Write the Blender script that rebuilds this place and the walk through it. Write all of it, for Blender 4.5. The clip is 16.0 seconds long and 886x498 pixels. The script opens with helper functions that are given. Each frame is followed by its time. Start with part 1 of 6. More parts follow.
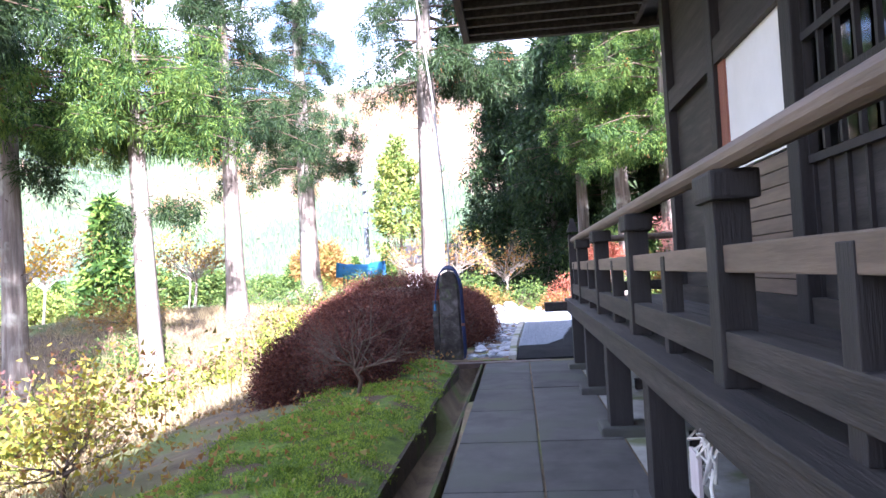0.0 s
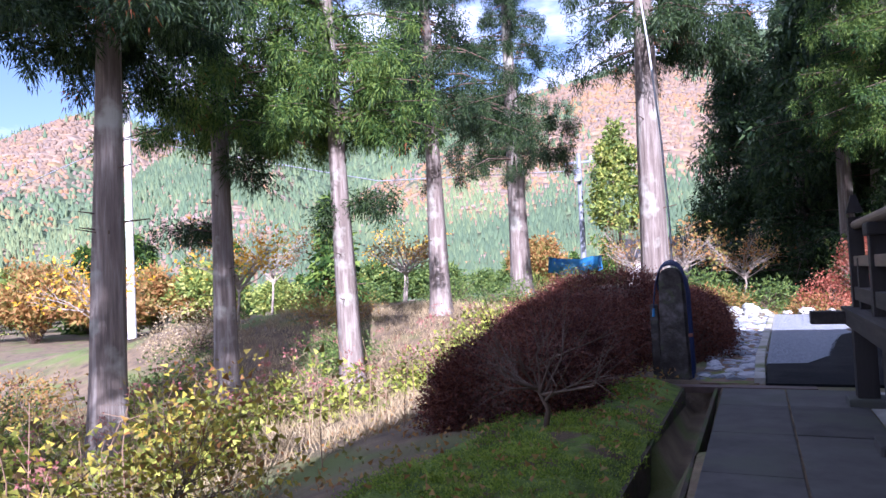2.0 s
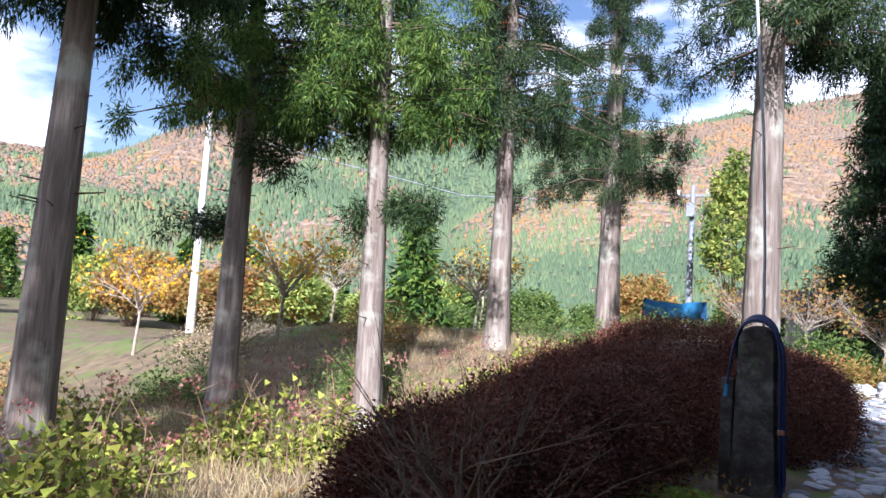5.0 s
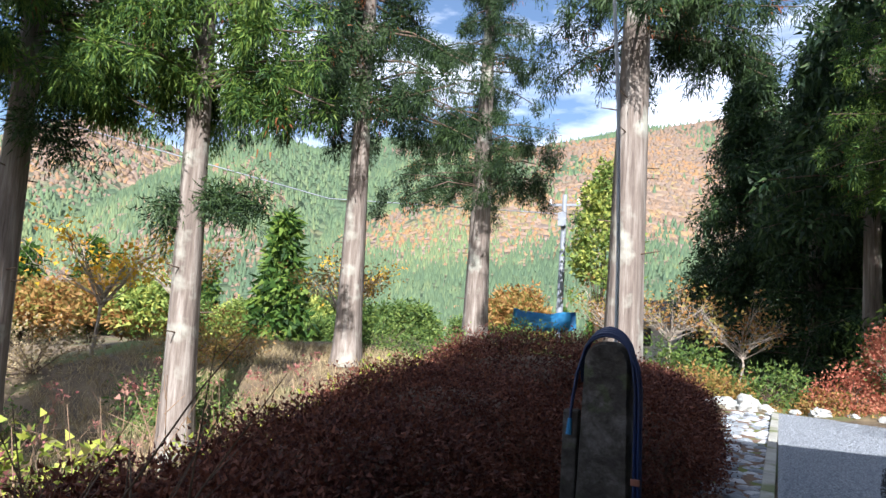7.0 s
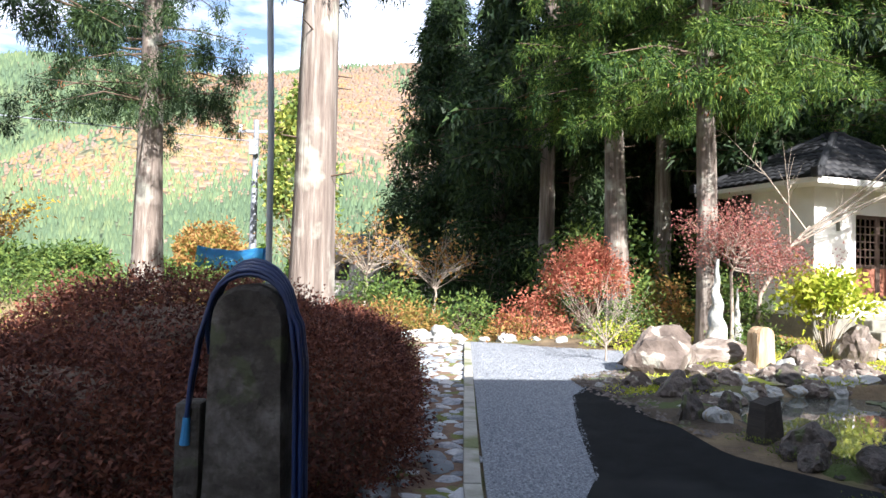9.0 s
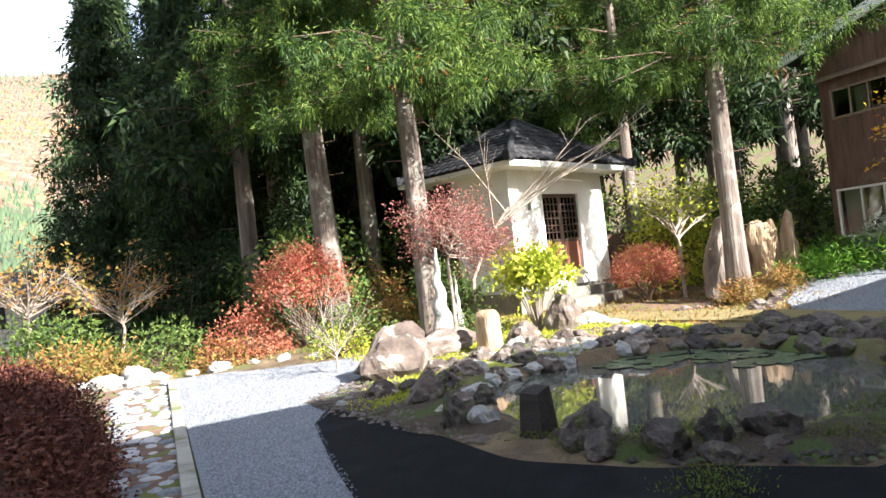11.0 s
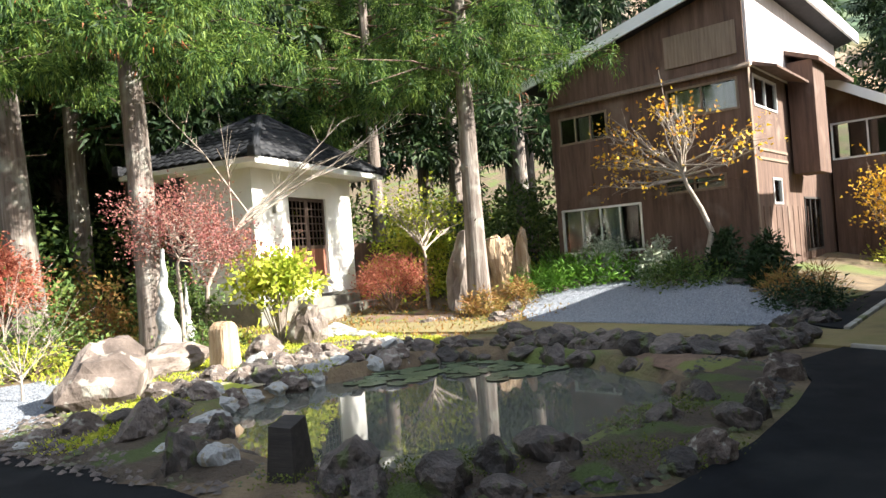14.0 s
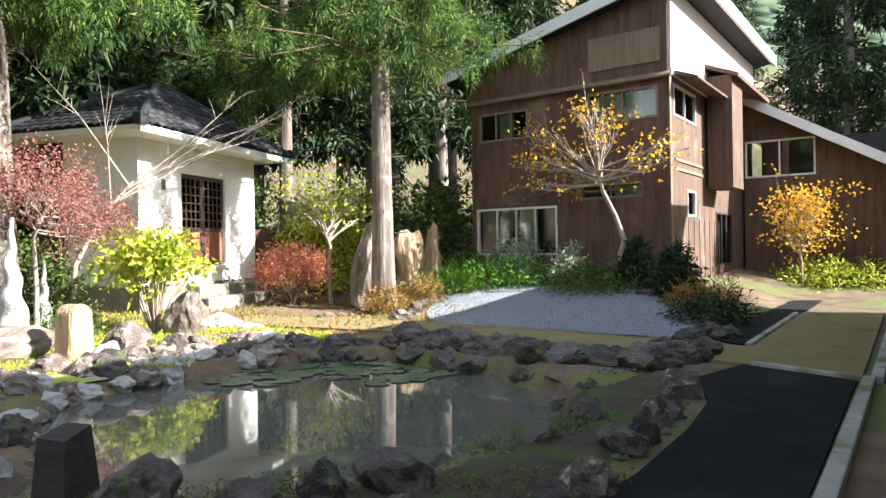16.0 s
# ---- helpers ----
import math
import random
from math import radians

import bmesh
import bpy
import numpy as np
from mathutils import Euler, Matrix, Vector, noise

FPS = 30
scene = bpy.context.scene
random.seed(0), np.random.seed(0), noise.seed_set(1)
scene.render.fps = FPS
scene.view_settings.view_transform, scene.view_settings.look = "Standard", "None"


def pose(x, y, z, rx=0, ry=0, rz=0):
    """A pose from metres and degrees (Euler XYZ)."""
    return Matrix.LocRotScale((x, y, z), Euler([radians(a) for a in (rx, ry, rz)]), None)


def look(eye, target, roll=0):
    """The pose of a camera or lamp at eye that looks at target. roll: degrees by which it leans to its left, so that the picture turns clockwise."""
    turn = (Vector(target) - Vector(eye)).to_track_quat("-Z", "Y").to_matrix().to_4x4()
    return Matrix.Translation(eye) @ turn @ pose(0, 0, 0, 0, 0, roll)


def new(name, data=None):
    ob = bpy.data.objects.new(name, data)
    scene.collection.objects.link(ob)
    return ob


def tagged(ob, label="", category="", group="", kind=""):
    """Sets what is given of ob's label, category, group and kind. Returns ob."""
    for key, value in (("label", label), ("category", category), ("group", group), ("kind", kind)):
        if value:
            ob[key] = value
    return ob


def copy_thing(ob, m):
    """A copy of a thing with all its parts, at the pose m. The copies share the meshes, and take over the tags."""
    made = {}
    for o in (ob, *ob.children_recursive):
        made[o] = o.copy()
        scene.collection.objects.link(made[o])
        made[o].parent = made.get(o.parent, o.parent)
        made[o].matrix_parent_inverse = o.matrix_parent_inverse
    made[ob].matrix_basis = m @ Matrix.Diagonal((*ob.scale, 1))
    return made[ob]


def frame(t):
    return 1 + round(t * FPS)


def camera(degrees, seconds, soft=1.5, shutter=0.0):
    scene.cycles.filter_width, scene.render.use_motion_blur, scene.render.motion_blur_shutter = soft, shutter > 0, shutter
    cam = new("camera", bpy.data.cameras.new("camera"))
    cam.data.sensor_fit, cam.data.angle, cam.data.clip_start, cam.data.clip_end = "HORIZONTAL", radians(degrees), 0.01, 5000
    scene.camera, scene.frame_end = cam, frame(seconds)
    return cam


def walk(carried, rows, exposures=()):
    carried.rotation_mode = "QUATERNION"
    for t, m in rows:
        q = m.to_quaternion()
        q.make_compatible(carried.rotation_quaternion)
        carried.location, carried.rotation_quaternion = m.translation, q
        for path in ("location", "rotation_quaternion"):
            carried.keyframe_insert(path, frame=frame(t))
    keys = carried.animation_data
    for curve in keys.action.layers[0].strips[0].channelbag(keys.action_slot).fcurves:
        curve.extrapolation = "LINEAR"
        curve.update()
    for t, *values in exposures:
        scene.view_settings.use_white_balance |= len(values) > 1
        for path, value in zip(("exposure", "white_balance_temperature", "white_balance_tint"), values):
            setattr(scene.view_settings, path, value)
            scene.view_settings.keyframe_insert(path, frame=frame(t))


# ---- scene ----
import collections

cam = camera(65.7, 16.0)
METRES, EYE, TILT, LEAN, TURN = 9.8, 1.5, 0.0, 0.0, 4.8
PATH = [
    (0, (0.529, 0.372, 1.359), (0.387, 2.365, 1.427), -3.0),
    (0.5, (0.459, 0.847, 1.342), (0.084, 2.81, 1.414), -1.1),
    (1, (0.452, 1.267, 1.33), (-0.042, 3.204, 1.392), -1.2),
    (1.5, (0.49, 1.691, 1.38), (-0.179, 3.574, 1.456), -2.8),
    (2, (0.47, 2.114, 1.365), (-0.29, 3.962, 1.449), -2.5),
    (2.5, (0.496, 2.562, 1.394), (-0.257, 4.414, 1.456), -3.2),
    (3, (0.561, 3.019, 1.384), (-0.274, 4.835, 1.46), -1.5),
    (3.5, (0.564, 3.437, 1.376), (-0.362, 5.208, 1.456), -0.2),
    (3.7, (0.578, 3.653, 1.389), (-0.386, 5.402, 1.494), 1.1),
    (5.8, (0.554, 5.584, 1.39), (-0.517, 7.266, 1.552), 3.7),
    (6, (0.544, 5.786, 1.406), (-0.527, 7.466, 1.581), 2.6),
    (6.5, (0.53, 6.211, 1.453), (-0.441, 7.947, 1.65), 0.7),
    (7, (0.484, 6.59, 1.434), (-0.273, 8.429, 1.64), 3.8),
    (7.5, (0.462, 7.076, 1.455), (-0.113, 8.985, 1.613), 0.9),
    (8, (0.517, 7.453, 1.431), (0.048, 9.391, 1.587), 3.1),
    (8.5, (0.449, 7.887, 1.428), (0.211, 9.868, 1.572), 2.3),
    (9, (0.43, 8.44, 1.437), (0.512, 10.438, 1.499), 1.4),
    (9.5, (0.495, 8.822, 1.433), (0.708, 10.808, 1.471), -1.0),
    (10, (0.515, 9.15, 1.433), (0.92, 11.107, 1.453), -0.6),
    (10.1, (0.515, 9.21, 1.45), (1.0, 11.148, 1.460), -0.1),
    (10.2, (0.515, 9.27, 1.444), (1.062, 11.19, 1.463), -0.9),
    (12.3, (0.589, 10.288, 1.378), (1.856, 11.836, 1.396), -2.8),
    (12.4, (0.601, 10.31, 1.385), (1.895, 11.835, 1.391), -2.2),
    (12.5, (0.615, 10.328, 1.391), (1.944, 11.822, 1.402), -2.4),
    (13, (0.704, 10.405, 1.381), (2.154, 11.782, 1.375), -3.8),
    (13.5, (0.833, 10.496, 1.381), (2.327, 11.826, 1.385), -5.8),
    (14, (0.911, 10.55, 1.365), (2.412, 11.872, 1.378), -4.4),
    (14.5, (1.04, 10.604, 1.332), (2.564, 11.899, 1.326), -2.1),
    (15, (1.278, 10.688, 1.323), (2.846, 11.929, 1.304), -3.0),
    (15.5, (1.502, 10.699, 1.29), (3.138, 11.849, 1.251), -1.8),
    (16, (1.766, 10.716, 1.259), (3.399, 11.871, 1.259), -0.9),
]
EXPOSURES = ((0, 3.0, 5500, 26), (0.6, 2.45, 5450, 30), (1.5, 1.85, 5300, 34), (3.5, 1.4, 5400, 32), (6, 1.4, 5800, 12), (7, 1.4, 5900, 12), (10, 2.05, 6300, 14), (12.5, 2.1, 6500, 11), (14, 2.05, 6500, 10), (16, 2.1, 6300, 10))
walk(cam, [(t, look(eye, target, roll)) for t, eye, target, roll in PATH], EXPOSURES)
# ---- light ----
SUN = Vector((0.63, -1.46, 1.0)).normalized()
world = bpy.data.worlds.new("sky_world")
scene.world = world
world.use_nodes = True
wn = world.node_tree.nodes
sky = wn.new("ShaderNodeTexSky")
sky.sky_type = "NISHITA"
sky.sun_disc = False
sky.sun_elevation = math.asin(SUN.z)
sky.sun_rotation = math.atan2(SUN.x, SUN.y)
sky.air_density, sky.dust_density, sky.ozone_density = 1.0, 1.6, 1.4
wn["Background"].inputs["Strength"].default_value = 0.068
wl = world.node_tree.links
tcw = wn.new("ShaderNodeTexCoord")
mpw = wn.new("ShaderNodeMapping")
mpw.inputs["Scale"].default_value = (1.0, 1.0, 3.2)
cloud = wn.new("ShaderNodeTexNoise")
cloud.inputs["Scale"].default_value, cloud.inputs["Detail"].default_value, cloud.inputs["Roughness"].default_value = 2.3, 8, 0.55
cover = wn.new("ShaderNodeMapRange")
cover.inputs[1].default_value, cover.inputs[2].default_value = 0.47, 0.6
veil = wn.new("ShaderNodeMix")
veil.data_type = "RGBA"
veil.inputs[7].default_value = (10.6, 11.0, 11.8, 1)
wl.new(tcw.outputs["Generated"], mpw.inputs["Vector"])
wl.new(mpw.outputs[0], cloud.inputs["Vector"])
wl.new(cloud.outputs[0], cover.inputs[0])
wl.new(cover.outputs[0], veil.inputs[0])
wl.new(sky.outputs[0], veil.inputs[6])
wl.new(veil.outputs[2], wn["Background"].inputs["Color"])
sun_data = bpy.data.lights.new("sun", "SUN")
sun_data.energy, sun_data.angle, sun_data.color = 5.0, radians(0.53), (1.0, 0.94, 0.85)
sun = new("sun", sun_data)
sun.matrix_world = look(SUN * 50, (0, 0, 0))

# ---- materials ----
def nt(name):
    m = bpy.data.materials.new(name)
    m.use_nodes = True
    return m, m.node_tree.nodes, m.node_tree.links


def surf(name, cols, scale=4.0, rough=0.85, bump=0.3, bscale=None, stretch=(1, 1, 1), metal=0.0, stains=None, leafy=0.0, island=0.0, objrand=0.0, dist=0.02, spec=0.5):
    """Noise-blended base colours at two scales, with bump; stains: (colour, scale, threshold, width)."""
    m, n, l = nt(name)
    b = n["Principled BSDF"]
    tc = n.new("ShaderNodeTexCoord")
    mp = n.new("ShaderNodeMapping")
    mp.inputs["Scale"].default_value = stretch
    l.new(tc.outputs["Object"], mp.inputs["Vector"])
    no = n.new("ShaderNodeTexNoise")
    no.inputs["Scale"].default_value, no.inputs["Detail"].default_value, no.inputs["Roughness"].default_value = scale, 6, 0.65
    l.new(mp.outputs[0], no.inputs["Vector"])
    ramp = n.new("ShaderNodeValToRGB")
    e = ramp.color_ramp.elements
    k = len(cols)
    e[0].position, e[1].position = 0.3, 0.7
    e[0].color, e[1].color = (*cols[0], 1), (*cols[-1], 1)
    for i in range(1, k - 1):
        q = e.new(0.3 + 0.4 * i / (k - 1))
        q.color = (*cols[i], 1)
    src = no.outputs[0]
    if island or objrand:
        ma = n.new("ShaderNodeMath")
        ma.operation = "MULTIPLY_ADD"
        if island:
            g = n.new("ShaderNodeNewGeometry")
            l.new(g.outputs["Random Per Island"], ma.inputs[0])
        else:
            g = n.new("ShaderNodeObjectInfo")
            l.new(g.outputs["Random"], ma.inputs[0])
        ma.inputs[1].default_value = island or objrand
        sh = n.new("ShaderNodeMath")
        sh.operation = "SUBTRACT"
        l.new(src, sh.inputs[0])
        sh.inputs[1].default_value = (island or objrand) / 2
        l.new(sh.outputs[0], ma.inputs[2])
        src = ma.outputs[0]
    l.new(src, ramp.inputs[0])
    col = ramp.outputs[0]
    if stains:
        sc, ss, th, wd = stains
        n2 = n.new("ShaderNodeTexNoise")
        n2.inputs["Scale"].default_value, n2.inputs["Detail"].default_value = ss, 5
        l.new(tc.outputs["Object"], n2.inputs["Vector"])
        mr = n.new("ShaderNodeMapRange")
        mr.inputs[1].default_value, mr.inputs[2].default_value = th, th + wd
        l.new(n2.outputs[0], mr.inputs[0])
        mx = n.new("ShaderNodeMix")
        mx.data_type = "RGBA"
        l.new(mr.outputs[0], mx.inputs[0])
        l.new(col, mx.inputs[6])
        mx.inputs[7].default_value = (*sc, 1)
        col = mx.outputs[2]
    l.new(col, b.inputs["Base Color"])
    b.inputs["Roughness"].default_value = rough
    b.inputs["Metallic"].default_value = metal
    b.inputs["Specular IOR Level"].default_value = spec
    if bump:
        n3 = n.new("ShaderNodeTexNoise")
        n3.inputs["Scale"].default_value, n3.inputs["Detail"].default_value = bscale or scale * 4, 8
        l.new(mp.outputs[0], n3.inputs["Vector"])
        bp = n.new("ShaderNodeBump")
        bp.inputs["Strength"].default_value, bp.inputs["Distance"].default_value = bump, dist
        l.new(n3.outputs[0], bp.inputs["Height"])
        l.new(bp.outputs[0], b.inputs["Normal"])
    if leafy:
        t = n.new("ShaderNodeBsdfTranslucent")
        l.new(col, t.inputs["Color"])
        ms = n.new("ShaderNodeMixShader")
        ms.inputs[0].default_value = leafy
        l.new(b.outputs[0], ms.inputs[1])
        l.new(t.outputs[0], ms.inputs[2])
        l.new(ms.outputs[0], n["Material Output"].inputs["Surface"])
    return m


def leafmat(name, cols, leafy=0.4):
    return surf(name, cols, scale=0.9, rough=0.6, bump=0, leafy=leafy, island=0.5, spec=0.3)


M = {}
M["earth"] = surf("earth", [(0.06, 0.042, 0.028), (0.13, 0.095, 0.055), (0.2, 0.15, 0.085)], 2.2, 0.95, 0.6, 25, stains=((0.1, 0.13, 0.03), 0.5, 0.5, 0.12), dist=0.05)
M["soil"] = surf("reddish_soil", [(0.1, 0.06, 0.04), (0.2, 0.13, 0.09)], 6, 0.95, 0.6, 40, stains=((0.12, 0.14, 0.03), 2.2, 0.52, 0.06))
M["moss"] = surf("moss", [(0.05, 0.08, 0.012), (0.12, 0.19, 0.02), (0.2, 0.27, 0.03)], 5, 1.0, 1.0, 60, stains=((0.13, 0.09, 0.05), 2.6, 0.56, 0.05), dist=0.04)
M["straw"] = surf("mossy_straw_path", [(0.12, 0.1, 0.045), (0.21, 0.17, 0.075), (0.15, 0.145, 0.045)], 1.5, 1.0, 0.5, 60)
M["gravel"] = surf("crushed_gravel", [(0.08, 0.092, 0.108), (0.2, 0.22, 0.25), (0.4, 0.425, 0.46)], 45, 0.9, 0.9, 60, dist=0.02)
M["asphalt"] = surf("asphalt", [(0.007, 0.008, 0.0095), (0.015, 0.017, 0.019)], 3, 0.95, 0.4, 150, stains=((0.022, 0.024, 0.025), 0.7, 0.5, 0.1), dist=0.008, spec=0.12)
M["slab"] = surf("paving_stone", [(0.042, 0.041, 0.039), (0.09, 0.088, 0.083)], 2.5, 0.85, 0.25, 70, stains=((0.065, 0.07, 0.055), 1.3, 0.5, 0.12), objrand=0.25, dist=0.006)
M["drystem"] = surf("dry_stem", [(0.16, 0.1, 0.06), (0.3, 0.2, 0.13)], 8, 0.9, 0.2)
M["concrete"] = surf("old_concrete", [(0.25, 0.25, 0.22), (0.4, 0.39, 0.35)], 4, 0.9, 0.3, 50, stains=((0.14, 0.16, 0.07), 1.5, 0.52, 0.1))
M["cobble"] = surf("cobble", [(0.16, 0.18, 0.2), (0.3, 0.32, 0.35), (0.45, 0.46, 0.48)], 6, 0.8, 0.3, 30, objrand=0.6)
M["rock"] = surf("brown_rock", [(0.055, 0.042, 0.035), (0.125, 0.098, 0.082), (0.225, 0.19, 0.165)], 3.2, 0.9, 0.9, 14, stains=((0.3, 0.29, 0.25), 4, 0.58, 0.05), objrand=0.35, dist=0.04)
# Darker copy of the rock for shaded banks: shade in the colour, plus lichen.
M["darkrock"] = surf("dark_shaded_rock", [(0.02, 0.017, 0.015), (0.06, 0.05, 0.044), (0.14, 0.115, 0.1)], 4, 0.7, 0.8, 18, stains=((0.07, 0.085, 0.03), 3, 0.56, 0.05), objrand=0.35, dist=0.03)
M["paleroc"] = surf("pale_rock", [(0.27, 0.28, 0.275), (0.46, 0.47, 0.45)], 4, 0.85, 0.7, 18, stains=((0.3, 0.27, 0.2), 4, 0.57, 0.05), dist=0.03)
M["petrified"] = surf("tan_stone", [(0.22, 0.14, 0.08), (0.4, 0.28, 0.17), (0.5, 0.4, 0.28)], 3, 0.9, 0.9, 9, stretch=(3, 3, 0.6), dist=0.05)
M["bark"] = surf("cedar_bark", [(0.075, 0.057, 0.048), (0.165, 0.135, 0.115), (0.31, 0.28, 0.25)], 2.6, 0.95, 0.7, 8, stretch=(4, 4, 0.3), stains=((0.32, 0.32, 0.275), 1.8, 0.55, 0.12), dist=0.03)
M["twig"] = surf("grey_twig", [(0.2, 0.16, 0.13), (0.42, 0.37, 0.31)], 8, 0.9, 0.4, 30)
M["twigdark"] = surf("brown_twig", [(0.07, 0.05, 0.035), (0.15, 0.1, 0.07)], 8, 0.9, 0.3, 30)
M["oldwood"] = surf("dark_weathered_timber", [(0.01, 0.009, 0.008), (0.026, 0.022, 0.019), (0.055, 0.046, 0.04)], 2.2, 0.72, 0.4, 14, stretch=(8, 0.7, 8), dist=0.01)
M["postwood"] = surf("dark_post_timber", [(0.01, 0.009, 0.009), (0.026, 0.023, 0.022)], 2.2, 0.7, 0.4, 14, stretch=(8, 8, 0.7), dist=0.01)
M["rail"] = surf("handrail_timber", [(0.085, 0.062, 0.045), (0.18, 0.135, 0.1)], 2.4, 0.6, 0.3, 14, stretch=(8, 0.7, 8), dist=0.008)
M["siding"] = surf("brown_siding", [(0.055, 0.031, 0.022), (0.105, 0.062, 0.044), (0.15, 0.094, 0.068)], 1.6, 0.85, 0.35, 12, stretch=(5, 5, 0.5), stains=((0.2, 0.15, 0.12), 0.9, 0.6, 0.15), dist=0.01)
M["siding2"] = surf("faded_siding", [(0.14, 0.1, 0.07), (0.25, 0.19, 0.14)], 3, 0.85, 0.35, 12, stretch=(8, 8, 0.4), dist=0.01)
M["palesiding"] = surf("pale_siding", [(0.45, 0.4, 0.39), (0.6, 0.55, 0.54)], 2, 0.8, 0.2, 12, stretch=(6, 6, 0.5))
M["white"] = surf("white_plaster", [(0.72, 0.72, 0.68), (0.82, 0.82, 0.79)], 1.4, 0.9, 0.12, 25, stains=((0.58, 0.57, 0.5), 0.9, 0.6, 0.2))
M["base"] = surf("stone_base", [(0.12, 0.12, 0.1), (0.24, 0.23, 0.19)], 5, 0.9, 0.5, 24)
M["fascia"] = surf("white_painted_metal", [(0.6, 0.62, 0.62), (0.72, 0.74, 0.74)], 2, 0.5, 0.05)
M["tile"] = surf("dark_roof_tile", [(0.012, 0.013, 0.016), (0.03, 0.032, 0.036)], 6, 0.6, 0.2, 40, objrand=0.4, spec=0.25)
M["door"] = surf("red_brown_door", [(0.2, 0.075, 0.045), (0.3, 0.12, 0.08)], 3, 0.6, 0.2, 20, stretch=(6, 6, 0.6))
M["lattice"] = surf("dark_lattice", [(0.05, 0.03, 0.024), (0.1, 0.065, 0.05)], 5, 0.6, 0.2, 20)
M["brass"] = surf("frame_aluminium", [(0.55, 0.56, 0.55), (0.68, 0.69, 0.68)], 5, 0.4, 0.03, metal=0.4)
M["curtain"] = surf("faded_curtain", [(0.4, 0.38, 0.33), (0.62, 0.6, 0.54)], 2, 0.95, 0.3, 10, stretch=(9, 9, 0.3))
# Near-black colour standing in for shade inside rooms and under floors.
M["dark"] = surf("interior_shade", [(0.012, 0.012, 0.012), (0.03, 0.028, 0.026)], 2, 0.9, 0)
M["stele"] = surf("lichened_stone", [(0.018, 0.015, 0.013), (0.055, 0.048, 0.041), (0.14, 0.13, 0.12)], 6.5, 0.95, 1.0, 12, stains=((0.07, 0.078, 0.045), 5, 0.6, 0.05), dist=0.04)
M["hose"] = surf("blue_hose", [(0.008, 0.018, 0.07), (0.012, 0.03, 0.11)], 4, 0.4, 0)
M["wire"] = surf("grey_cable", [(0.16, 0.18, 0.21), (0.26, 0.28, 0.32)], 4, 0.5, 0)
M["cablegrey"] = surf("pale_cable", [(0.34, 0.36, 0.38), (0.46, 0.48, 0.5)], 4, 0.5, 0.05)
M["tarp"] = surf("blue_tarp", [(0.02, 0.16, 0.38), (0.05, 0.27, 0.5)], 3, 0.5, 0.4, 6)
M["pole"] = surf("concrete_pole", [(0.5, 0.5, 0.48), (0.62, 0.62, 0.6)], 5, 0.8, 0.1)
M["rope"] = surf("white_rope", [(0.55, 0.53, 0.48), (0.75, 0.73, 0.68)], 20, 0.9, 0.3)
M["hayheap"] = surf("reed_board", [(0.2, 0.14, 0.09), (0.3, 0.22, 0.14)], 3, 0.9, 0.4, 20, stretch=(1, 1, 8))
M["cedar"] = leafmat("cedar_foliage", [(0.018, 0.048, 0.012), (0.06, 0.13, 0.025), (0.17, 0.25, 0.045)])
# Darker copy of the cedar green, with backlit shade put into the colour.
M["cedardark"] = leafmat("shade_dark_cedar_foliage", [(0.009, 0.027, 0.01), (0.024, 0.05, 0.017), (0.055, 0.095, 0.028)], 0.3)
M["cedarred"] = leafmat("dying_cedar_sprays", [(0.3, 0.09, 0.03), (0.2, 0.08, 0.03)])
M["redbrown"] = leafmat("red_brown_hedge_leaves", [(0.05, 0.015, 0.012), (0.11, 0.036, 0.024), (0.19, 0.07, 0.042)], 0.2)
M["orange"] = leafmat("orange_red_leaves", [(0.34, 0.09, 0.06), (0.48, 0.17, 0.11), (0.52, 0.25, 0.15)])
M["pink"] = leafmat("pinkish_maple_leaves", [(0.22, 0.075, 0.07), (0.34, 0.13, 0.12), (0.38, 0.2, 0.15)])
M["ygreen"] = leafmat("yellow_green_leaves", [(0.25, 0.33, 0.03), (0.42, 0.46, 0.05), (0.5, 0.5, 0.08)])
M["yellow"] = leafmat("yellow_leaves", [(0.6, 0.36, 0.02), (0.75, 0.5, 0.04), (0.6, 0.25, 0.03)])
M["hyd"] = leafmat("hydrangea_leaves", [(0.16, 0.1, 0.05), (0.12, 0.17, 0.03), (0.28, 0.33, 0.05), (0.46, 0.47, 0.09)])
M["vine"] = leafmat("climbing_leaves", [(0.1, 0.16, 0.04), (0.22, 0.3, 0.07), (0.4, 0.42, 0.1)])
M["olive"] = leafmat("olive_maple_leaves", [(0.16, 0.13, 0.03), (0.32, 0.28, 0.04), (0.5, 0.42, 0.05), (0.3, 0.14, 0.05)])
M["mosslight"] = leafmat("fresh_moss", [(0.1, 0.17, 0.02), (0.2, 0.3, 0.03), (0.3, 0.38, 0.05)], 0.25)
M["mosscurl"] = leafmat("moss_curls", [(0.06, 0.09, 0.012), (0.12, 0.17, 0.02), (0.17, 0.2, 0.03)], 0.2)
M["mossoil"] = surf("mossy_bank_soil", [(0.035, 0.026, 0.018), (0.085, 0.064, 0.043)], 7, 0.95, 0.8, 40, stains=((0.05, 0.075, 0.014), 2.0, 0.52, 0.08), dist=0.04)
M["bush"] = leafmat("broadleaf_green", [(0.04, 0.08, 0.02), (0.09, 0.15, 0.035), (0.16, 0.22, 0.05)], 0.3)
M["bushdark"] = leafmat("dark_evergreen_leaves", [(0.015, 0.035, 0.012), (0.03, 0.06, 0.02)], 0.15)
M["bright"] = leafmat("bright_green_blades", [(0.08, 0.2, 0.02), (0.16, 0.32, 0.04)])
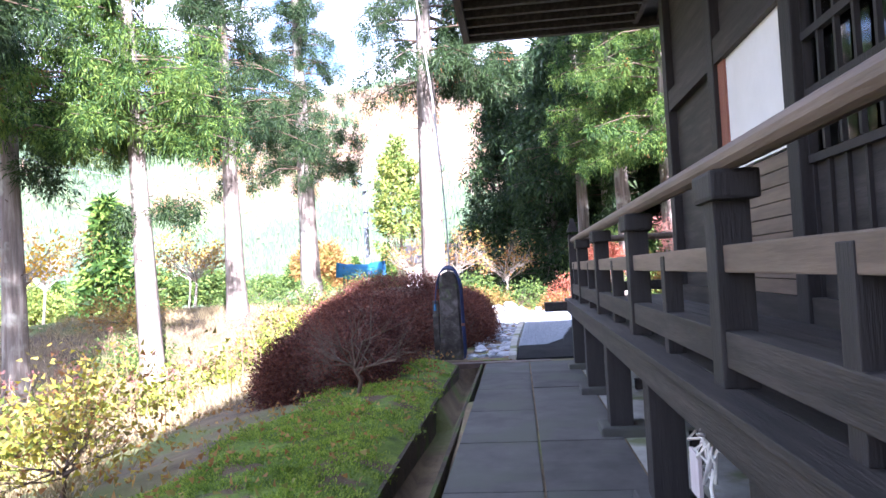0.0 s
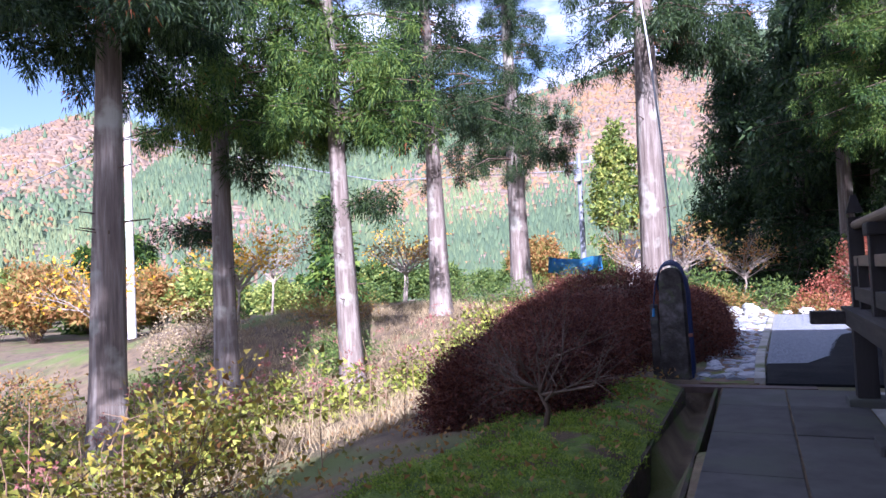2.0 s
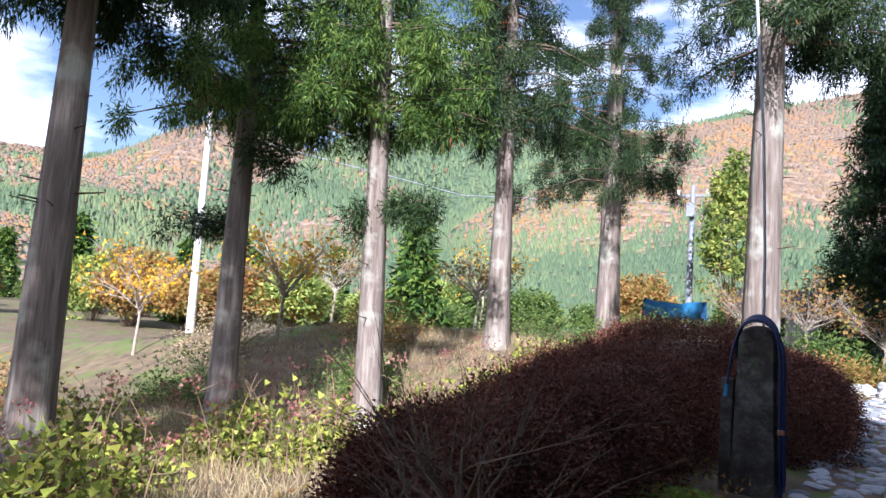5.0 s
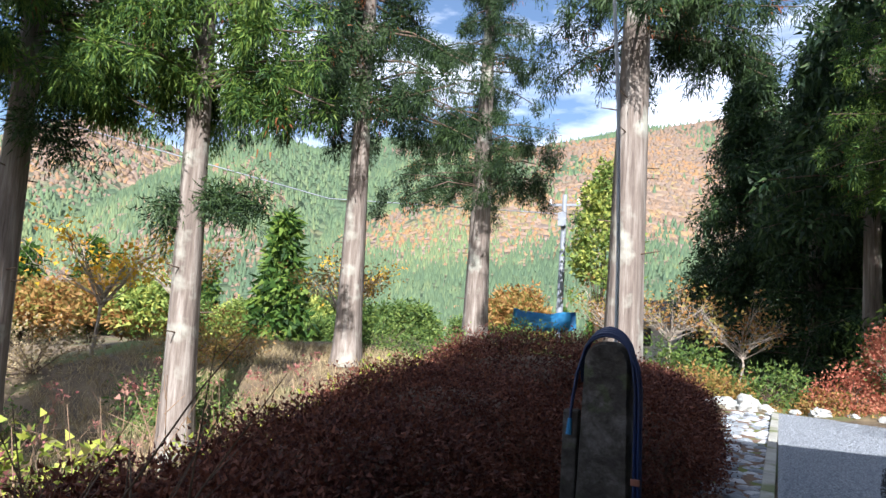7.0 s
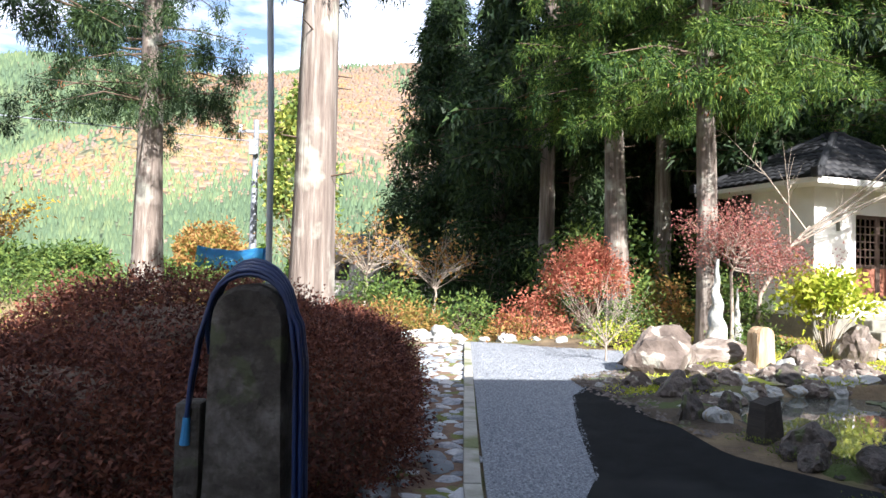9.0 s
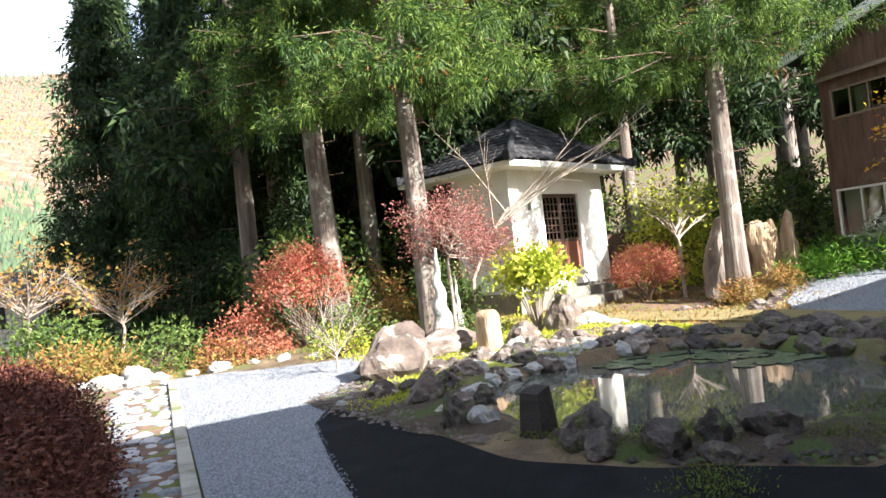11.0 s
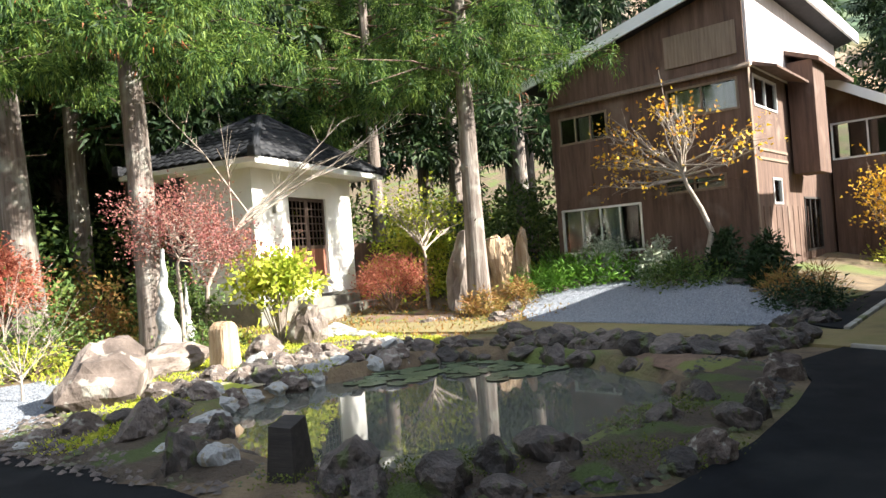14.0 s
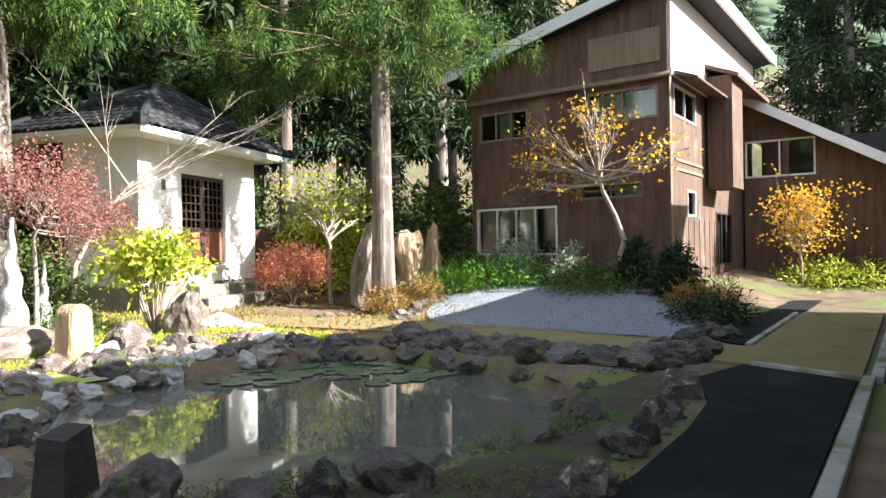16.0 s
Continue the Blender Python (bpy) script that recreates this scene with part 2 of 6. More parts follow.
M["grey_leaf"] = leafmat("variegated_leaves", [(0.2, 0.26, 0.16), (0.5, 0.52, 0.42)], 0.2)
M["rust"] = leafmat("rusty_fern", [(0.25, 0.12, 0.04), (0.4, 0.24, 0.08), (0.2, 0.2, 0.05)])
M["dry"] = leafmat("dry_grass_blades", [(0.25, 0.19, 0.1), (0.42, 0.34, 0.2)], 0.2)
M["lily"] = surf("lily_pad", [(0.06, 0.09, 0.05), (0.14, 0.18, 0.1)], 5, 0.35, 0.1, island=0.5)


def watermat():
    m, n, l = nt("pond_water")
    b = n["Principled BSDF"]
    b.inputs["Base Color"].default_value = (0.1, 0.105, 0.088, 1)
    b.inputs["Roughness"].default_value = 0.03
    b.inputs["IOR"].default_value = 1.33
    b.inputs["Specular IOR Level"].default_value = 0.9
    no = n.new("ShaderNodeTexNoise")
    no.inputs["Scale"].default_value = 2.0
    bp = n.new("ShaderNodeBump")
    bp.inputs["Strength"].default_value, bp.inputs["Distance"].default_value = 0.06, 0.01
    l.new(no.outputs[0], bp.inputs["Height"])
    l.new(bp.outputs[0], b.inputs["Normal"])
    return m


def glassmat():
    m, n, l = nt("window_glass")
    b = n["Principled BSDF"]
    g = n.new("ShaderNodeBsdfGlossy")
    g.inputs["Roughness"].default_value = 0.02
    t = n.new("ShaderNodeBsdfTransparent")
    t.inputs["Color"].default_value = (0.75, 0.8, 0.78, 1)
    f = n.new("ShaderNodeFresnel")
    f.inputs["IOR"].default_value = 1.6
    ms = n.new("ShaderNodeMixShader")
    l.new(f.outputs[0], ms.inputs[0])
    l.new(t.outputs[0], ms.inputs[1])
    l.new(g.outputs[0], ms.inputs[2])
    l.new(ms.outputs[0], n["Material Output"].inputs["Surface"])
    n.remove(b)
    return m


def hillmat():
    m, n, l = nt("hazy_wooded_hill")
    b = n["Principled BSDF"]
    tc = n.new("ShaderNodeTexCoord")
    big = n.new("ShaderNodeTexNoise")
    big.inputs["Scale"].default_value, big.inputs["Detail"].default_value = 0.008, 4
    l.new(tc.outputs["Object"], big.inputs["Vector"])
    step = n.new("ShaderNodeMapRange")
    step.inputs[1].default_value, step.inputs[2].default_value = 0.49, 0.53
    l.new(big.outputs[0], step.inputs[0])
    vo = n.new("ShaderNodeTexVoronoi")
    vo.inputs["Scale"].default_value = 0.22
    l.new(tc.outputs["Object"], vo.inputs["Vector"])
    ra = n.new("ShaderNodeValToRGB")
    rb = n.new("ShaderNodeValToRGB")
    # Autumn and conifer tones, greyed and blued to paint distance haze.
    for r, cs in ((ra, [(0.2, 0.155, 0.13), (0.23, 0.16, 0.11), (0.21, 0.165, 0.14), (0.25, 0.17, 0.09), (0.19, 0.17, 0.11)]), (rb, [(0.065, 0.1, 0.065), (0.08, 0.115, 0.07), (0.07, 0.105, 0.065), (0.1, 0.13, 0.075), (0.09, 0.12, 0.07)])):
        e = r.color_ramp.elements
        e[0].color, e[1].color = (*cs[0], 1), (*cs[-1], 1)
        for i in (1, 2, 3):
            e.new(i / 4).color = (*cs[i], 1)
        l.new(vo.outputs["Color"], r.inputs[0])
    mx = n.new("ShaderNodeMix")
    mx.data_type = "RGBA"
    l.new(step.outputs[0], mx.inputs[0])
    l.new(ra.outputs[0], mx.inputs[6])
    l.new(rb.outputs[0], mx.inputs[7])
    l.new(mx.outputs[2], b.inputs["Base Color"])
    b.inputs["Roughness"].default_value = 1.0
    b.inputs["Specular IOR Level"].default_value = 0.1
    bp = n.new("ShaderNodeBump")
    bp.inputs["Strength"].default_value, bp.inputs["Distance"].default_value = 0.9, 4.0
    bp.invert = True
    l.new(vo.outputs["Distance"], bp.inputs["Height"])
    l.new(bp.outputs[0], b.inputs["Normal"])
    return m


# Far crowns carry the same haze in their muted colours.
M["autumn_woods"] = surf("hazy_autumn_crowns", [(0.15, 0.118, 0.1), (0.185, 0.125, 0.085), (0.16, 0.13, 0.11), (0.24, 0.14, 0.07), (0.16, 0.15, 0.085)], 0.012, 1.0, 0.0, island=0.16, spec=0.1)
M["conifer_woods"] = surf("hazy_conifer_crowns", [(0.07, 0.108, 0.068), (0.095, 0.14, 0.078), (0.145, 0.18, 0.088)], 0.012, 1.0, 0.0, island=0.25, spec=0.1)
M["water"], M["glass"], M["hill"] = watermat(), glassmat(), hillmat()

# ---- mesh helpers ----
def mesh_np(name, verts, faces):
    """A mesh from an (n, 3) array and an (m, k) array of indices."""
    me = bpy.data.meshes.new(name)
    verts, faces = np.asarray(verts, np.float32), np.asarray(faces, np.int32)
    k = faces.shape[1]
    me.vertices.add(len(verts))
    me.vertices.foreach_set("co", verts.ravel())
    me.loops.add(faces.size)
    me.loops.foreach_set("vertex_index", faces.ravel())
    me.polygons.add(len(faces))
    me.polygons.foreach_set("loop_start", np.arange(0, faces.size, k, dtype=np.int32))
    me.update(calc_edges=True)
    me.validate()
    return me


def put_mesh(name, me, material, parent=None, label="", category="", group="", kind="", smooth=False):
    if material and not me.materials:
        me.materials.append(material)
    if smooth:
        me.polygons.foreach_set("use_smooth", [True] * len(me.polygons))
    ob = new(name, me)
    ob.parent = parent
    return tagged(ob, label, category, group, kind)


def part(name, bm, material, parent=None, label="", category="", group="", kind="", smooth=False):
    me = bpy.data.meshes.new(name)
    bm.normal_update()
    bm.to_mesh(me)
    bm.free()
    return put_mesh(name, me, material, parent, label, category, group, kind, smooth)


def empty(name, x=0, y=0, z=0, rz=0, label="", category="", group="", kind=""):
    ob = new(name)
    ob.empty_display_size = 0.2
    ob.matrix_basis = pose(x, y, z, 0, 0, rz)
    return tagged(ob, label, category, group, kind)


def add_box(bm, x0, y0, z0, x1, y1, z1, bevel=0.0):
    vs = [bm.verts.new((x, y, z)) for x in (x0, x1) for y in (y0, y1) for z in (z0, z1)]
    fs = [(0, 1, 3, 2), (4, 6, 7, 5), (0, 4, 5, 1), (2, 3, 7, 6), (0, 2, 6, 4), (1, 5, 7, 3)]
    faces = [bm.faces.new([vs[i] for i in f]) for f in fs]
    if bevel:
        es = list({e for f in faces for e in f.edges})
        bmesh.ops.bevel(bm, geom=es, offset=bevel, segments=2, affect="EDGES", profile=0.6)
    return vs


def box(x0, y0, z0, x1, y1, z1, bevel=0.0):
    bm = bmesh.new()
    add_box(bm, x0, y0, z0, x1, y1, z1, bevel)
    return bm


def prism(pts, z0, z1, bevel=0.0):
    """An upright prism over the plan polygon pts."""
    bm = bmesh.new()
    a = [bm.verts.new((x, y, z0)) for x, y in pts]
    b = [bm.verts.new((x, y, z1)) for x, y in pts]
    bm.faces.new(list(reversed(a)))
    top = bm.faces.new(b)
    k = len(pts)
    for i in range(k):
        bm.faces.new((a[i], a[(i + 1) % k], b[(i + 1) % k], b[i]))
    if bevel:
        bmesh.ops.bevel(bm, geom=list(top.edges), offset=bevel, segments=2, affect="EDGES")
    return bm


def solid(pts):
    """A hexahedron from 4 lower and 4 upper corners."""
    bm = bmesh.new()
    v = [bm.verts.new(p) for p in pts]
    for f in ((3, 2, 1, 0), (4, 5, 6, 7), (0, 1, 5, 4), (1, 2, 6, 5), (2, 3, 7, 6), (3, 0, 4, 7)):
        bm.faces.new([v[i] for i in f])
    return bm


def tube_arrays(pts, radii, sides=6):
    pts = [Vector(p) for p in pts]
    vs, fs = [], []
    for i, p in enumerate(pts):
        d = (pts[min(i + 1, len(pts) - 1)] - pts[max(i - 1, 0)]).normalized()
        u = d.cross(Vector((0.3, 0.9, 0.1))).normalized()
        w = d.cross(u)
        for s in range(sides):
            a = 2 * math.pi * s / sides
            vs.append(p + (u * math.cos(a) + w * math.sin(a)) * radii[i])
    for i in range(len(pts) - 1):
        for s in range(sides):
            a, b = i * sides + s, i * sides + (s + 1) % sides
            fs.append((a, b, b + sides, a + sides))
    return vs, fs


def tubes(name, runs, sides=6):
    V, F = [], []
    for pts, radii in runs:
        v, f = tube_arrays(pts, radii, sides)
        F += [tuple(i + len(V) for i in q) for q in f]
        V += [tuple(p) for p in v]
    return mesh_np(name, V, F)


def leaves(name, centres, dirs, length, width, rng, jitter=0.35):
    """Many small pointed leaves: one face each."""
    n = len(centres)
    d = dirs + rng.normal(0, jitter, (n, 3))
    d /= np.linalg.norm(d, axis=1)[:, None] + 1e-9
    s = np.cross(d, rng.normal(0, 1, (n, 3)))
    s /= np.linalg.norm(s, axis=1)[:, None] + 1e-9
    ln = (length * rng.uniform(0.6, 1.3, n))[:, None]
    wd = (width * rng.uniform(0.6, 1.3, n))[:, None]
    v = np.stack([centres - s * wd * 0.55, centres + s * wd * 0.55, centres + d * ln], 1).reshape(-1, 3)
    return mesh_np(name, v, np.arange(3 * n).reshape(-1, 3))


def rings(name, fn, rows, cols):
    """A closed round surface: fn(u, v) with u down the rows and v round."""
    V = [fn(i / (rows - 1), 2 * math.pi * j / cols) for i in range(rows) for j in range(cols)]
    F = [(i * cols + j, (i + 1) * cols + j, (i + 1) * cols + (j + 1) % cols, i * cols + (j + 1) % cols) for i in range(rows - 1) for j in range(cols)]
    return mesh_np(name, V, F)


def inside(p, poly):
    x, y = p
    r = False
    for i in range(len(poly)):
        (x0, y0), (x1, y1) = poly[i - 1], poly[i]
        if (y0 > y) != (y1 > y) and x < (x1 - x0) * (y - y0) / (y1 - y0) + x0:
            r = not r
    return r


def smooth(a, b, x):
    t = min(1, max(0, (x - a) / (b - a)))
    return t * t * (3 - 2 * t)


# ---- ground ----
POND = [(4.15, 16.3), (4.6, 16.95), (5.1, 17.2), (6.1, 17.2), (7.0, 17.15), (7.8, 16.8), (8.2, 16.0), (8.05, 14.7), (7.5, 13.55), (6.75, 13.0), (5.85, 12.8), (5.25, 12.95), (4.6, 13.25), (4.05, 13.5), (3.7, 14.05), (3.68, 15.0), (3.9, 15.7)]


def edge_dist(p):
    x, y = p
    best = 99
    for i in range(len(POND)):
        (x0, y0), (x1, y1) = POND[i - 1], POND[i]
        t = max(0, min(1, ((x - x0) * (x1 - x0) + (y - y0) * (y1 - y0)) / ((x1 - x0) ** 2 + (y1 - y0) ** 2)))
        best = min(best, math.hypot(x - x0 - t * (x1 - x0), y - y0 - t * (y1 - y0)))
    return best


def level(x, y):
    z = 0.0
    left = smooth(-0.6, -7.5, x)
    z += left * (-1.0 + 1.5 * smooth(14, 19.5, y) - 0.6 * smooth(24, 60, y))
    z -= smooth(-10, -30, x) * 2.0
    z += smooth(11.5, 16, x) * 0.42 * smooth(12.7, 15.5, y)
    z += smooth(17, 21, x) * 0.15
    z += smooth(20.5, 24, y) * 0.25 * smooth(1.8, 4, x)
    z += smooth(26, 70, y) * 3.0 * smooth(2, 30, x)
    z += smooth(26, 70, x) * 9.0
    rough = max(smooth(-0.4, -1.6, x), smooth(21.8, 23.5, y), smooth(17.0, 19.0, x))
    z += rough * 0.09 * noise.noise(Vector((x * 0.8, y * 0.8, 0)))
    if 2.5 < x < 9.5 and 11.8 < y < 19:
        d = edge_dist((x, y))
        if inside((x, y), POND):
            z -= 0.1 + 0.6 * smooth(0, 0.5, d)
        else:
            z += 0.06 * smooth(1.2, 0.3, d)
    return z


def ditch_x(y):
    return -0.1 + 0.036 * (y - 4.6)


def axis(fine0, fine1, step, far0, far1):
    a = list(np.arange(fine0, fine1 + 1e-6, step))
    s, v = step, fine1
    while v < far1:
        s *= 1.18
        v += s
        a.append(v)
    s, v = step, fine0
    while v > far0:
        s *= 1.18
        v -= s
        a.insert(0, v)
    return a


def ground():
    xs, ys = axis(-9, 18, 0.17, -900, 900), axis(-1, 23.5, 0.17, -900, 900)
    V = []
    for x in xs:
        for y in ys:
            z = level(x, y)
            if 0.27 > x > -0.75 and -6 < y < 10.75 and abs(x - ditch_x(y)) < 0.17:
                z -= 0.3
            V.append((x, y, z))
    k = len(ys)
    F = [(i * k + j, (i + 1) * k + j, (i + 1) * k + j + 1, i * k + j + 1) for i in range(len(xs) - 1) for j in range(k - 1)]
    put_mesh("ground", mesh_np("ground", V, F), M["earth"], kind="structure", smooth=True, label="brown earth and leaf litter with patches of moss")


ground()


def hill_z(x, y):
    r, a = math.hypot(x, y), math.atan2(y, x)
    n1 = noise.noise(Vector((x * 0.004, y * 0.004, 3.1)))
    n2 = noise.noise(Vector((x * 0.013, y * 0.013, 1.7)))
    top = 80 + 58 * smooth(0.1, 1.0, math.sin(a) + 0.35 * math.cos(a)) + 22 * n1
    right = smooth(-0.1, 0.6, math.cos(a))
    t = smooth(80 - 25 * right, 520 - 250 * right, r)
    spur = abs(math.sin(a * 7.5 + 2.4 * n1 + r * 0.004)) - 0.5
    return -6 + t * top + 16 * n2 * smooth(90, 250, r) + 20 * spur * smooth(110, 300, r) - 40 * smooth(560, 820, r)


def hills():
    V, cols, rows = [], 300, 60
    for i in range(rows):
        r = 75 * (11 ** (i / (rows - 1)))
        for j in range(cols):
            a = 2 * math.pi * j / cols
            x, y = r * math.cos(a), r * math.sin(a)
            z = hill_z(x, y)
            V.append((x, y, z))
    F = [(i * cols + j, i * cols + (j + 1) % cols, (i + 1) * cols + (j + 1) % cols, (i + 1) * cols + j) for i in range(rows - 1) for j in range(cols)]
    put_mesh("backdrop", mesh_np("hills", V, F), M["hill"], kind="structure", smooth=True, label="wooded mountain slopes in green and autumn colours")


hills()


def hill_woods():
    """The far woods: a pointed or rounded crown for each tree."""
    g = np.random.default_rng(15)
    sets = {"autumn_woods": ([], []), "conifer_woods": ([], [])}
    for k in range(78000):
        a = g.uniform(radians(40), radians(190))
        r = 85 * 6.2 ** (g.random() ** 0.72)
        x, y = r * math.cos(a), r * math.sin(a)
        patch = noise.noise(Vector((x * 0.008, y * 0.008, 9))) + 0.3 * noise.noise(Vector((x * 0.04, y * 0.04, 2)))
        green = patch + 0.12 * g.normal() > 0.04
        V, F = sets["conifer_woods" if green else "autumn_woods"]
        z, b = hill_z(x, y), len(V)
        w, h = (g.uniform(1.5, 2.4), g.uniform(6, 10)) if green else (g.uniform(2.0, 3.3), g.uniform(5, 8))
        prof = ((1.0, 0.12),) if green else ((0.85, 0.1), (0.72, 0.68))
        off = g.uniform(0, 1)
        w, h = w * (0.22 + r / 1250), h * (0.26 + r / 1300) * (1.0 if green else 0.62)
        for f, u in prof:
            for s_ in range(5):
                q = off + s_ * math.pi / 2.5
                m = w * f * g.uniform(0.55, 1.3)
                V.append((x + m * math.cos(q), y + m * math.sin(q), z - 1 + h * (u + g.uniform(-0.05, 0.05))))
        V.append((x, y, z - 1 + h))
        m = len(V) - 1 - b
        for s_ in range(5):
            n_ = (s_ + 1) % 5
            if m == 10:
                F += [(b + s_, b + n_, b + 5 + n_), (b + s_, b + 5 + n_, b + 5 + s_)]
            F += [(b + m - 5 + s_, b + m - 5 + n_, b + m)]
    for nm, (V, F) in sets.items():
        put_mesh(nm, mesh_np(nm, V, F), M[nm], kind="stuff", label="far wooded slopes of countless " + ("dark green conifers" if nm[0] == "c" else "bare and autumn-coloured trees"), smooth=True)


hill_woods()


def sheet(name, pts, z, material, label, thick=0.05):
    return part(name, prism(pts, z - thick, z), material, kind="structure", label=label)


def drape(name, pts, lift, material, label, step=0.16):
    """A thin sheet that follows the ground inside a plan polygon."""
    xs, ys = [p[0] for p in pts], [p[1] for p in pts]
    V, F, ids = [], [], {}

    def vid(i, j):
        if (i, j) not in ids:
            ids[i, j] = len(V)
            x, y = i * step, j * step
            V.append((x + 0.05 * noise.noise(Vector((x * 3, y * 3, 1))), y + 0.05 * noise.noise(Vector((x * 3, y * 3, 7))), level(x, y) + lift + 0.012 * noise.noise(Vector((x * 2, y * 2, 0)))))
        return ids[i, j]
    for i in range(int(min(xs) / step) - 1, int(max(xs) / step) + 2):
        for j in range(int(min(ys) / step) - 1, int(max(ys) / step) + 2):
            if inside(((i + 0.5) * step, (j + 0.5) * step), pts):
                F.append((vid(i, j), vid(i + 1, j), vid(i + 1, j + 1), vid(i, j + 1)))
    use = collections.Counter(q for f in F for q in f)
    for q, n_ in use.items():
        if n_ < 4:
            x, y, z = V[q]
            best = (9, x, y)
            for k in range(len(pts)):
                (x0, y0), (x1, y1) = pts[k - 1], pts[k]
                t = max(0, min(1, ((x - x0) * (x1 - x0) + (y - y0) * (y1 - y0)) / ((x1 - x0) ** 2 + (y1 - y0) ** 2)))
                px, py = x0 + t * (x1 - x0), y0 + t * (y1 - y0)
                best = min(best, (math.hypot(x - px, y - py), px, py))
            wob = 0.07 * noise.noise(Vector((x * 2.5, y * 2.5, 4)))
            V[q] = (best[1] + wob, best[2] - wob, level(best[1], best[2]) - 0.02)
    put_mesh(name, mesh_np(name, V, F), M[material], kind="structure", label=label, smooth=True)


BED = [(11.0, 13.4), (11.15, 17.6), (12.2, 18.5), (13.6, 19.3), (15.2, 18.6), (15.6, 17.0), (15.2, 15.6), (14.0, 14.3), (12.6, 13.3)]
STRIP = [(9.75, 13.25), (9.9, 17.1), (9.6, 16.7), (8.4, 13.5)]
sheet("gravel_path", [(0.89, 12.3), (1.57, 22.2), (2.6, 21.9), (4.6, 21.2), (4.3, 19.5), (3.5, 18.6), (3.2, 17.7), (2.75, 17.2), (2.3, 16.3), (2.0, 14.8), (1.75, 13.2), (1.42, 12.4)], 0.022, M["gravel"], "pale crushed gravel path beside the hedge")
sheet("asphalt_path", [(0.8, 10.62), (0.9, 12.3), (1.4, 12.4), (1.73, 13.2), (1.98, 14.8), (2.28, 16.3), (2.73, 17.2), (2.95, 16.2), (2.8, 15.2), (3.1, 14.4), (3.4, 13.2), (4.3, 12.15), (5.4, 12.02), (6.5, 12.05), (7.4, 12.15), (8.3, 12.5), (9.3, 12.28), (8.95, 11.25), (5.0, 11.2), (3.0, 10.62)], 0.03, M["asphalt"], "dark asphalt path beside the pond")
sheet("mossy_path", [(9.3, 12.3), (9.75, 14), (9.85, 16.5), (9.6, 18.5), (9.2, 20.6), (10.4, 21.6), (11.0, 19.5), (11.1, 17.4), (10.9, 15.0), (10.6, 12.45), (15.4, 12.55), (15.9, 11.35), (8.95, 11.22)], 0.036, M["straw"], "yellowish mossy path crossing the gravel")
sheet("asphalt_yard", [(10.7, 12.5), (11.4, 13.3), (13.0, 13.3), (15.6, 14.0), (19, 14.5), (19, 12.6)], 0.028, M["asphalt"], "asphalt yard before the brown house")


drape("gravel_bed", BED, 0.03, "gravel", "raked pale gravel bed beyond the path")
drape("gravel_strip", STRIP, 0.035, "gravel", "pale gravel between pond rocks and path")
drape("moss_bank", [(2.35, 17.7), (3.3, 18.3), (4.3, 17.4), (4.1, 16.5), (3.75, 15.9), (3.6, 15.0), (3.5, 14.3), (3.0, 14.5), (2.75, 15.4), (2.5, 16.6)], 0.035, "mossoil", "mossy brown bank at the pond corner")
drape("moss_edge", [(3.3, 14.2), (3.35, 13.2), (4.3, 12.2), (6.3, 12.1), (7.6, 12.3), (8.3, 12.7), (8.1, 13.6), (7.3, 13.3), (6.3, 12.8), (5.6, 12.8), (4.6, 12.95), (3.9, 13.5), (3.6, 14.4)], 0.04, "mossoil", "mossy brown bank between pond and asphalt")
drape("soil_patch", [(6.9, 13.0), (7.4, 13.4), (8.0, 14.2), (8.5, 13.4), (8.1, 12.8), (7.4, 12.7)], 0.055, "soil", "bare reddish soil at the pond bank")
# Sunlit brightness put into a pale ground colour; the stains are yellow moss.
M["sandy"] = surf("sun_paled_sandy_bank", [(0.24, 0.21, 0.14), (0.42, 0.38, 0.28)], 6, 0.95, 0.7, 40, stains=((0.3, 0.33, 0.05), 1.6, 0.48, 0.06), dist=0.03)
drape("sunny_bank", [(3.9, 16.9), (4.6, 17.2), (6.2, 17.4), (8.3, 17.3), (9.2, 18.4), (9.25, 20.2), (7.6, 20.1), (5.0, 19.6), (3.8, 18.7), (3.6, 17.9)], 0.035, "sandy", "sandy bank paled for sunlight, with yellow moss")
drape("far_soil", [(10.4, 20.2), (12.3, 19.9), (12.6, 21.4), (10.9, 22.2)], 0.04, "soil", "raked reddish soil bed")


def moss_carpet():
    """The soft bank of moss along the ditch."""
    V, F, nx, ny = [], [], 34, 90
    for i in range(nx):
        for j in range(ny):
            y = -4 + 14.4 * j / (ny - 1)
            u = i / (nx - 1)
            x = ditch_x(y) - 0.18 - u * (1.75 + 0.3 * noise.noise(Vector((y * 0.7, 0, 5))))
            h = 0.1 * math.sin(min(1, u * 4) * math.pi / 2) - 0.14 * smooth(0.75, 1, u) + 0.03 * noise.noise(Vector((x * 3, y * 3, 0)))
            V.append((x, y, level(x, y) + h))
    F = [(i * ny + j, i * ny + j + 1, (i + 1) * ny + j + 1, (i + 1) * ny + j) for i in range(nx - 1) for j in range(ny - 1)]
    put_mesh("moss_carpet", mesh_np("moss_carpet", V, F), M["moss"], kind="stuff", smooth=True, label="bright green moss bank beside the ditch")


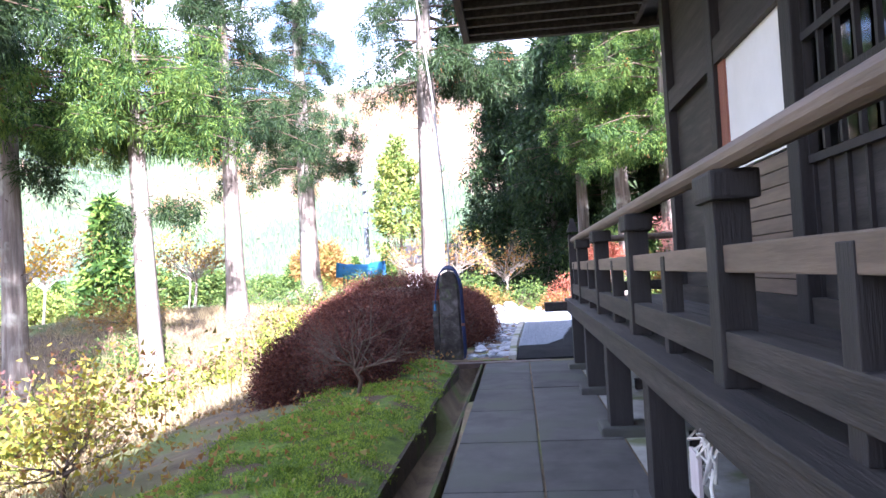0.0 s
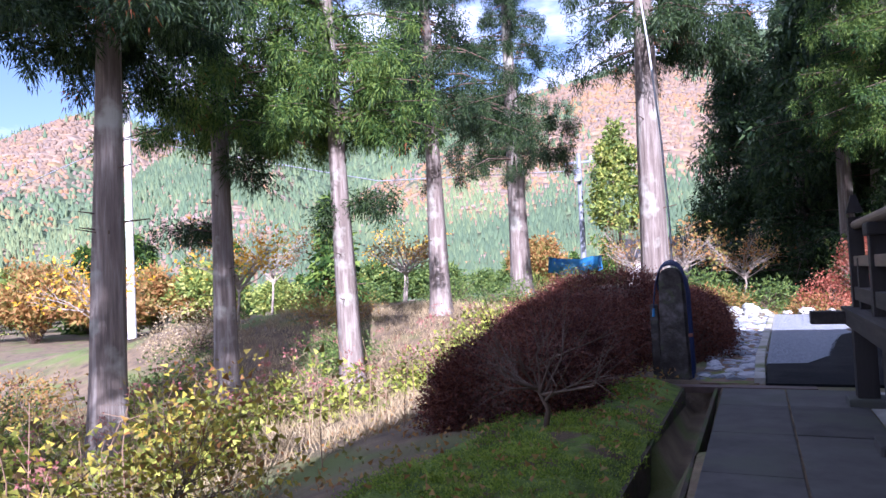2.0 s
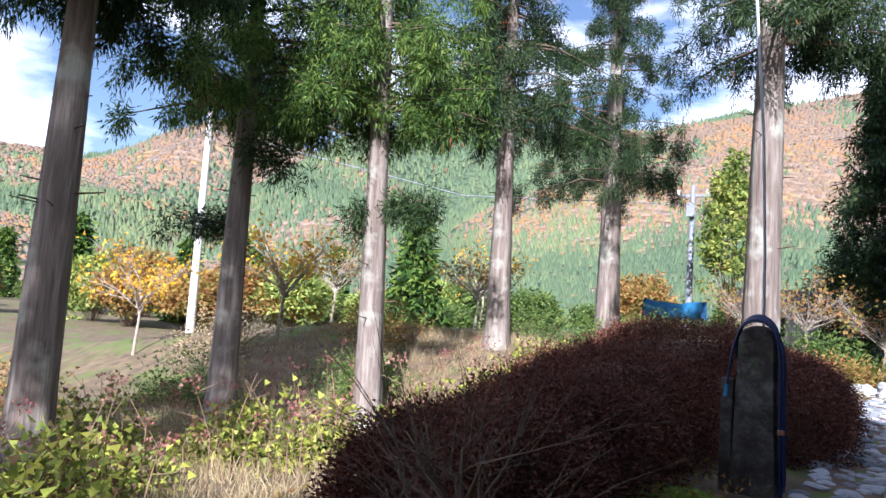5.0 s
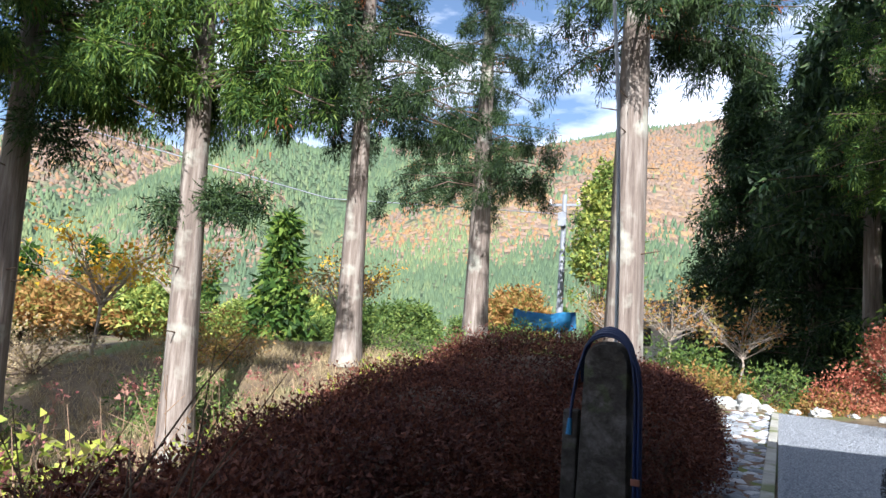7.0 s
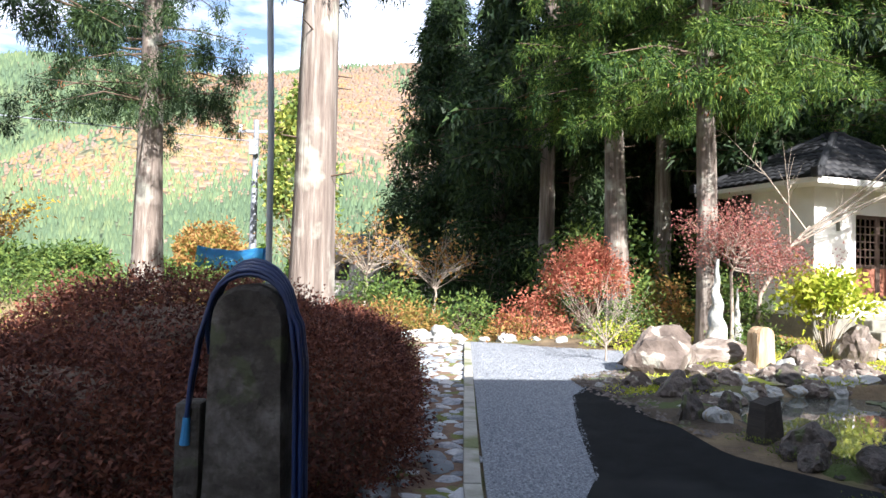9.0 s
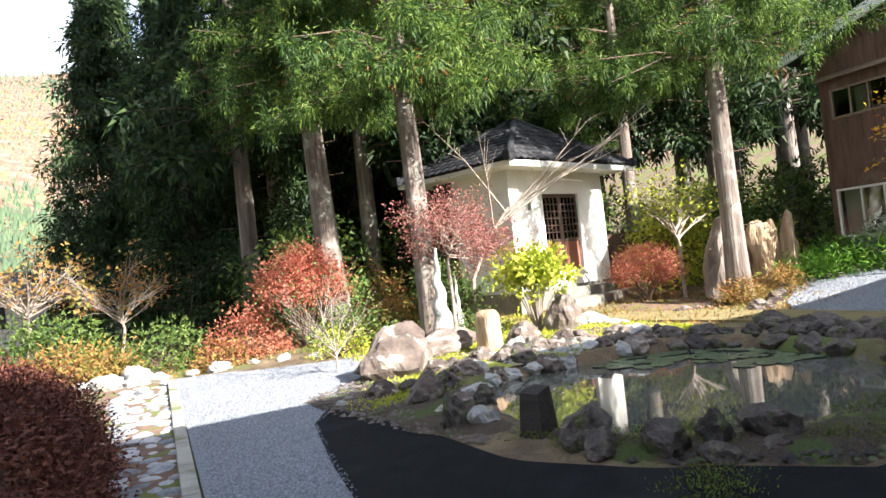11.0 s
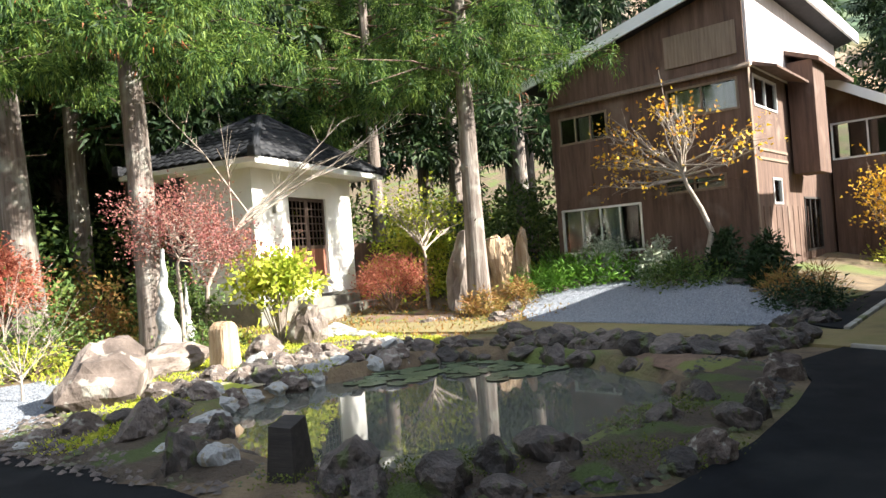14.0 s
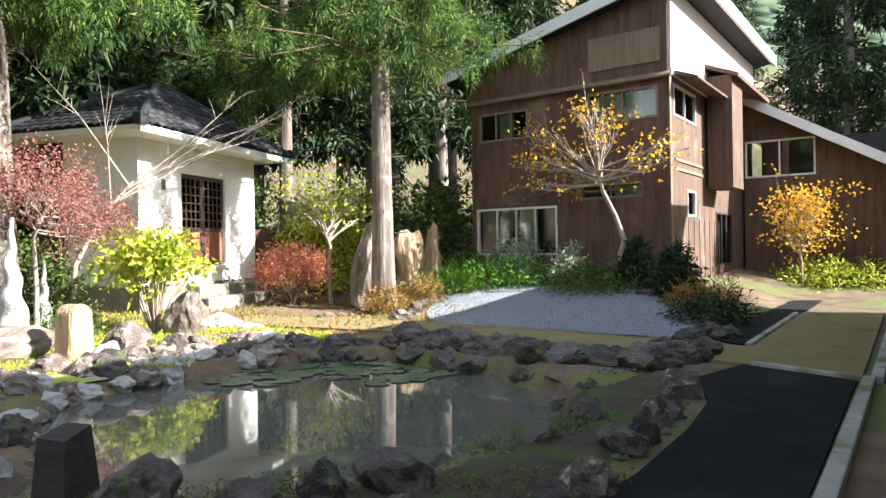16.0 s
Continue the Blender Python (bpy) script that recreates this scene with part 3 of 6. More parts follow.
moss_carpet()
kerb_runs = [("kerb", (0.84, 12.9), (1.5, 21.9), 0.12), ("kerb", (9.28, 12.2), (8.9, 11.18), 0.07), ("kerb", (8.95, 11.1), (16.0, 11.2), 0.1), ("kerb", (10.62, 12.5), (15.0, 12.6), 0.08), ("kerb", (2.6, 11.1), (8.95, 11.16), 0.1), ("kerb", (0.75, 10.75), (0.84, 12.9), 0.12)]
for nm, (ax, ay), (bx, by), w in kerb_runs:
    L = math.hypot(bx - ax, by - ay)
    k = empty(nm, ax, ay, 0, math.degrees(math.atan2(by - ay, bx - ax)), "weathered concrete edging strip", kind="structure")
    n = max(1, round(L / 0.9))
    for i in range(n):
        part("edging_stone", box(i * L / n + 0.006, -w / 2, -0.08, (i + 1) * L / n - 0.006, w / 2, 0.07, 0.012), M["concrete"], k)

# ---- the water ----
pond = part("water", prism([(x + (0.06 if x > 6 else -0.06), y + (0.06 if y > 15 else -0.06)) for x, y in POND], -0.5, -0.1), M["water"], kind="structure", label="still dark green pond water")
rng = np.random.default_rng(4)
pads = bmesh.new()
for i in range(120):
    x, y = rng.uniform(6.2, 8.1), rng.uniform(15.0, 17.1)
    if not inside((x, y), POND) or (x < 7 and y < 16.2) or edge_dist((x, y)) < 0.12:
        continue
    r, a0 = rng.uniform(0.07, 0.15), rng.uniform(0, 6.28)
    c = pads.verts.new((x, y, -0.09))
    ring = [pads.verts.new((x + r * math.cos(a0 + s * 0.56), y + r * math.sin(a0 + s * 0.56), -0.092 + 0.008 * rng.random())) for s in range(11)]
    for s in range(10):
        pads.faces.new((c, ring[s], ring[s + 1]))
part("lily_pads", pads, M["lily"], kind="stuff", label="water lily pads floating on the pond")

# ---- rocks ----
def rock_mesh(seed, subdiv=3, squash=(1, 1, 0.8), flat=0.35):
    bm = bmesh.new()
    bmesh.ops.create_icosphere(bm, subdivisions=subdiv, radius=0.5)
    r = random.Random(seed)
    planes = [(Vector((r.gauss(0, 1), r.gauss(0, 1), r.gauss(0, 0.8))).normalized(), r.uniform(0.26, 0.42)) for _ in range(15)]
    for v in bm.verts:
        p = v.co
        for n_, d in planes:
            e = p.dot(n_) - d
            if e > 0:
                p = p - n_ * e * 0.85
        q = p.normalized()
        p = p + q * (0.1 * noise.noise(q * 2.3 + Vector((seed, 0, 0))) + 0.045 * noise.noise(q * 6 + Vector((0, seed, 0))))
        v.co = Vector((p.x * squash[0], p.y * squash[1], max(p.z, -0.3) * squash[2]))
    lo = min(v.co.z for v in bm.verts)
    for v in bm.verts:
        v.co.z -= lo
    me = bpy.data.meshes.new("rock")
    bm.to_mesh(me)
    bm.free()
    return me


ROCKS = {}
for key, mt in (("brown", "rock"), ("dark", "darkrock"), ("pale", "paleroc"), ("tan", "petrified"), ("cobble", "cobble")):
    ROCKS[key] = []
    for s in range(5):
        me = rock_mesh(s + 10 * len(key), 2 if key == "cobble" else 3)
        me.materials.append(M[mt])
        ROCKS[key].append(me)
LAB = {"brown": "rough brown garden rock by the pond", "dark": "rock coloured dark for shade, patched with lichen", "pale": "pale grey weathered rock by the pond", "tan": "tan weathered standing stone"}
rr = random.Random(7)


def rock(kind, x, y, sx, sy, sz, rz=None, label="", sink=0.04, name="rock", group="garden rocks", z=None, variant=None, tilt=0):
    if label and len(label.split()) < 4:
        label += " among the garden stones"
    ob = new(name, ROCKS[kind][rr.randrange(5) if variant is None else variant])
    zz = level(x, y) if z is None else z
    ob.matrix_basis = pose(x, y, zz - sink, tilt, 0, rr.uniform(0, 360) if rz is None else rz) @ Matrix.Diagonal((sx, sy, sz, 1))
    return tagged(ob, label or LAB[kind], "rock", group)


rock("brown", 4.12, 18.45, 1.4, 1.0, 1.4, 20, "large angular brown boulder at the edge of the moss", variant=1)
rock("brown", 5.35, 19.6, 1.5, 0.9, 0.75, 5, "broad low brown boulder on the moss", variant=0)
rock("brown", 6.65, 19.2, 0.75, 0.6, 0.65, 40, "squat brown boulder beside the upright stone")
rock("brown", 7.15, 19.9, 0.8, 0.6, 0.5, 10, "low brown boulder")
rock("brown", 8.15, 20.1, 0.95, 0.8, 1.25, 70, "tall rounded grey-brown boulder by the shrub", variant=3)
rock("pale", 8.9, 20.3, 0.9, 0.7, 0.45, 0, "pale flat stepping rock near the storehouse")
rock("pale", 9.0, 19.7, 0.7, 0.5, 0.3, 50, "pale flat rock")
rock("brown", 5.75, 20.3, 0.5, 0.4, 0.4, 15)
for kind, x, y, w, h, rz, label, variant in (
        ("dark", 3.42, 16.15, 0.44, 0.5, 12, "dark block-like rock at the pond edge", 2), ("dark", 3.85, 16.55, 0.42, 0.34, 40, "", 1),
        ("dark", 3.65, 16.95, 0.4, 0.3, 80, "", 0), ("brown", 4.05, 16.9, 0.42, 0.26, 15, "flat brown slab of rock at the water", 3),
        ("pale", 3.95, 16.0, 0.42, 0.2, 20, "flat pale slab of rock beside the pond", 1), ("dark", 3.75, 15.55, 0.34, 0.3, 60, "", 4),
        ("pale", 3.3, 15.55, 0.24, 0.16, 10, "", 2), ("brown", 3.5, 15.35, 0.2, 0.14, 70, "", 1),
        ("brown", 3.25, 16.95, 0.46, 0.34, 35, "grey rounded rock in the moss", 2), ("brown", 2.95, 17.15, 0.3, 0.22, 0, "", 0),
        ("pale", 2.8, 17.0, 0.22, 0.15, 60, "", 3), ("dark", 3.1, 14.98, 0.3, 0.42, 30, "pointed dark rock before the pond", 4),
        ("pale", 3.3, 14.78, 0.29, 0.32, 70, "whitish rounded rock before the pond", 0), ("dark", 3.55, 13.7, 0.44, 0.4, 10, "large dark boulder on the near bank", 1),
        ("dark", 3.42, 13.42, 0.3, 0.3, 50, "", 2), ("dark", 3.35, 13.65, 0.22, 0.2, 90, "", 3),
        ("dark", 3.72, 13.15, 0.42, 0.33, 100, "dark flat-topped boulder on the near bank", 3), ("dark", 4.05, 13.05, 0.36, 0.36, 60, "", 4),
        ("dark", 3.85, 12.85, 0.3, 0.22, 10, "", 0), ("dark", 4.42, 12.92, 0.46, 0.38, 30, "big dark rounded boulder on the near bank", 0),
        ("dark", 4.22, 12.72, 0.24, 0.18, 0, "", 2), ("dark", 5.5, 12.62, 0.34, 0.24, 20, "", 1), ("brown", 5.2, 12.7, 0.16, 0.12, 0, "", 2),
        ("brown", 5.0, 12.12, 0.36, 0.34, 40, "rough grey boulder beside the asphalt", 3), ("dark", 4.75, 12.2, 0.3, 0.22, 70, "", 1),
        ("dark", 5.7, 12.22, 0.36, 0.3, 10, "", 0), ("dark", 5.98, 12.18, 0.26, 0.34, 50, "", 4), ("dark", 6.15, 12.6, 0.27, 0.26, 90, "", 2),
        ("dark", 6.45, 12.75, 0.24, 0.2, 30, "", 3), ("brown", 6.55, 12.3, 0.26, 0.26, 0, "", 2), ("dark", 6.75, 12.25, 0.3, 0.16, 60, "", 1),
        ("brown", 5.25, 17.55, 0.3, 0.36, 0, "upright brown rock on the sunny bank", 1), ("brown", 4.45, 17.35, 0.34, 0.26, 20, "", 2),
        ("brown", 4.75, 17.7, 0.4, 0.3, 50, "", 3), ("brown", 6.55, 17.75, 0.42, 0.26, 20, "", 0), ("brown", 6.15, 17.65, 0.26, 0.26, 70, "", 1), ("brown", 6.95, 18.0, 0.3, 0.22, 10, "", 4)):
    rock(kind, x, y, w * 1.08, w * 0.92, h * 1.2, rz, label, variant=variant)
rock("brown", 7.45, 12.42, 0.5, 0.3, 0.5, -40, "tan leaning slab-like rock at the path corner", variant=4)
# rim of the pond
for i in range(len(POND)):
    (x0, y0), (x1, y1) = POND[i - 1], POND[i]
    seg = math.hypot(x1 - x0, y1 - y0)
    far = (y0 + y1) / 2 > 15.2 and (x0 + x1) / 2 > 4.6
    nrow = 4 if far and (y0 + y1) / 2 > 16.6 else 2 if far else (2 if x0 < 4.5 and y0 > 15 else 1)
    for row in range(nrow):
        k = max(1, int(seg / (0.23 if far else 0.34)))
        for j in range(k):
            t = (j + rr.random() * 0.8) / k
            nx, ny = (y1 - y0) / seg, -(x1 - x0) / seg
            off = -(0.05 + row * 0.24 + rr.uniform(-0.06, 0.06))
            x, y = x0 + t * (x1 - x0) + nx * off, y0 + t * (y1 - y0) + ny * off
            s = rr.uniform(0.26, 0.46) if far else rr.uniform(0.14, 0.32)
            # Stones on the shaded sides get the shade-darkened rock.
            kind = "dark" if ((x > 7.9 and y < 16.9) or y < 14) else rr.choice(["brown", "brown", "dark", "brown", "pale"])
            rock(kind, x, y, s * rr.uniform(0.9, 1.3), s, s * rr.uniform(0.75, 1.1), group="pond rim stones", name="rim_stone", z=-0.08 if row == 0 else 0.03 * row)
# rocks bordering the gravel strip and beds
for i in range(64):
    t = i / 63
    if t < 0.5:
        y = 13.5 + t * 2 * 3.7
        x = 8.15 + (y - 13.5) * 0.38
    else:
        x, y = 8.4 + (t - 0.5) * 2.4, 13.5 - (t - 0.5) * 1.2
    s = rr.uniform(0.32, 0.54)
    rock("dark", x + rr.uniform(-0.2, 0.2), y + rr.uniform(-0.2, 0.2), s, s * 1.1, s * 0.85, group="pond rim stones", name="rim_stone")
bed = [(11.0, 18.2), (12.0, 18.8), (12.9, 19.2), (13.7, 19.3), (14.5, 18.9), (15.2, 18.3), (15.5, 17.4), (15.5, 16.5), (15.0, 15.6), (14.5, 14.8), (13.8, 14.2), (13.0, 13.6), (12.4, 13.2)]
for i in range(len(bed) - 1):
    for j in range(5):
        t = (j + rr.random()) / 5
        x, y = bed[i][0] + t * (bed[i + 1][0] - bed[i][0]), bed[i][1] + t * (bed[i + 1][1] - bed[i][1])
        s = rr.uniform(0.22, 0.42)
        # Sunlit stones stay brown; those short of y 18 are coloured for shade.
        rock("brown" if y > 18 else "dark", x + rr.uniform(-0.15, 0.15), y + rr.uniform(-0.15, 0.15), s * 1.2, s, s * 0.8, group="bed border stones", name="border_stone")
for i in range(9):
    rock("brown", 10.8 + i * 0.28, 19.9 + 0.1 * math.sin(i), 0.34, 0.28, 0.22, group="bed border stones", name="border_stone")
for i in range(10):
    rock("dark", 11.5 + rr.uniform(-0.6, 0.8), 13.1 + rr.uniform(-0.25, 0.35), 0.36, 0.32, 0.3, group="bed border stones", name="border_stone")
# sunlit scatter on the far bank
for i in range(70):
    t = rr.random()
    x = 4.4 + 4.6 * t
    y = 17.9 + rr.uniform(0, 1.3) + 0.5 * t
    s = rr.choice([0.1, 0.14, 0.2, 0.28])
    rock(rr.choice(["brown", "pale", "brown"]), x, y, s * 1.3, s, s * 0.7, group="bank stones", name="bank_stone")
for x, y, s in [(0.2, 22.5, 0.45), (0.55, 22.3, 0.55), (0.95, 22.45, 0.7), (1.35, 22.35, 0.4), (1.9, 22.5, 0.3), (2.35, 22.4, 0.42), (2.9, 22.3, 0.25), (3.4, 22.0, 0.3), (3.9, 21.7, 0.25), (2.2, 18.0, 0.01)]:
    if s > 0.05:
        rock("pale", x, y, s * 1.3, s, s * 0.8, label="sunlit pale stone at the end of the gravel")

# ---- vegetation ----
def foliage_mesh(name, seed, centres, per, spread, length, width, droop=0.0, outward=None):
    g = np.random.default_rng(seed)
    c = np.repeat(np.asarray(centres, float), per, axis=0)
    off = g.normal(0, 1, c.shape) * np.asarray(spread)
    d = off / (np.linalg.norm(off, axis=1)[:, None] + 1e-9)
    d[:, 2] -= droop
    return leaves(name, c + off, d, length, width, g)


def cedar_tree(seed, h, r, base, reach, clumps, per, length, width, leafm, spread=(0.14, 0.14, 0.19), lean=(0, 0), name="cedar_tree", label="", group="cedars", stubs=True, top=0.25, low=1.0):
    """A tall cedar: straight tapered trunk, drooping limbs and hanging sprays."""
    g = random.Random(seed)
    tree = empty(name, label=label or "tall cedar with a straight grey-brown trunk and hanging green sprays", category="tree", group=group)

    def at(z):
        return Vector((lean[0] * z / 8, lean[1] * z / 8, z))
    hs = [-0.35, 0.0, 0.15, 0.5, 1.2, 2.5, 4, 6, 8, 10, 12, h * 0.85, h]
    hs = sorted(z for z in hs if z <= h)

    def rad(z):
        flare = 0.3 * math.exp(-max(z, 0) * 2.4)
        return r * (1 - 0.72 * max(0, z) / h + flare)
    cols = 20

    def fn(u, v):
        i = u * (len(hs) - 1)
        z = hs[round(i)]
        k = 1 + 0.05 * math.sin(v * 5 + seed) + 0.04 * math.sin(v * 9 + z) + 0.1 * math.sin(v * 4 + seed) * math.exp(-max(z, 0) * 2)
        return tuple(at(z) + Vector((math.cos(v), math.sin(v), 0)) * rad(z) * k)
    put_mesh("trunk", rings("trunk", fn, len(hs), cols), M["bark"], tree, smooth=True)
    runs, cen = [], []
    nl = int(clumps / 9)
    for i in range(nl):
        t = i / nl
        t = t ** low
        z = base + (h - base) * t
        a = g.uniform(0, 2 * math.pi)
        L = reach * (1 - t) ** 0.7 * g.uniform(0.6, 1.15) + top
        tipz = z + L * g.uniform(-0.32, 0.05)
        p0 = at(z)
        d = Vector((math.cos(a), math.sin(a), 0))
        pts = [p0, p0 + d * L * 0.5 + Vector((0, 0, (tipz - z) * 0.3 + 0.1)), p0 + d * L + Vector((0, 0, tipz - z))]
        runs.append((pts, [0.035, 0.02, 0.006]))
        for j in range(9):
            s = g.uniform(0.22, 1.05)
            side = g.gauss(0, 0.26) * (1.15 - 0.6 * s)
            q = p0 + d * L * s + Vector((-d.y * side, d.x * side, (tipz - z) * s + 0.2 * s * (1 - s) - abs(side) * 0.35 - g.uniform(0.0, 0.14)))
            cen.append(tuple(q))
    if stubs:
        for i in range(int(max(2, base * 2))):
            z = g.uniform(1.5, base)
            a = g.uniform(0, 6.28)
            runs.append(([at(z), at(z) + Vector((math.cos(a), math.sin(a), 0.1)) * (rad(z) + g.uniform(0.1, 0.35))], [0.018, 0.008]))
    put_mesh("limb_work", tubes("limbs", runs, 4), M["twigdark"], tree, kind="stuff")
    put_mesh("crown", foliage_mesh("crown", seed, cen, per, spread, length, width, 0.75), leafm, tree)
    if stubs:
        put_mesh("withered_sprays", foliage_mesh("withered", seed + 1, cen[:: 40], 30, (0.12, 0.12, 0.2), length, width, 1.0), M["cedarred"], tree, label="withered rust-red sprays")
    return tree


NEAR = [("tr1", -7.7, 9.3, 0.27, 5.2, (0.25, 0)), ("tr2", -8.7, 13.0, 0.25, 4.6, (-0.1, 0.1)), ("tr3", -6.8, 14.6, 0.25, 4.8, (-0.3, 0)), ("tr4", -6.6, 19.0, 0.27, 4.6, (-0.1, 0)), ("tr5", -6.55, 26.7, 0.4, 5.0, (-0.1, 0)), ("tr6", -1.0, 18.0, 0.33, 5.2, (0.05, 0)), ("c1", 5.3, 24.6, 0.3, 5.0, (-0.3, 0)), ("c2", 6.1, 21.4, 0.22, 4.6, (-0.2, 0)), ("c3", 12.5, 19.8, 0.23, 4.9, (0, 0)), ("c4", 12.3, 26.5, 0.22, 4.6, (0, 0)), ("c5", 14.6, 25.0, 0.22, 5.2, (0, 0))]
for i, (nm, x, y, r, base, lean) in enumerate(NEAR):
    # Crowns 0, 3, 4 and 5 take the shade-darkened green.
    t = cedar_tree(20 + i, (10.5 if i < 4 else 12.5) + (i % 3) * 0.7, r, base + (0.9, 0.9, 0.8, 0.6, 0.2, 1.2)[i] if i < 6 else base + 0.2, (1.9, 2.0, 2.2, 2.6, 3.2, 2.4)[i] if i < 6 else 2.7, 700 if i < 6 else 860, 125, 0.12, 0.022, M["cedardark" if i in (0, 3, 4, 5) else "cedar"], spread=(0.075, 0.075, 0.14), low=1.5, lean=lean)
    t.matrix_basis = pose(x, y, level(x, y))
# a small bough on the third trunk and on the second
for bx, by, bz, dx, nm in ((-6.8, 14.6, 3.0, 0.8, "cedar_bough"), (-8.7, 13.0, 2.5, -1.1, "cedar_bough"), (-8.7, 13.0, 3.7, 0.6, "cedar_bough"), (-6.8, 14.6, 2.8, -0.45, "cedar_bough")):
    bo = empty(nm, bx, by, bz, label="low leafy bough growing from a cedar trunk", category="branch", group="low boughs")
    g = random.Random(int(bz * 10))
    cen = []
    for _ in range(34):
        u = g.uniform(0.3, 1.5)
        cen.append((dx * u, g.gauss(0, 0.28) * u, 0.3 * u - 0.5 * g.random() * u - 0.1 * u * u))
    put_mesh("sprays", foliage_mesh("sprays", 3, cen, 60, (0.09, 0.09, 0.12), 0.13, 0.022, 0.5), M["cedardark"], bo)
    put_mesh("stem", tubes("stem", [([(-0.1 * dx, 0, -0.05), (dx, 0, 0.1), (1.5 * dx, 0, 0.08)], [0.03, 0.014, 0.005])], 5), M["twigdark"], bo)

# Out-of-view cedar, added only to cast shade on the left trunks.
shade = cedar_tree(41, 19, 0.34, 6.5, 3.0, 1000, 70, 0.17, 0.035, M["cedar"], spread=(0.11, 0.11, 0.17), low=1.0, label="unseen tall cedar added to shade the left trunks")
shade.matrix_basis = pose(-3.3, -1.9, level(-3.3, -1.9))
dense = cedar_tree(90, 12, 0.3, 0.9, 3.0, 1500, 34, 0.24, 0.06, M["cedardark"], name="cedar_tree", label="dense dark cedar with foliage down to the ground", group="dark cedars", stubs=False)
dense.matrix_basis = pose(3.4, 33.0, 0)
for x, y, s, rz in [(5.6, 30.5, 0.95, 50), (8.2, 31.0, 1.1, 130), (1.6, 37.0, 1.1, 220), (7.0, 36, 1.2, 300), (11, 33, 1.15, 20)]:
    copy_thing(dense, pose(x, y, level(x, y), 0, 0, rz) @ Matrix.Diagonal((s, s, s, 1)))
forest = cedar_tree(70, 16, 0.26, 4.5, 2.6, 700, 16, 0.34, 0.1, M["cedardark"], name="cedar_tree", label="tall dark cedar in the wood behind the garden", group="wood cedars", stubs=False)
forest.matrix_basis = pose(7.4, 27.5, 0.2)
fr = random.Random(12)
spots = [(4.3, 28.5), (9.4, 29), (10.3, 26.0), (11.2, 29.5), (13.4, 29.0), (15.5, 28), (17.0, 30.5), (19.0, 27.0), (14.5, 33.0), (21.5, 29.5), (9.0, 34.5), (17.6, 24.5), (20.5, 24.0), (24, 26), (27, 24), (30, 22), (27, 29), (31, 27), (33, 18), (31, 13), (34, 9), (36, 23), (38, 15), (40, 6), (29, 33), (22, 35), (37, 30), (34, 3), (44, 20), (46, 10), (42, 27), (50, 4), (12, 40), (18, 38), (5, 42)]
for x, y in spots:
    s = fr.uniform(0.85, 1.15)
    copy_thing(forest, pose(x, y, level(x, y), 0, 0, fr.uniform(0, 360)) @ Matrix.Diagonal((s, s, s * fr.uniform(0.9, 1.15), 1)))


def bush(name, x, y, rx, ry, h, leafm, n, length, width, label, seed=1, category="shrub", group="", base=0.0, stems=True, shell=0.35, rz=0, twigm="twigdark", z=None):
    """A rounded shrub: thin stems and a shell of small leaves with gaps."""
    g = np.random.default_rng(seed)
    ob = empty(name, x, y, level(x, y) if z is None else z, rz, label, category, group)
    if len(label.split()) < 4:
        ob["label"] = label + " among the garden stones"
    k = max(12, n // 40)
    d = g.normal(0, 1, (k, 3))
    d[:, 2] = np.abs(d[:, 2]) * 1.1 - 0.25
    d /= np.linalg.norm(d, axis=1)[:, None]
    rad = 1 - shell * g.random(k) ** 1.5
    bumps = 1 + 0.12 * np.sin(d[:, 0] * 7 + seed) * np.cos(d[:, 1] * 6)
    c = d * (rad * bumps)[:, None] * np.array([rx, ry, 1])
    c[:, 2] = base + (c[:, 2] * 0.5 + 0.5 - 0.08) * (h - base) if base > 0 else np.maximum(c[:, 2], 0.02) * h
    sp = 0.11 * min(rx, ry) + 0.05
    put_mesh("foliage", foliage_mesh("foliage", seed, c, max(1, n // k), (sp, sp, sp * 0.8), length, width, 0.0), leafm, ob)
    if stems:
        runs = []
        for i in range(min(k, 46)):
            q = Vector(c[i])
            runs.append(([(q.x * 0.06, q.y * 0.06, 0), (q.x * 0.5, q.y * 0.5, q.z * 0.6), tuple(q)], [0.014, 0.009, 0.003]))
        put_mesh("stem_work", tubes("stems", runs, 4), M[twigm], ob, kind="stuff")
    return ob


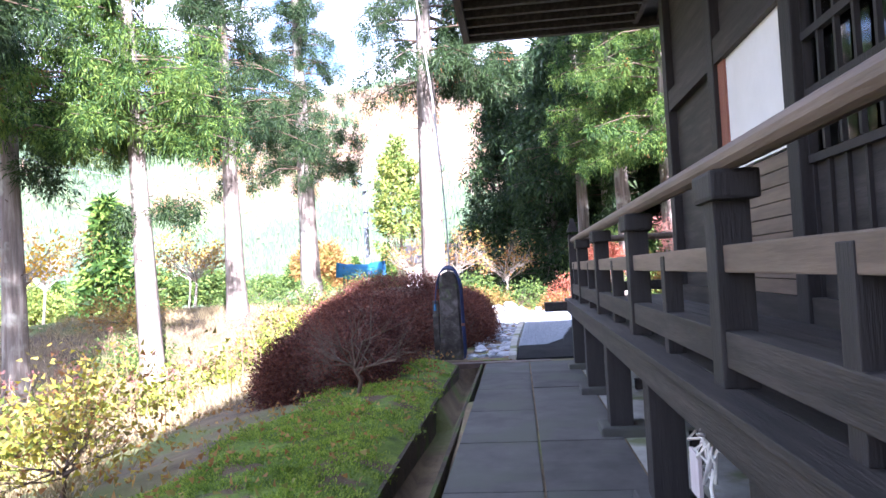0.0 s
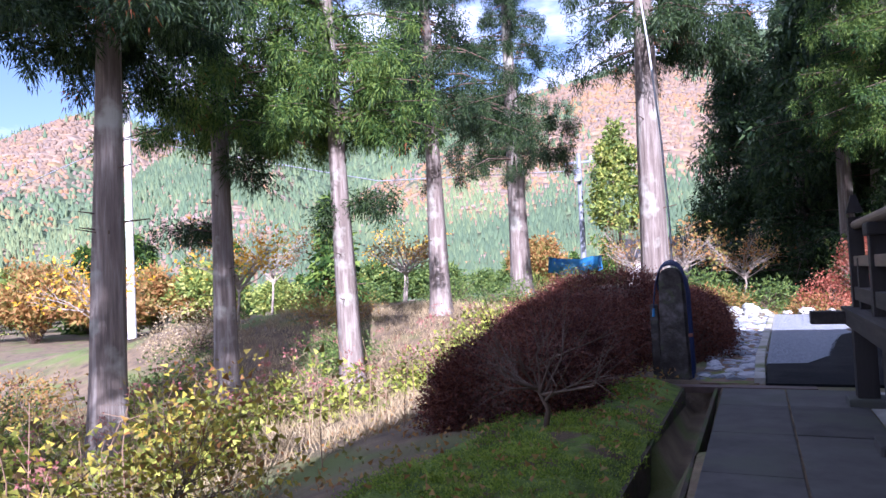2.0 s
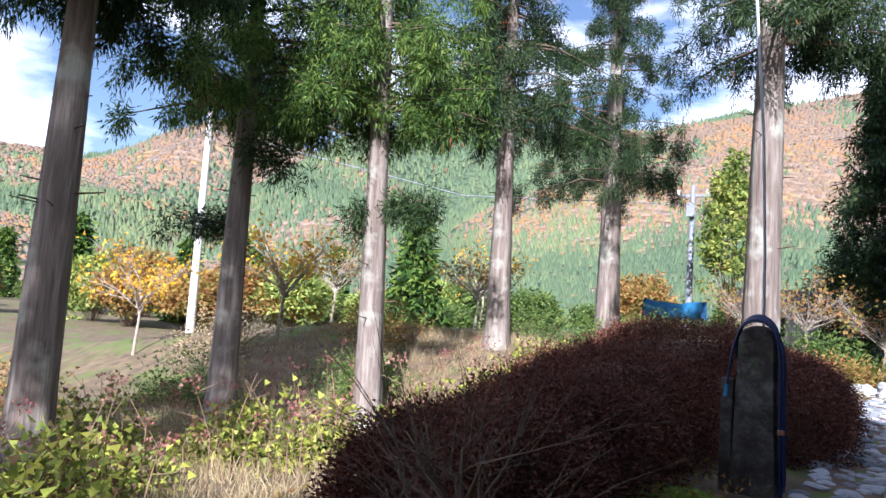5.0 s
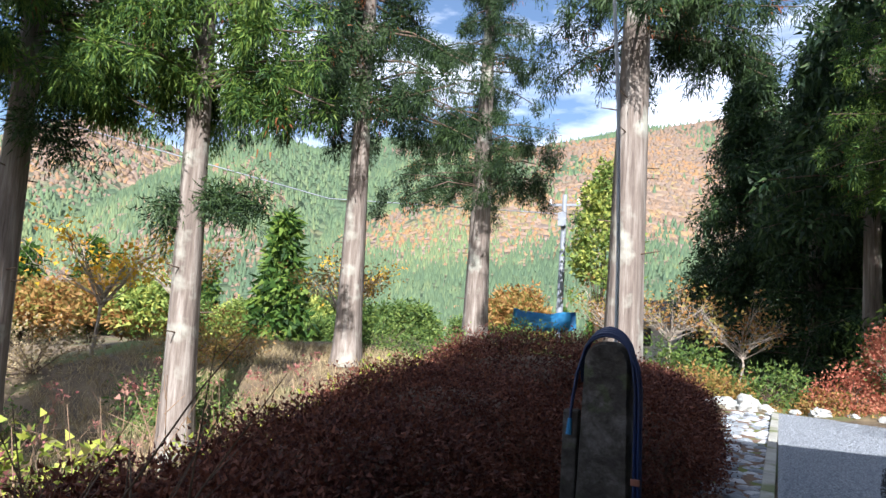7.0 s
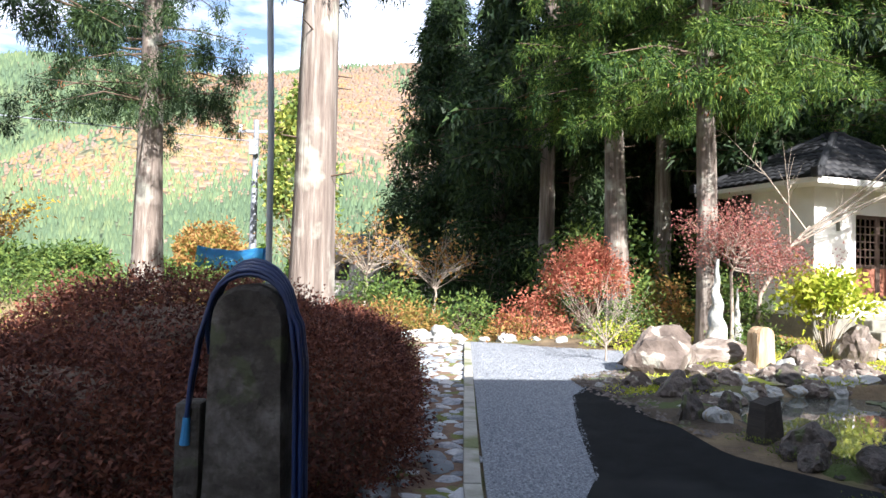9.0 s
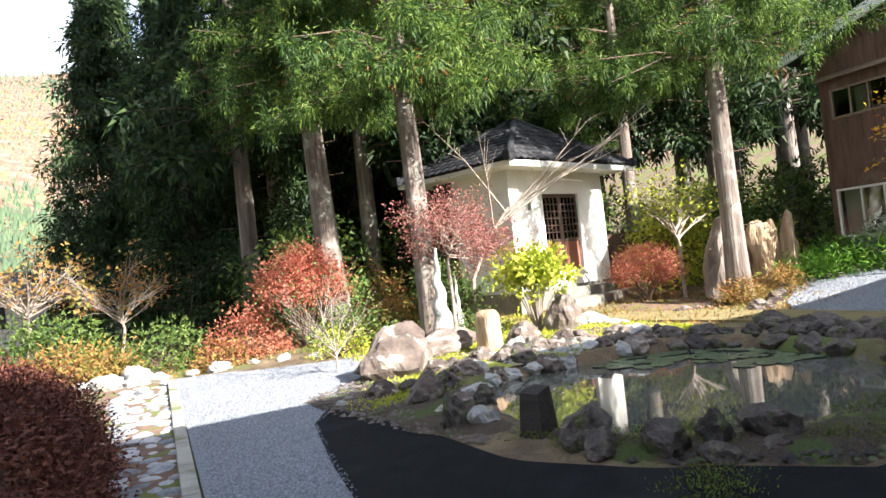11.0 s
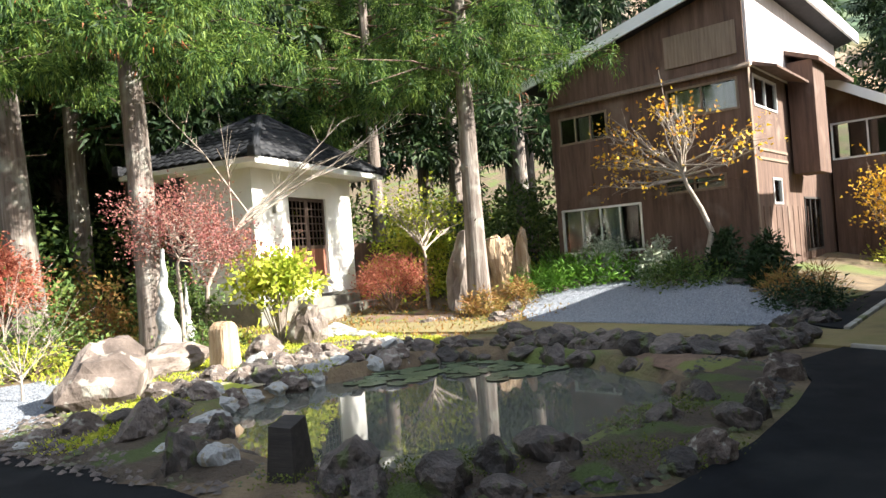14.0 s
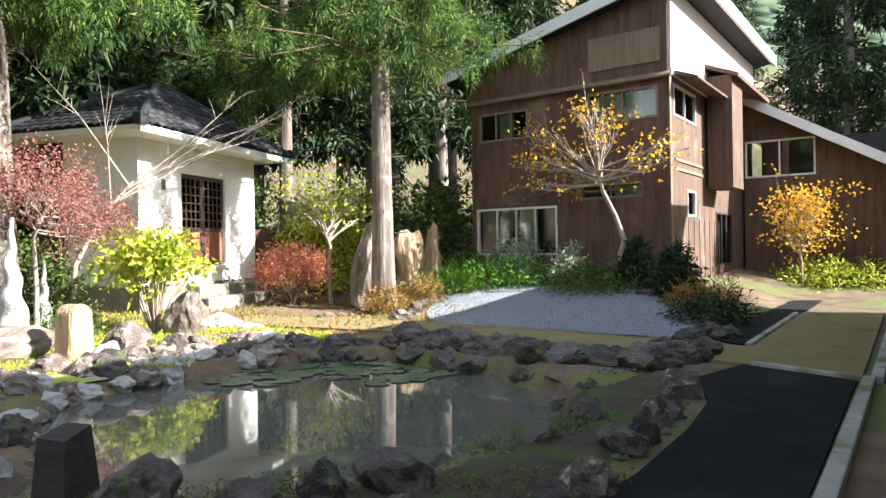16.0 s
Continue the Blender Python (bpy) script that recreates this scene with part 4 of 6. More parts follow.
def hedge():
    ob = empty("hedge", label="large rounded red-brown azalea hedge in autumn colour behind the standing stone", category="hedge")
    lobes = [(-1.6, 8.9, 0.8, 0.85, 0.66), (-1.6, 10.4, 0.85, 1.1, 0.82), (-1.7, 12.2, 1.1, 1.2, 1.02), (-1.4, 14.0, 1.4, 1.3, 1.32), (-0.55, 13.6, 1.0, 1.2, 0.98), (-0.5, 15.6, 1.0, 1.4, 0.95), (-0.9, 17.6, 1.1, 1.2, 0.9)]
    g = np.random.default_rng(5)
    for i, (x, y, rx, ry, top) in enumerate(lobes):
        zb = level(x, y) - 0.1
        k = 900
        d = g.normal(0, 1, (k, 3))
        d[:, 2] = np.abs(d[:, 2])
        d /= np.linalg.norm(d, axis=1)[:, None]
        q = np.abs(d) ** 0.75 * np.sign(d)
        c = q * (0.93 + 0.09 * g.random(k))[:, None] * np.array([rx, ry, top - zb]) + np.array([x, y, zb])
        lf = put_mesh("foliage", foliage_mesh("foliage", 60 + i, c, 62, (0.085, 0.085, 0.065), 0.034, 0.017), M["redbrown"], ob)

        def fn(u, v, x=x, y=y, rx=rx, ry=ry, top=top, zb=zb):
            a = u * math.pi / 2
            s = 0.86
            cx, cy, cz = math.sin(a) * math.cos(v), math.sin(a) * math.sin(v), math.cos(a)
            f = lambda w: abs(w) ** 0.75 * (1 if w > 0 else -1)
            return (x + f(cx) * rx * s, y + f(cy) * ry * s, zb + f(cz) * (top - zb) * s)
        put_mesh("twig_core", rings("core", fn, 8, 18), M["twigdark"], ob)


hedge()
bush("red_bush", 4.05, 22.8, 0.75, 0.75, 2.0, M["orange"], 9000, 0.06, 0.035, "round orange-red autumn shrub at the edge of the wood", 11, base=0.35)
bush("red_bush", 3.0, 23.0, 0.75, 0.6, 0.95, M["orange"], 3500, 0.06, 0.035, "small orange-red shrub beside a larger one", 12)
bush("red_bush", 12.0, 22.0, 0.75, 0.75, 1.35, M["orange"], 8000, 0.05, 0.025, "compact globe of fine red autumn foliage", 13, base=0.1)
bush("yellow_green_shrub", 7.85, 20.5, 0.68, 0.66, 1.75, M["ygreen"], 2600, 0.1, 0.075, "bright yellow-green leafy shrub before the storehouse", 14, base=0.5, shell=0.9, twigm="twig")
for x, y, rx, h, mk, n, ln, wd, lab, s in [
    (4.9, 22.2, 0.8, 0.75, "bush", 2500, 0.07, 0.04, "twiggy green shrub at the gravel's edge", 21),
    (4.3, 21.5, 0.6, 0.6, "ygreen", 900, 0.06, 0.03, "sparse yellow-green shrub", 22),
    (5.8, 22.8, 0.7, 1.3, "rust", 2200, 0.08, 0.05, "rust-coloured leggy shrub between cedars", 23),
    (7.0, 22.6, 0.8, 1.4, "bush", 3400, 0.08, 0.05, "green shrub beside the storehouse wall", 24),
    (2.6, 22.9, 0.6, 0.4, "rust", 1500, 0.09, 0.04, "low rusty fern clump", 25),
    (6.6, 20.9, 0.6, 0.45, "bush", 1500, 0.06, 0.04, "low green ground shrub", 26),
    (1.6, 24.5, 1.0, 0.8, "bush", 2600, 0.1, 0.05, "dark green shrub beyond the gravel", 27),
    (0.2, 24.0, 1.0, 0.7, "rust", 2600, 0.1, 0.05, "yellowing shrub beyond the hedge", 28),
    (-0.6, 26.5, 1.3, 1.2, "bush", 3400, 0.12, 0.06, "green thicket beyond the hedge", 29),
    (13.2, 19.3, 0.45, 0.5, "rust", 1200, 0.1, 0.03, "yellowing fern beside the standing rocks", 30),
    (12.3, 19.5, 0.5, 0.5, "rust", 1600, 0.1, 0.03, "dry fern clump", 31),
    (10.3, 23.8, 0.8, 1.2, "ygreen", 1800, 0.09, 0.05, "pale green shrub at the storehouse corner", 32),
    (15.8, 18.8, 1.5, 0.55, "bright", 6000, 0.2, 0.03, "bright green clump of strap leaves", 33),
    (14.6, 19.6, 1.0, 0.4, "bright", 2600, 0.2, 0.03, "bright green low leaves", 34),
    (15.6, 18.4, 0.75, 1.15, "grey_leaf", 2600, 0.07, 0.04, "grey-green variegated shrub by the window", 35),
    (15.6, 17.1, 0.42, 0.95, "grey_leaf", 1500, 0.08, 0.06, "variegated shrub with white-edged leaves", 36),
    (15.3, 15.55, 0.34, 1.0, "bushdark", 2400, 0.1, 0.06, "dark glossy evergreen shrub", 37),
    (14.9, 14.6, 0.42, 0.9, "bushdark", 3600, 0.1, 0.06, "dark evergreen shrub at the house corner", 38),
    (14.2, 13.9, 0.65, 0.5, "rust", 2400, 0.16, 0.02, "low rusty ornamental grass", 39),
    (15.0, 16.2, 1.0, 0.4, "bush", 2800, 0.09, 0.04, "low green ground cover", 40),
    (13.0, 13.5, 0.7, 0.45, "bushdark", 1800, 0.1, 0.03, "low dark shrub at the bed's corner", 41),
    (15.8, 22.9, 1.2, 2.2, "bush", 5000, 0.12, 0.07, "large rounded green shrub", 42),
    (13.9, 22.9, 1.3, 2.1, "ygreen", 5200, 0.12, 0.06, "yellow-green layered shrub", 43),
    (16.4, 22.0, 0.9, 1.0, "ygreen", 2600, 0.1, 0.06, "bright yellow-green bush by the house", 44),
    (21.8, 12.6, 1.6, 0.5, "ygreen", 3000, 0.12, 0.05, "low yellow-green plants before the stilts", 45),
    (21.9, 9.8, 1.6, 0.5, "ygreen", 3000, 0.12, 0.05, "low yellow-green plants before the stilts", 46)]:
    bush("shrub", x, y, rx, rx * 0.85, h, M[mk], n, ln, wd, lab, s)
# left-hand bank
lg = random.Random(3)
for i, (x, y, r, h, mk) in enumerate([(-4.6, 7.6, 0.8, 0.75, "ygreen"), (-5.6, 6.3, 0.9, 0.8, "ygreen"), (-6.0, 9.0, 0.8, 0.75, "ygreen"), (-7.2, 7.6, 1.0, 0.8, "ygreen"), (-5.2, 11.3, 0.8, 0.8, "ygreen"), (-6.4, 11.2, 0.7, 0.7, "ygreen"), (-8.6, 10.6, 1.0, 0.8, "ygreen"), (-4.6, 13.3, 0.8, 0.7, "ygreen"), (-4.8, 15.6, 1.0, 0.7, "ygreen"), (-4.6, 17.6, 0.9, 0.6, "ygreen"), (-7.3, 4.5, 0.8, 0.7, "ygreen"), (-10, 8.8, 1.2, 0.9, "bush"), (-8, 16, 1.2, 0.9, "bush"), (-11, 14, 1.4, 1.1, "bush"), (-5.6, 21.5, 1.1, 0.9, "bush"), (-4.2, 24, 1.4, 1.2, "bush"), (-9.5, 18.5, 1.3, 0.9, "rust"), (-12, 11, 1.3, 1.0, "rust"), (-3.4, 19.5, 1.2, 0.9, "rust"), (-13, 17, 1.5, 1.2, "dry"), (-3.9, 4.2, 0.7, 0.6, "yellow"), (-3.4, 21.5, 1.2, 1.2, "bush"), (-7.6, 22.5, 1.3, 1.0, "bush")]):
    big = mk == "ygreen"
    bush("hydrangea" if big else "shrub", x, y, r, r * 0.9, h, M["hyd" if big else mk], 1900 if big else 2600, 0.085 if big else 0.08, 0.07 if big else 0.04, "hydrangea with large yellow-green autumn leaves" if big else "tangled bank shrub in autumn colour", 100 + i, group="bank shrubs", shell=0.8)

grass_c = []
gg = np.random.default_rng(9)
while len(grass_c) < 5200:
    x, y = gg.uniform(-12, -2.0), gg.uniform(2, 22)
    if x < -2.9 - 0.25 * math.sin(y):
        grass_c.append((x, y, level(x, y) + 0.02))
stalks = []
sg = random.Random(31)
for i in range(150):
    x, y = sg.uniform(-9, -2.8), sg.uniform(3.5, 16)
    h = sg.uniform(0.5, 1.3)
    z = level(x, y)
    q = Vector((x + sg.gauss(0, 0.15), y + sg.gauss(0, 0.15), z + h))
    stalks.append(([(x, y, z), (x + sg.gauss(0, 0.04), y, z + h * 0.55), tuple(q)], [0.008, 0.006, 0.003]))
    for k in range(3):
        p = Vector((x, y, z)).lerp(q, sg.uniform(0.45, 0.95))
        stalks.append(([tuple(p), tuple(p + Vector((sg.gauss(0, 0.14), sg.gauss(0, 0.14), sg.uniform(0.02, 0.2))))], [0.004, 0.002]))
put_mesh("dry_stalks", tubes("stalks", stalks, 4), M["drystem"], kind="stuff", label="dry branching weed stalks on the sunny bank")
heads = [(a[0][-1][0], a[0][-1][1], a[0][-1][2]) for a in stalks[::4]]
put_mesh("faded_flower_heads", foliage_mesh("heads", 17, heads[:90], 26, (0.045, 0.045, 0.03), 0.035, 0.03), M["pink"], kind="stuff", label="faded pinkish hydrangea flower heads")
gm = foliage_mesh("bank_grass", 8, grass_c, 7, (0.07, 0.07, 0.02), 0.22, 0.012, -1.6)
put_mesh("bank_grass", gm, M["dry"], kind="stuff", label="dry pale grass and weeds on the bank")
litter = []
while len(litter) < 9000:
    x, y = gg.uniform(-4, 0.0), gg.uniform(1, 13)
    if x < ditch_x(y) - 0.2:
        litter.append((x, y, level(x, y) + (0.14 if x > ditch_x(y) - 1.7 else 0.05)))
put_mesh("leaf_litter", leaves("litter", np.array(litter[:2600]), np.tile([0.0, 0, 0.1], (2600, 1)), 0.05, 0.035, gg), M["rust"], kind="stuff", label="fallen leaves scattered on moss and earth")
litter = []
while len(litter) < 6000:
    x, y = gg.uniform(1.5, 13), gg.uniform(17.6, 24.5)
    if not (x < 4.6 and y < 22.2):
        litter.append((x, y, level(x, y) + 0.02))
put_mesh("leaf_litter", leaves("litter", np.array(litter), np.tile([0.0, 0, 0.4], (6000, 1)), 0.07, 0.04, gg), M["rust"], kind="stuff", label="fallen leaves and low weeds under the cedars")
green = []
while len(green) < 5000:
    x, y = gg.uniform(4.2, 9.2), gg.uniform(17.9, 22.5)
    green.append((x, y, level(x, y) + 0.02))
put_mesh("ground_cover", leaves("cover", np.array(green), np.tile([0.0, 0, 1.0], (5000, 1)), 0.07, 0.03, gg), M["ygreen"], kind="stuff", label="low yellow-green ground cover among the stones")


moss_c = []
while len(moss_c) < 420:
    x, y = gg.uniform(2.5, 8.9), gg.uniform(16.4, 20.3)
    if (x > 4.5 and y > 17.25) or (2.95 < x < 3.8 and 16.4 < y < 17.8) or (y > 17.3 and x > 3.75 + 0.5 * max(0, y - 18.4)):
        if not inside((x, y), POND) and noise.noise(Vector((x * 1.4, y * 1.4, 3))) > 0.0:
            moss_c.append((x, y, level(x, y) + 0.03))
put_mesh("moss_tufts", foliage_mesh("moss_tufts", 19, moss_c, 60, (0.12, 0.12, 0.015), 0.035, 0.022, -1.0), M["ygreen"], kind="stuff", label="yellow-green moss and creeping plants between the stones")
moss_c = []
while len(moss_c) < 2600:
    y = -0.5 + 10.8 * gg.random() ** 1.3
    u = gg.random() * 0.88
    x = ditch_x(y) - 0.2 - u * (1.75 + 0.3 * noise.noise(Vector((y * 0.7, 0, 5))))
    if noise.noise(Vector((x * 2.2, y * 2.2, 6))) > -0.16:
        h = 0.1 * math.sin(min(1, u * 4) * math.pi / 2) - 0.14 * smooth(0.75, 1, u) + 0.03 * noise.noise(Vector((x * 3, y * 3, 0)))
        moss_c.append((x, y, level(x, y) + h + 0.008))
put_mesh("moss_tufts", foliage_mesh("moss_tufts", 21, moss_c, 30, (0.05, 0.05, 0.006), 0.02, 0.012, -1.2), M["mosslight"], kind="stuff", label="bright green moss tufts along the ditch")
moss_c = [(x, y, level(x, y) + 0.045) for x, y in ((gg.uniform(3.2, 7.9), gg.uniform(12.1, 14.2)) for _ in range(900)) if not inside((x, y), POND) and y > 12.1 + 0.1 * abs(x - 5) and noise.noise(Vector((x * 1.6, y * 1.6, 8))) > 0.05 and (x < 4.6 or y < 13.0) and x < 6.2]
put_mesh("moss_tufts", foliage_mesh("moss_tufts", 20, moss_c, 36, (0.08, 0.08, 0.008), 0.018, 0.011, -1.0), M["mosscurl"], kind="stuff", label="green moss on the shaded bank of the pond")


def bare_tree(name, x, y, path, branches, twigs, leafm, nleaf, leafsize, label, seed, r0=0.05, z=None, twm="twig", zmin=0.0):
    """A small tree: bent trunk, forked limbs, fine twigs, some leaves near their ends."""
    g = random.Random(seed)
    ob = empty(name, x, y, level(x, y) if z is None else z, label=label, category="tree")
    pts = [Vector(p) for p in path]
    put_mesh("trunk", tubes("trunk", [(pts, [r0 * (1 - 0.5 * i / (len(pts) - 1)) for i in range(len(pts))])], 8), M[twm], ob, smooth=True)
    runs, tips = [], []
    for b in range(branches):
        p = pts[-1].lerp(pts[-2], g.random() * 0.8)
        tgt = Vector(twigs[b % len(twigs)]) + Vector((g.gauss(0, 0.15), g.gauss(0, 0.15), g.gauss(0, 0.12)))
        mid = p.lerp(tgt, 0.5) + Vector((g.gauss(0, 0.13), g.gauss(0, 0.13), g.uniform(-0.05, 0.09) * (tgt - p).length))
        runs.append(([p, p.lerp(mid, 0.5), mid, mid.lerp(tgt, 0.5), tgt], [r0 * 0.42, r0 * 0.34, r0 * 0.26, r0 * 0.17, r0 * 0.07]))
        for k in range(9):
            s = g.uniform(0.25, 1.0)
            q = p.lerp(mid, s * 2) if s < 0.5 else mid.lerp(tgt, s * 2 - 1)
            e = q + (tgt - p).normalized() * g.uniform(0.15, 0.5) + Vector((g.gauss(0, 0.2), g.gauss(0, 0.2), g.gauss(0.08, 0.15)))
            runs.append(([q, q.lerp(e, 0.5) + Vector((0, 0, 0.03)), e], [r0 * 0.12, r0 * 0.08, r0 * 0.03]))
            tips.append(tuple(e))
    put_mesh("twig_work", tubes("branches", runs, 5), M[twm], ob, kind="stuff")
    if nleaf:
        k = max(1, nleaf // len(tips))
        put_mesh("foliage", foliage_mesh("foliage", seed, tips, k, (0.13, 0.13, 0.09), leafsize, leafsize * 0.7), leafm, ob)
    return ob


bare_tree("autumn_tree", 15.3, 15.95, [(0, 0, 0), (0.02, -0.05, 0.5), (-0.05, -0.2, 1.0), (0, 0.0, 1.5), (0, 0.25, 2.0), (0, 0.4, 2.5)], 26, [(0.1, 2.0, 3.4), (-0.3, 1.6, 2.3), (0.2, -0.8, 2.8), (0, 0.9, 3.7), (-0.4, 0.2, 3.2), (0, 1.9, 2.8), (0, -0.9, 2.4), (0.3, 1.0, 2.2), (0, 0.3, 3.8), (0.1, 1.3, 3.2)], M["yellow"], 850, 0.09, "small leaning tree with sparse yellow-orange leaves before the brown house", 5, 0.07)
bare_tree("bare_tree", 7.3, 22.0, [(0, 0, 0), (0.1, 0, 1.0), (0.5, -0.1, 1.8), (1.0, -0.2, 2.4)], 8, [(4.3, -1.2, 4.3), (3.3, -1.3, 3.3), (2.3, -1.1, 3.1), (0.3, -0.2, 3.6), (3.4, -1.4, 3.9), (-0.8, 0, 4.2), (2.4, -1.2, 3.9), (4.7, -1.5, 4.8)], None, 0, 0.1, "leaning leafless tree with pale spreading branches over the storehouse roof", 8, 0.052)
bare_tree("red_maple", 6.3, 20.9, [(0, 0, 0), (0.02, 0.02, 0.8), (-0.02, 0, 1.5), (0.1, 0, 1.8)], 18, [(1.05, -0.2, 1.72), (-0.25, 0, 2.0), (0.35, 0.3, 2.2), (0.25, -0.3, 2.15), (0.85, -0.3, 1.45), (0.7, 0.2, 2.0), (-0.05, -0.2, 2.15), (0.5, -0.3, 1.85)], M["pink"], 8500, 0.042, "small Japanese maple with a layered crown of pinkish red leaves", 9, 0.04)
bare_tree("young_tree", 12.6, 21.4, [(0, 0, 0), (-0.05, 0, 0.6), (0.0, 0, 1.2), (-0.1, 0, 1.6)], 16, [(-1.1, 0, 2.3), (0.9, 0, 2.25), (0.2, 0.4, 2.5), (-0.5, -0.4, 2.3), (1.9, 0, 2.2), (1.4, 0.3, 2.35)], M["ygreen"], 1000, 0.09, "slim pale-trunked tree with yellow-green leaves", 10, 0.05)
bare_tree("yellow_maple", 20.9, 13.3, [(0, 0, 0), (0, 0, 0.6), (0, 0.1, 1.1)], 20, [(0, 0.28, 1.5), (0.1, -0.28, 1.6), (-0.1, 0, 2.1), (0, 0.2, 2.0), (0, -0.2, 1.9), (0, -0.3, 1.1), (0, 0.35, 1.0)], M["yellow"], 1500, 0.08, "small maple with yellow and orange leaves before the wing", 15, 0.04)
bare_tree("low_maple", -2.85, 5.45, [(0, 0, 0), (0.02, 0, 0.12), (0, 0.03, 0.24)], 12, [(0.42, 0, 0.4), (-0.45, 0.1, 0.42), (0.05, 0.4, 0.48), (-0.3, -0.35, 0.36), (0.3, -0.3, 0.4), (0, 0, 0.55), (-0.6, -0.1, 0.34)], M["olive"], 1700, 0.05, "low spreading maple with olive and yellow leaves on the bank", 61, 0.022, twm="twigdark")
bare_tree("twiggy_shrub", 3.6, 19.6, [(0, 0, 0), (0, 0, 0.2), (0, 0, 0.35)], 12, [(0.5, 0, 0.8), (-0.5, 0.1, 0.9), (0, 0.3, 1.1), (-0.3, -0.3, 0.7)], M["bush"], 400, 0.05, "nearly bare twiggy shrub on the gravel's edge", 16, 0.02)
bare_tree("azalea", -1.0, 7.7, [(0, 0, 0), (0.05, 0, 0.25), (-0.05, 0, 0.45)], 12, [(0.4, 0, 0.7), (-0.4, 0.1, 0.75), (0.1, 0.3, 0.9), (-0.2, -0.2, 0.6)], None, 0, 0.05, "small gnarled bare shrub in the moss", 17, 0.03, twm="twigdark")
for i, (x, y) in enumerate([(19.0, 22.6), (22.0, 25.5), (25.5, 28.5), (15.2, 27.0), (12.3, 28.6), (8.8, 27.8), (17.6, 25.2), (26.5, 20.5), (5.5, 27.2)]):
    bush("shrub", x, y, 2.1, 1.6, 2.7, M["bush"], 4200, 0.16, 0.09, "large dark green understorey shrub in the wood", 200 + i, group="understorey shrubs")
for i, (x, y, h) in enumerate([(-12.5, 18, 3.0), (-15, 23, 3.6), (-10.5, 25, 2.6), (-17, 17, 3.2), (-3.2, 32, 3.0), (-1.2, 31, 3.2), (-13, 30, 3.4), (1, 29, 2.4)]):
    bare_tree("small_tree", x, y, [(0, 0, 0), (0.1, 0, h * 0.3), (0, 0.1, h * 0.5)], 22, [(h * 0.4 * math.cos(a), h * 0.4 * math.sin(a), h * (0.75 + 0.2 * math.sin(a * 3))) for a in (0, 1, 2, 3, 4, 5, 6)], M["yellow"] if i % 3 == 0 else M["rust"], 700, 0.12, "thin small tree, almost bare, with yellowing leaves", 30 + i, 0.05, twm="twig")
# vine-clad post
vine = bush("vine_post", -3.9, 34.0, 1.15, 1.0, 8.3, M["vine"], 5200, 0.19, 0.14, "tall post overgrown with yellow-green climbing leaves", 77, base=0.5)

# distant valley conifers
conf = empty("conifer", label="young conifer in the valley", category="tree", group="valley conifers")
gq = random.Random(4)
cc = []
for i in range(420):
    t = gq.random()
    a = gq.uniform(0, 6.28)
    rr_ = 1.5 * (1 - t) + 0.08
    cc.append((rr_ * math.cos(a) * gq.uniform(0.6, 1), rr_ * math.sin(a) * gq.uniform(0.6, 1), 0.3 + 6 * t))
put_mesh("crown", foliage_mesh("crown", 44, cc, 7, (0.2, 0.2, 0.2), 0.5, 0.22, 0.5), M["cedar"], conf)
put_mesh("trunk", tubes("trunk", [([(0, 0, -0.5), (0, 0, 6)], [0.13, 0.03])], 6), M["bark"], conf)
conf.matrix_basis = pose(-19, 34, level(-19, 34))
for i in range(22):
    a = gq.uniform(radians(84), radians(178))
    d = gq.uniform(60, 110)
    x, y = d * math.cos(a), d * math.sin(a)
    s = gq.uniform(0.7, 1.5)
    copy_thing(conf, pose(x, y, level(x, y) - 0.5, 0, 0, gq.uniform(0, 360)) @ Matrix.Diagonal((s, s, s, 1)))
for k, (mk, lab) in enumerate((("bush", "rounded green tree at the foot of the slope"), ("rust", "rounded rust-coloured tree at the foot of the slope"), ("vine", "rounded yellow-green tree at the foot of the slope"))):
    x, y = ((-26, 52), (-14, 58), (-33, 40))[k]
    vt = bush("valley_tree", x, y, 2.4, 2.2, 5.0, M[mk], 5200, 0.34, 0.2, lab, 60 + k, category="tree", group="valley trees", base=0.7, shell=0.6)
    for i in range(22):
        a, d = gq.uniform(radians(86), radians(172)), gq.uniform(48, 105)
        x, y, q = d * math.cos(a), d * math.sin(a), gq.uniform(0.55, 1.15)
        copy_thing(vt, pose(x, y, level(x, y) - 0.4, 0, 0, gq.uniform(0, 360)) @ Matrix.Diagonal((q, q, q * gq.uniform(0.8, 1.25), 1)))


# ---- standing stone, hose, cable ----
def tubes_bm(pts, r, sides=10, r1=None):
    vs, fs = tube_arrays(pts, [r + ((r1 or r) - r) * i / (len(pts) - 1) for i in range(len(pts))], sides)
    bm = bmesh.new()
    v = [bm.verts.new(p) for p in vs]
    for f in fs:
        bm.faces.new([v[i] for i in f])
    bm.faces.new(v[:sides])
    bm.faces.new(v[-sides:])
    bmesh.ops.recalc_face_normals(bm, faces=bm.faces)
    return bm


stone = empty("standing_stone", -0.17, 11.1, 0, -8, "tall round-topped lichened stone marker by the end of the paved walk", "stone marker")


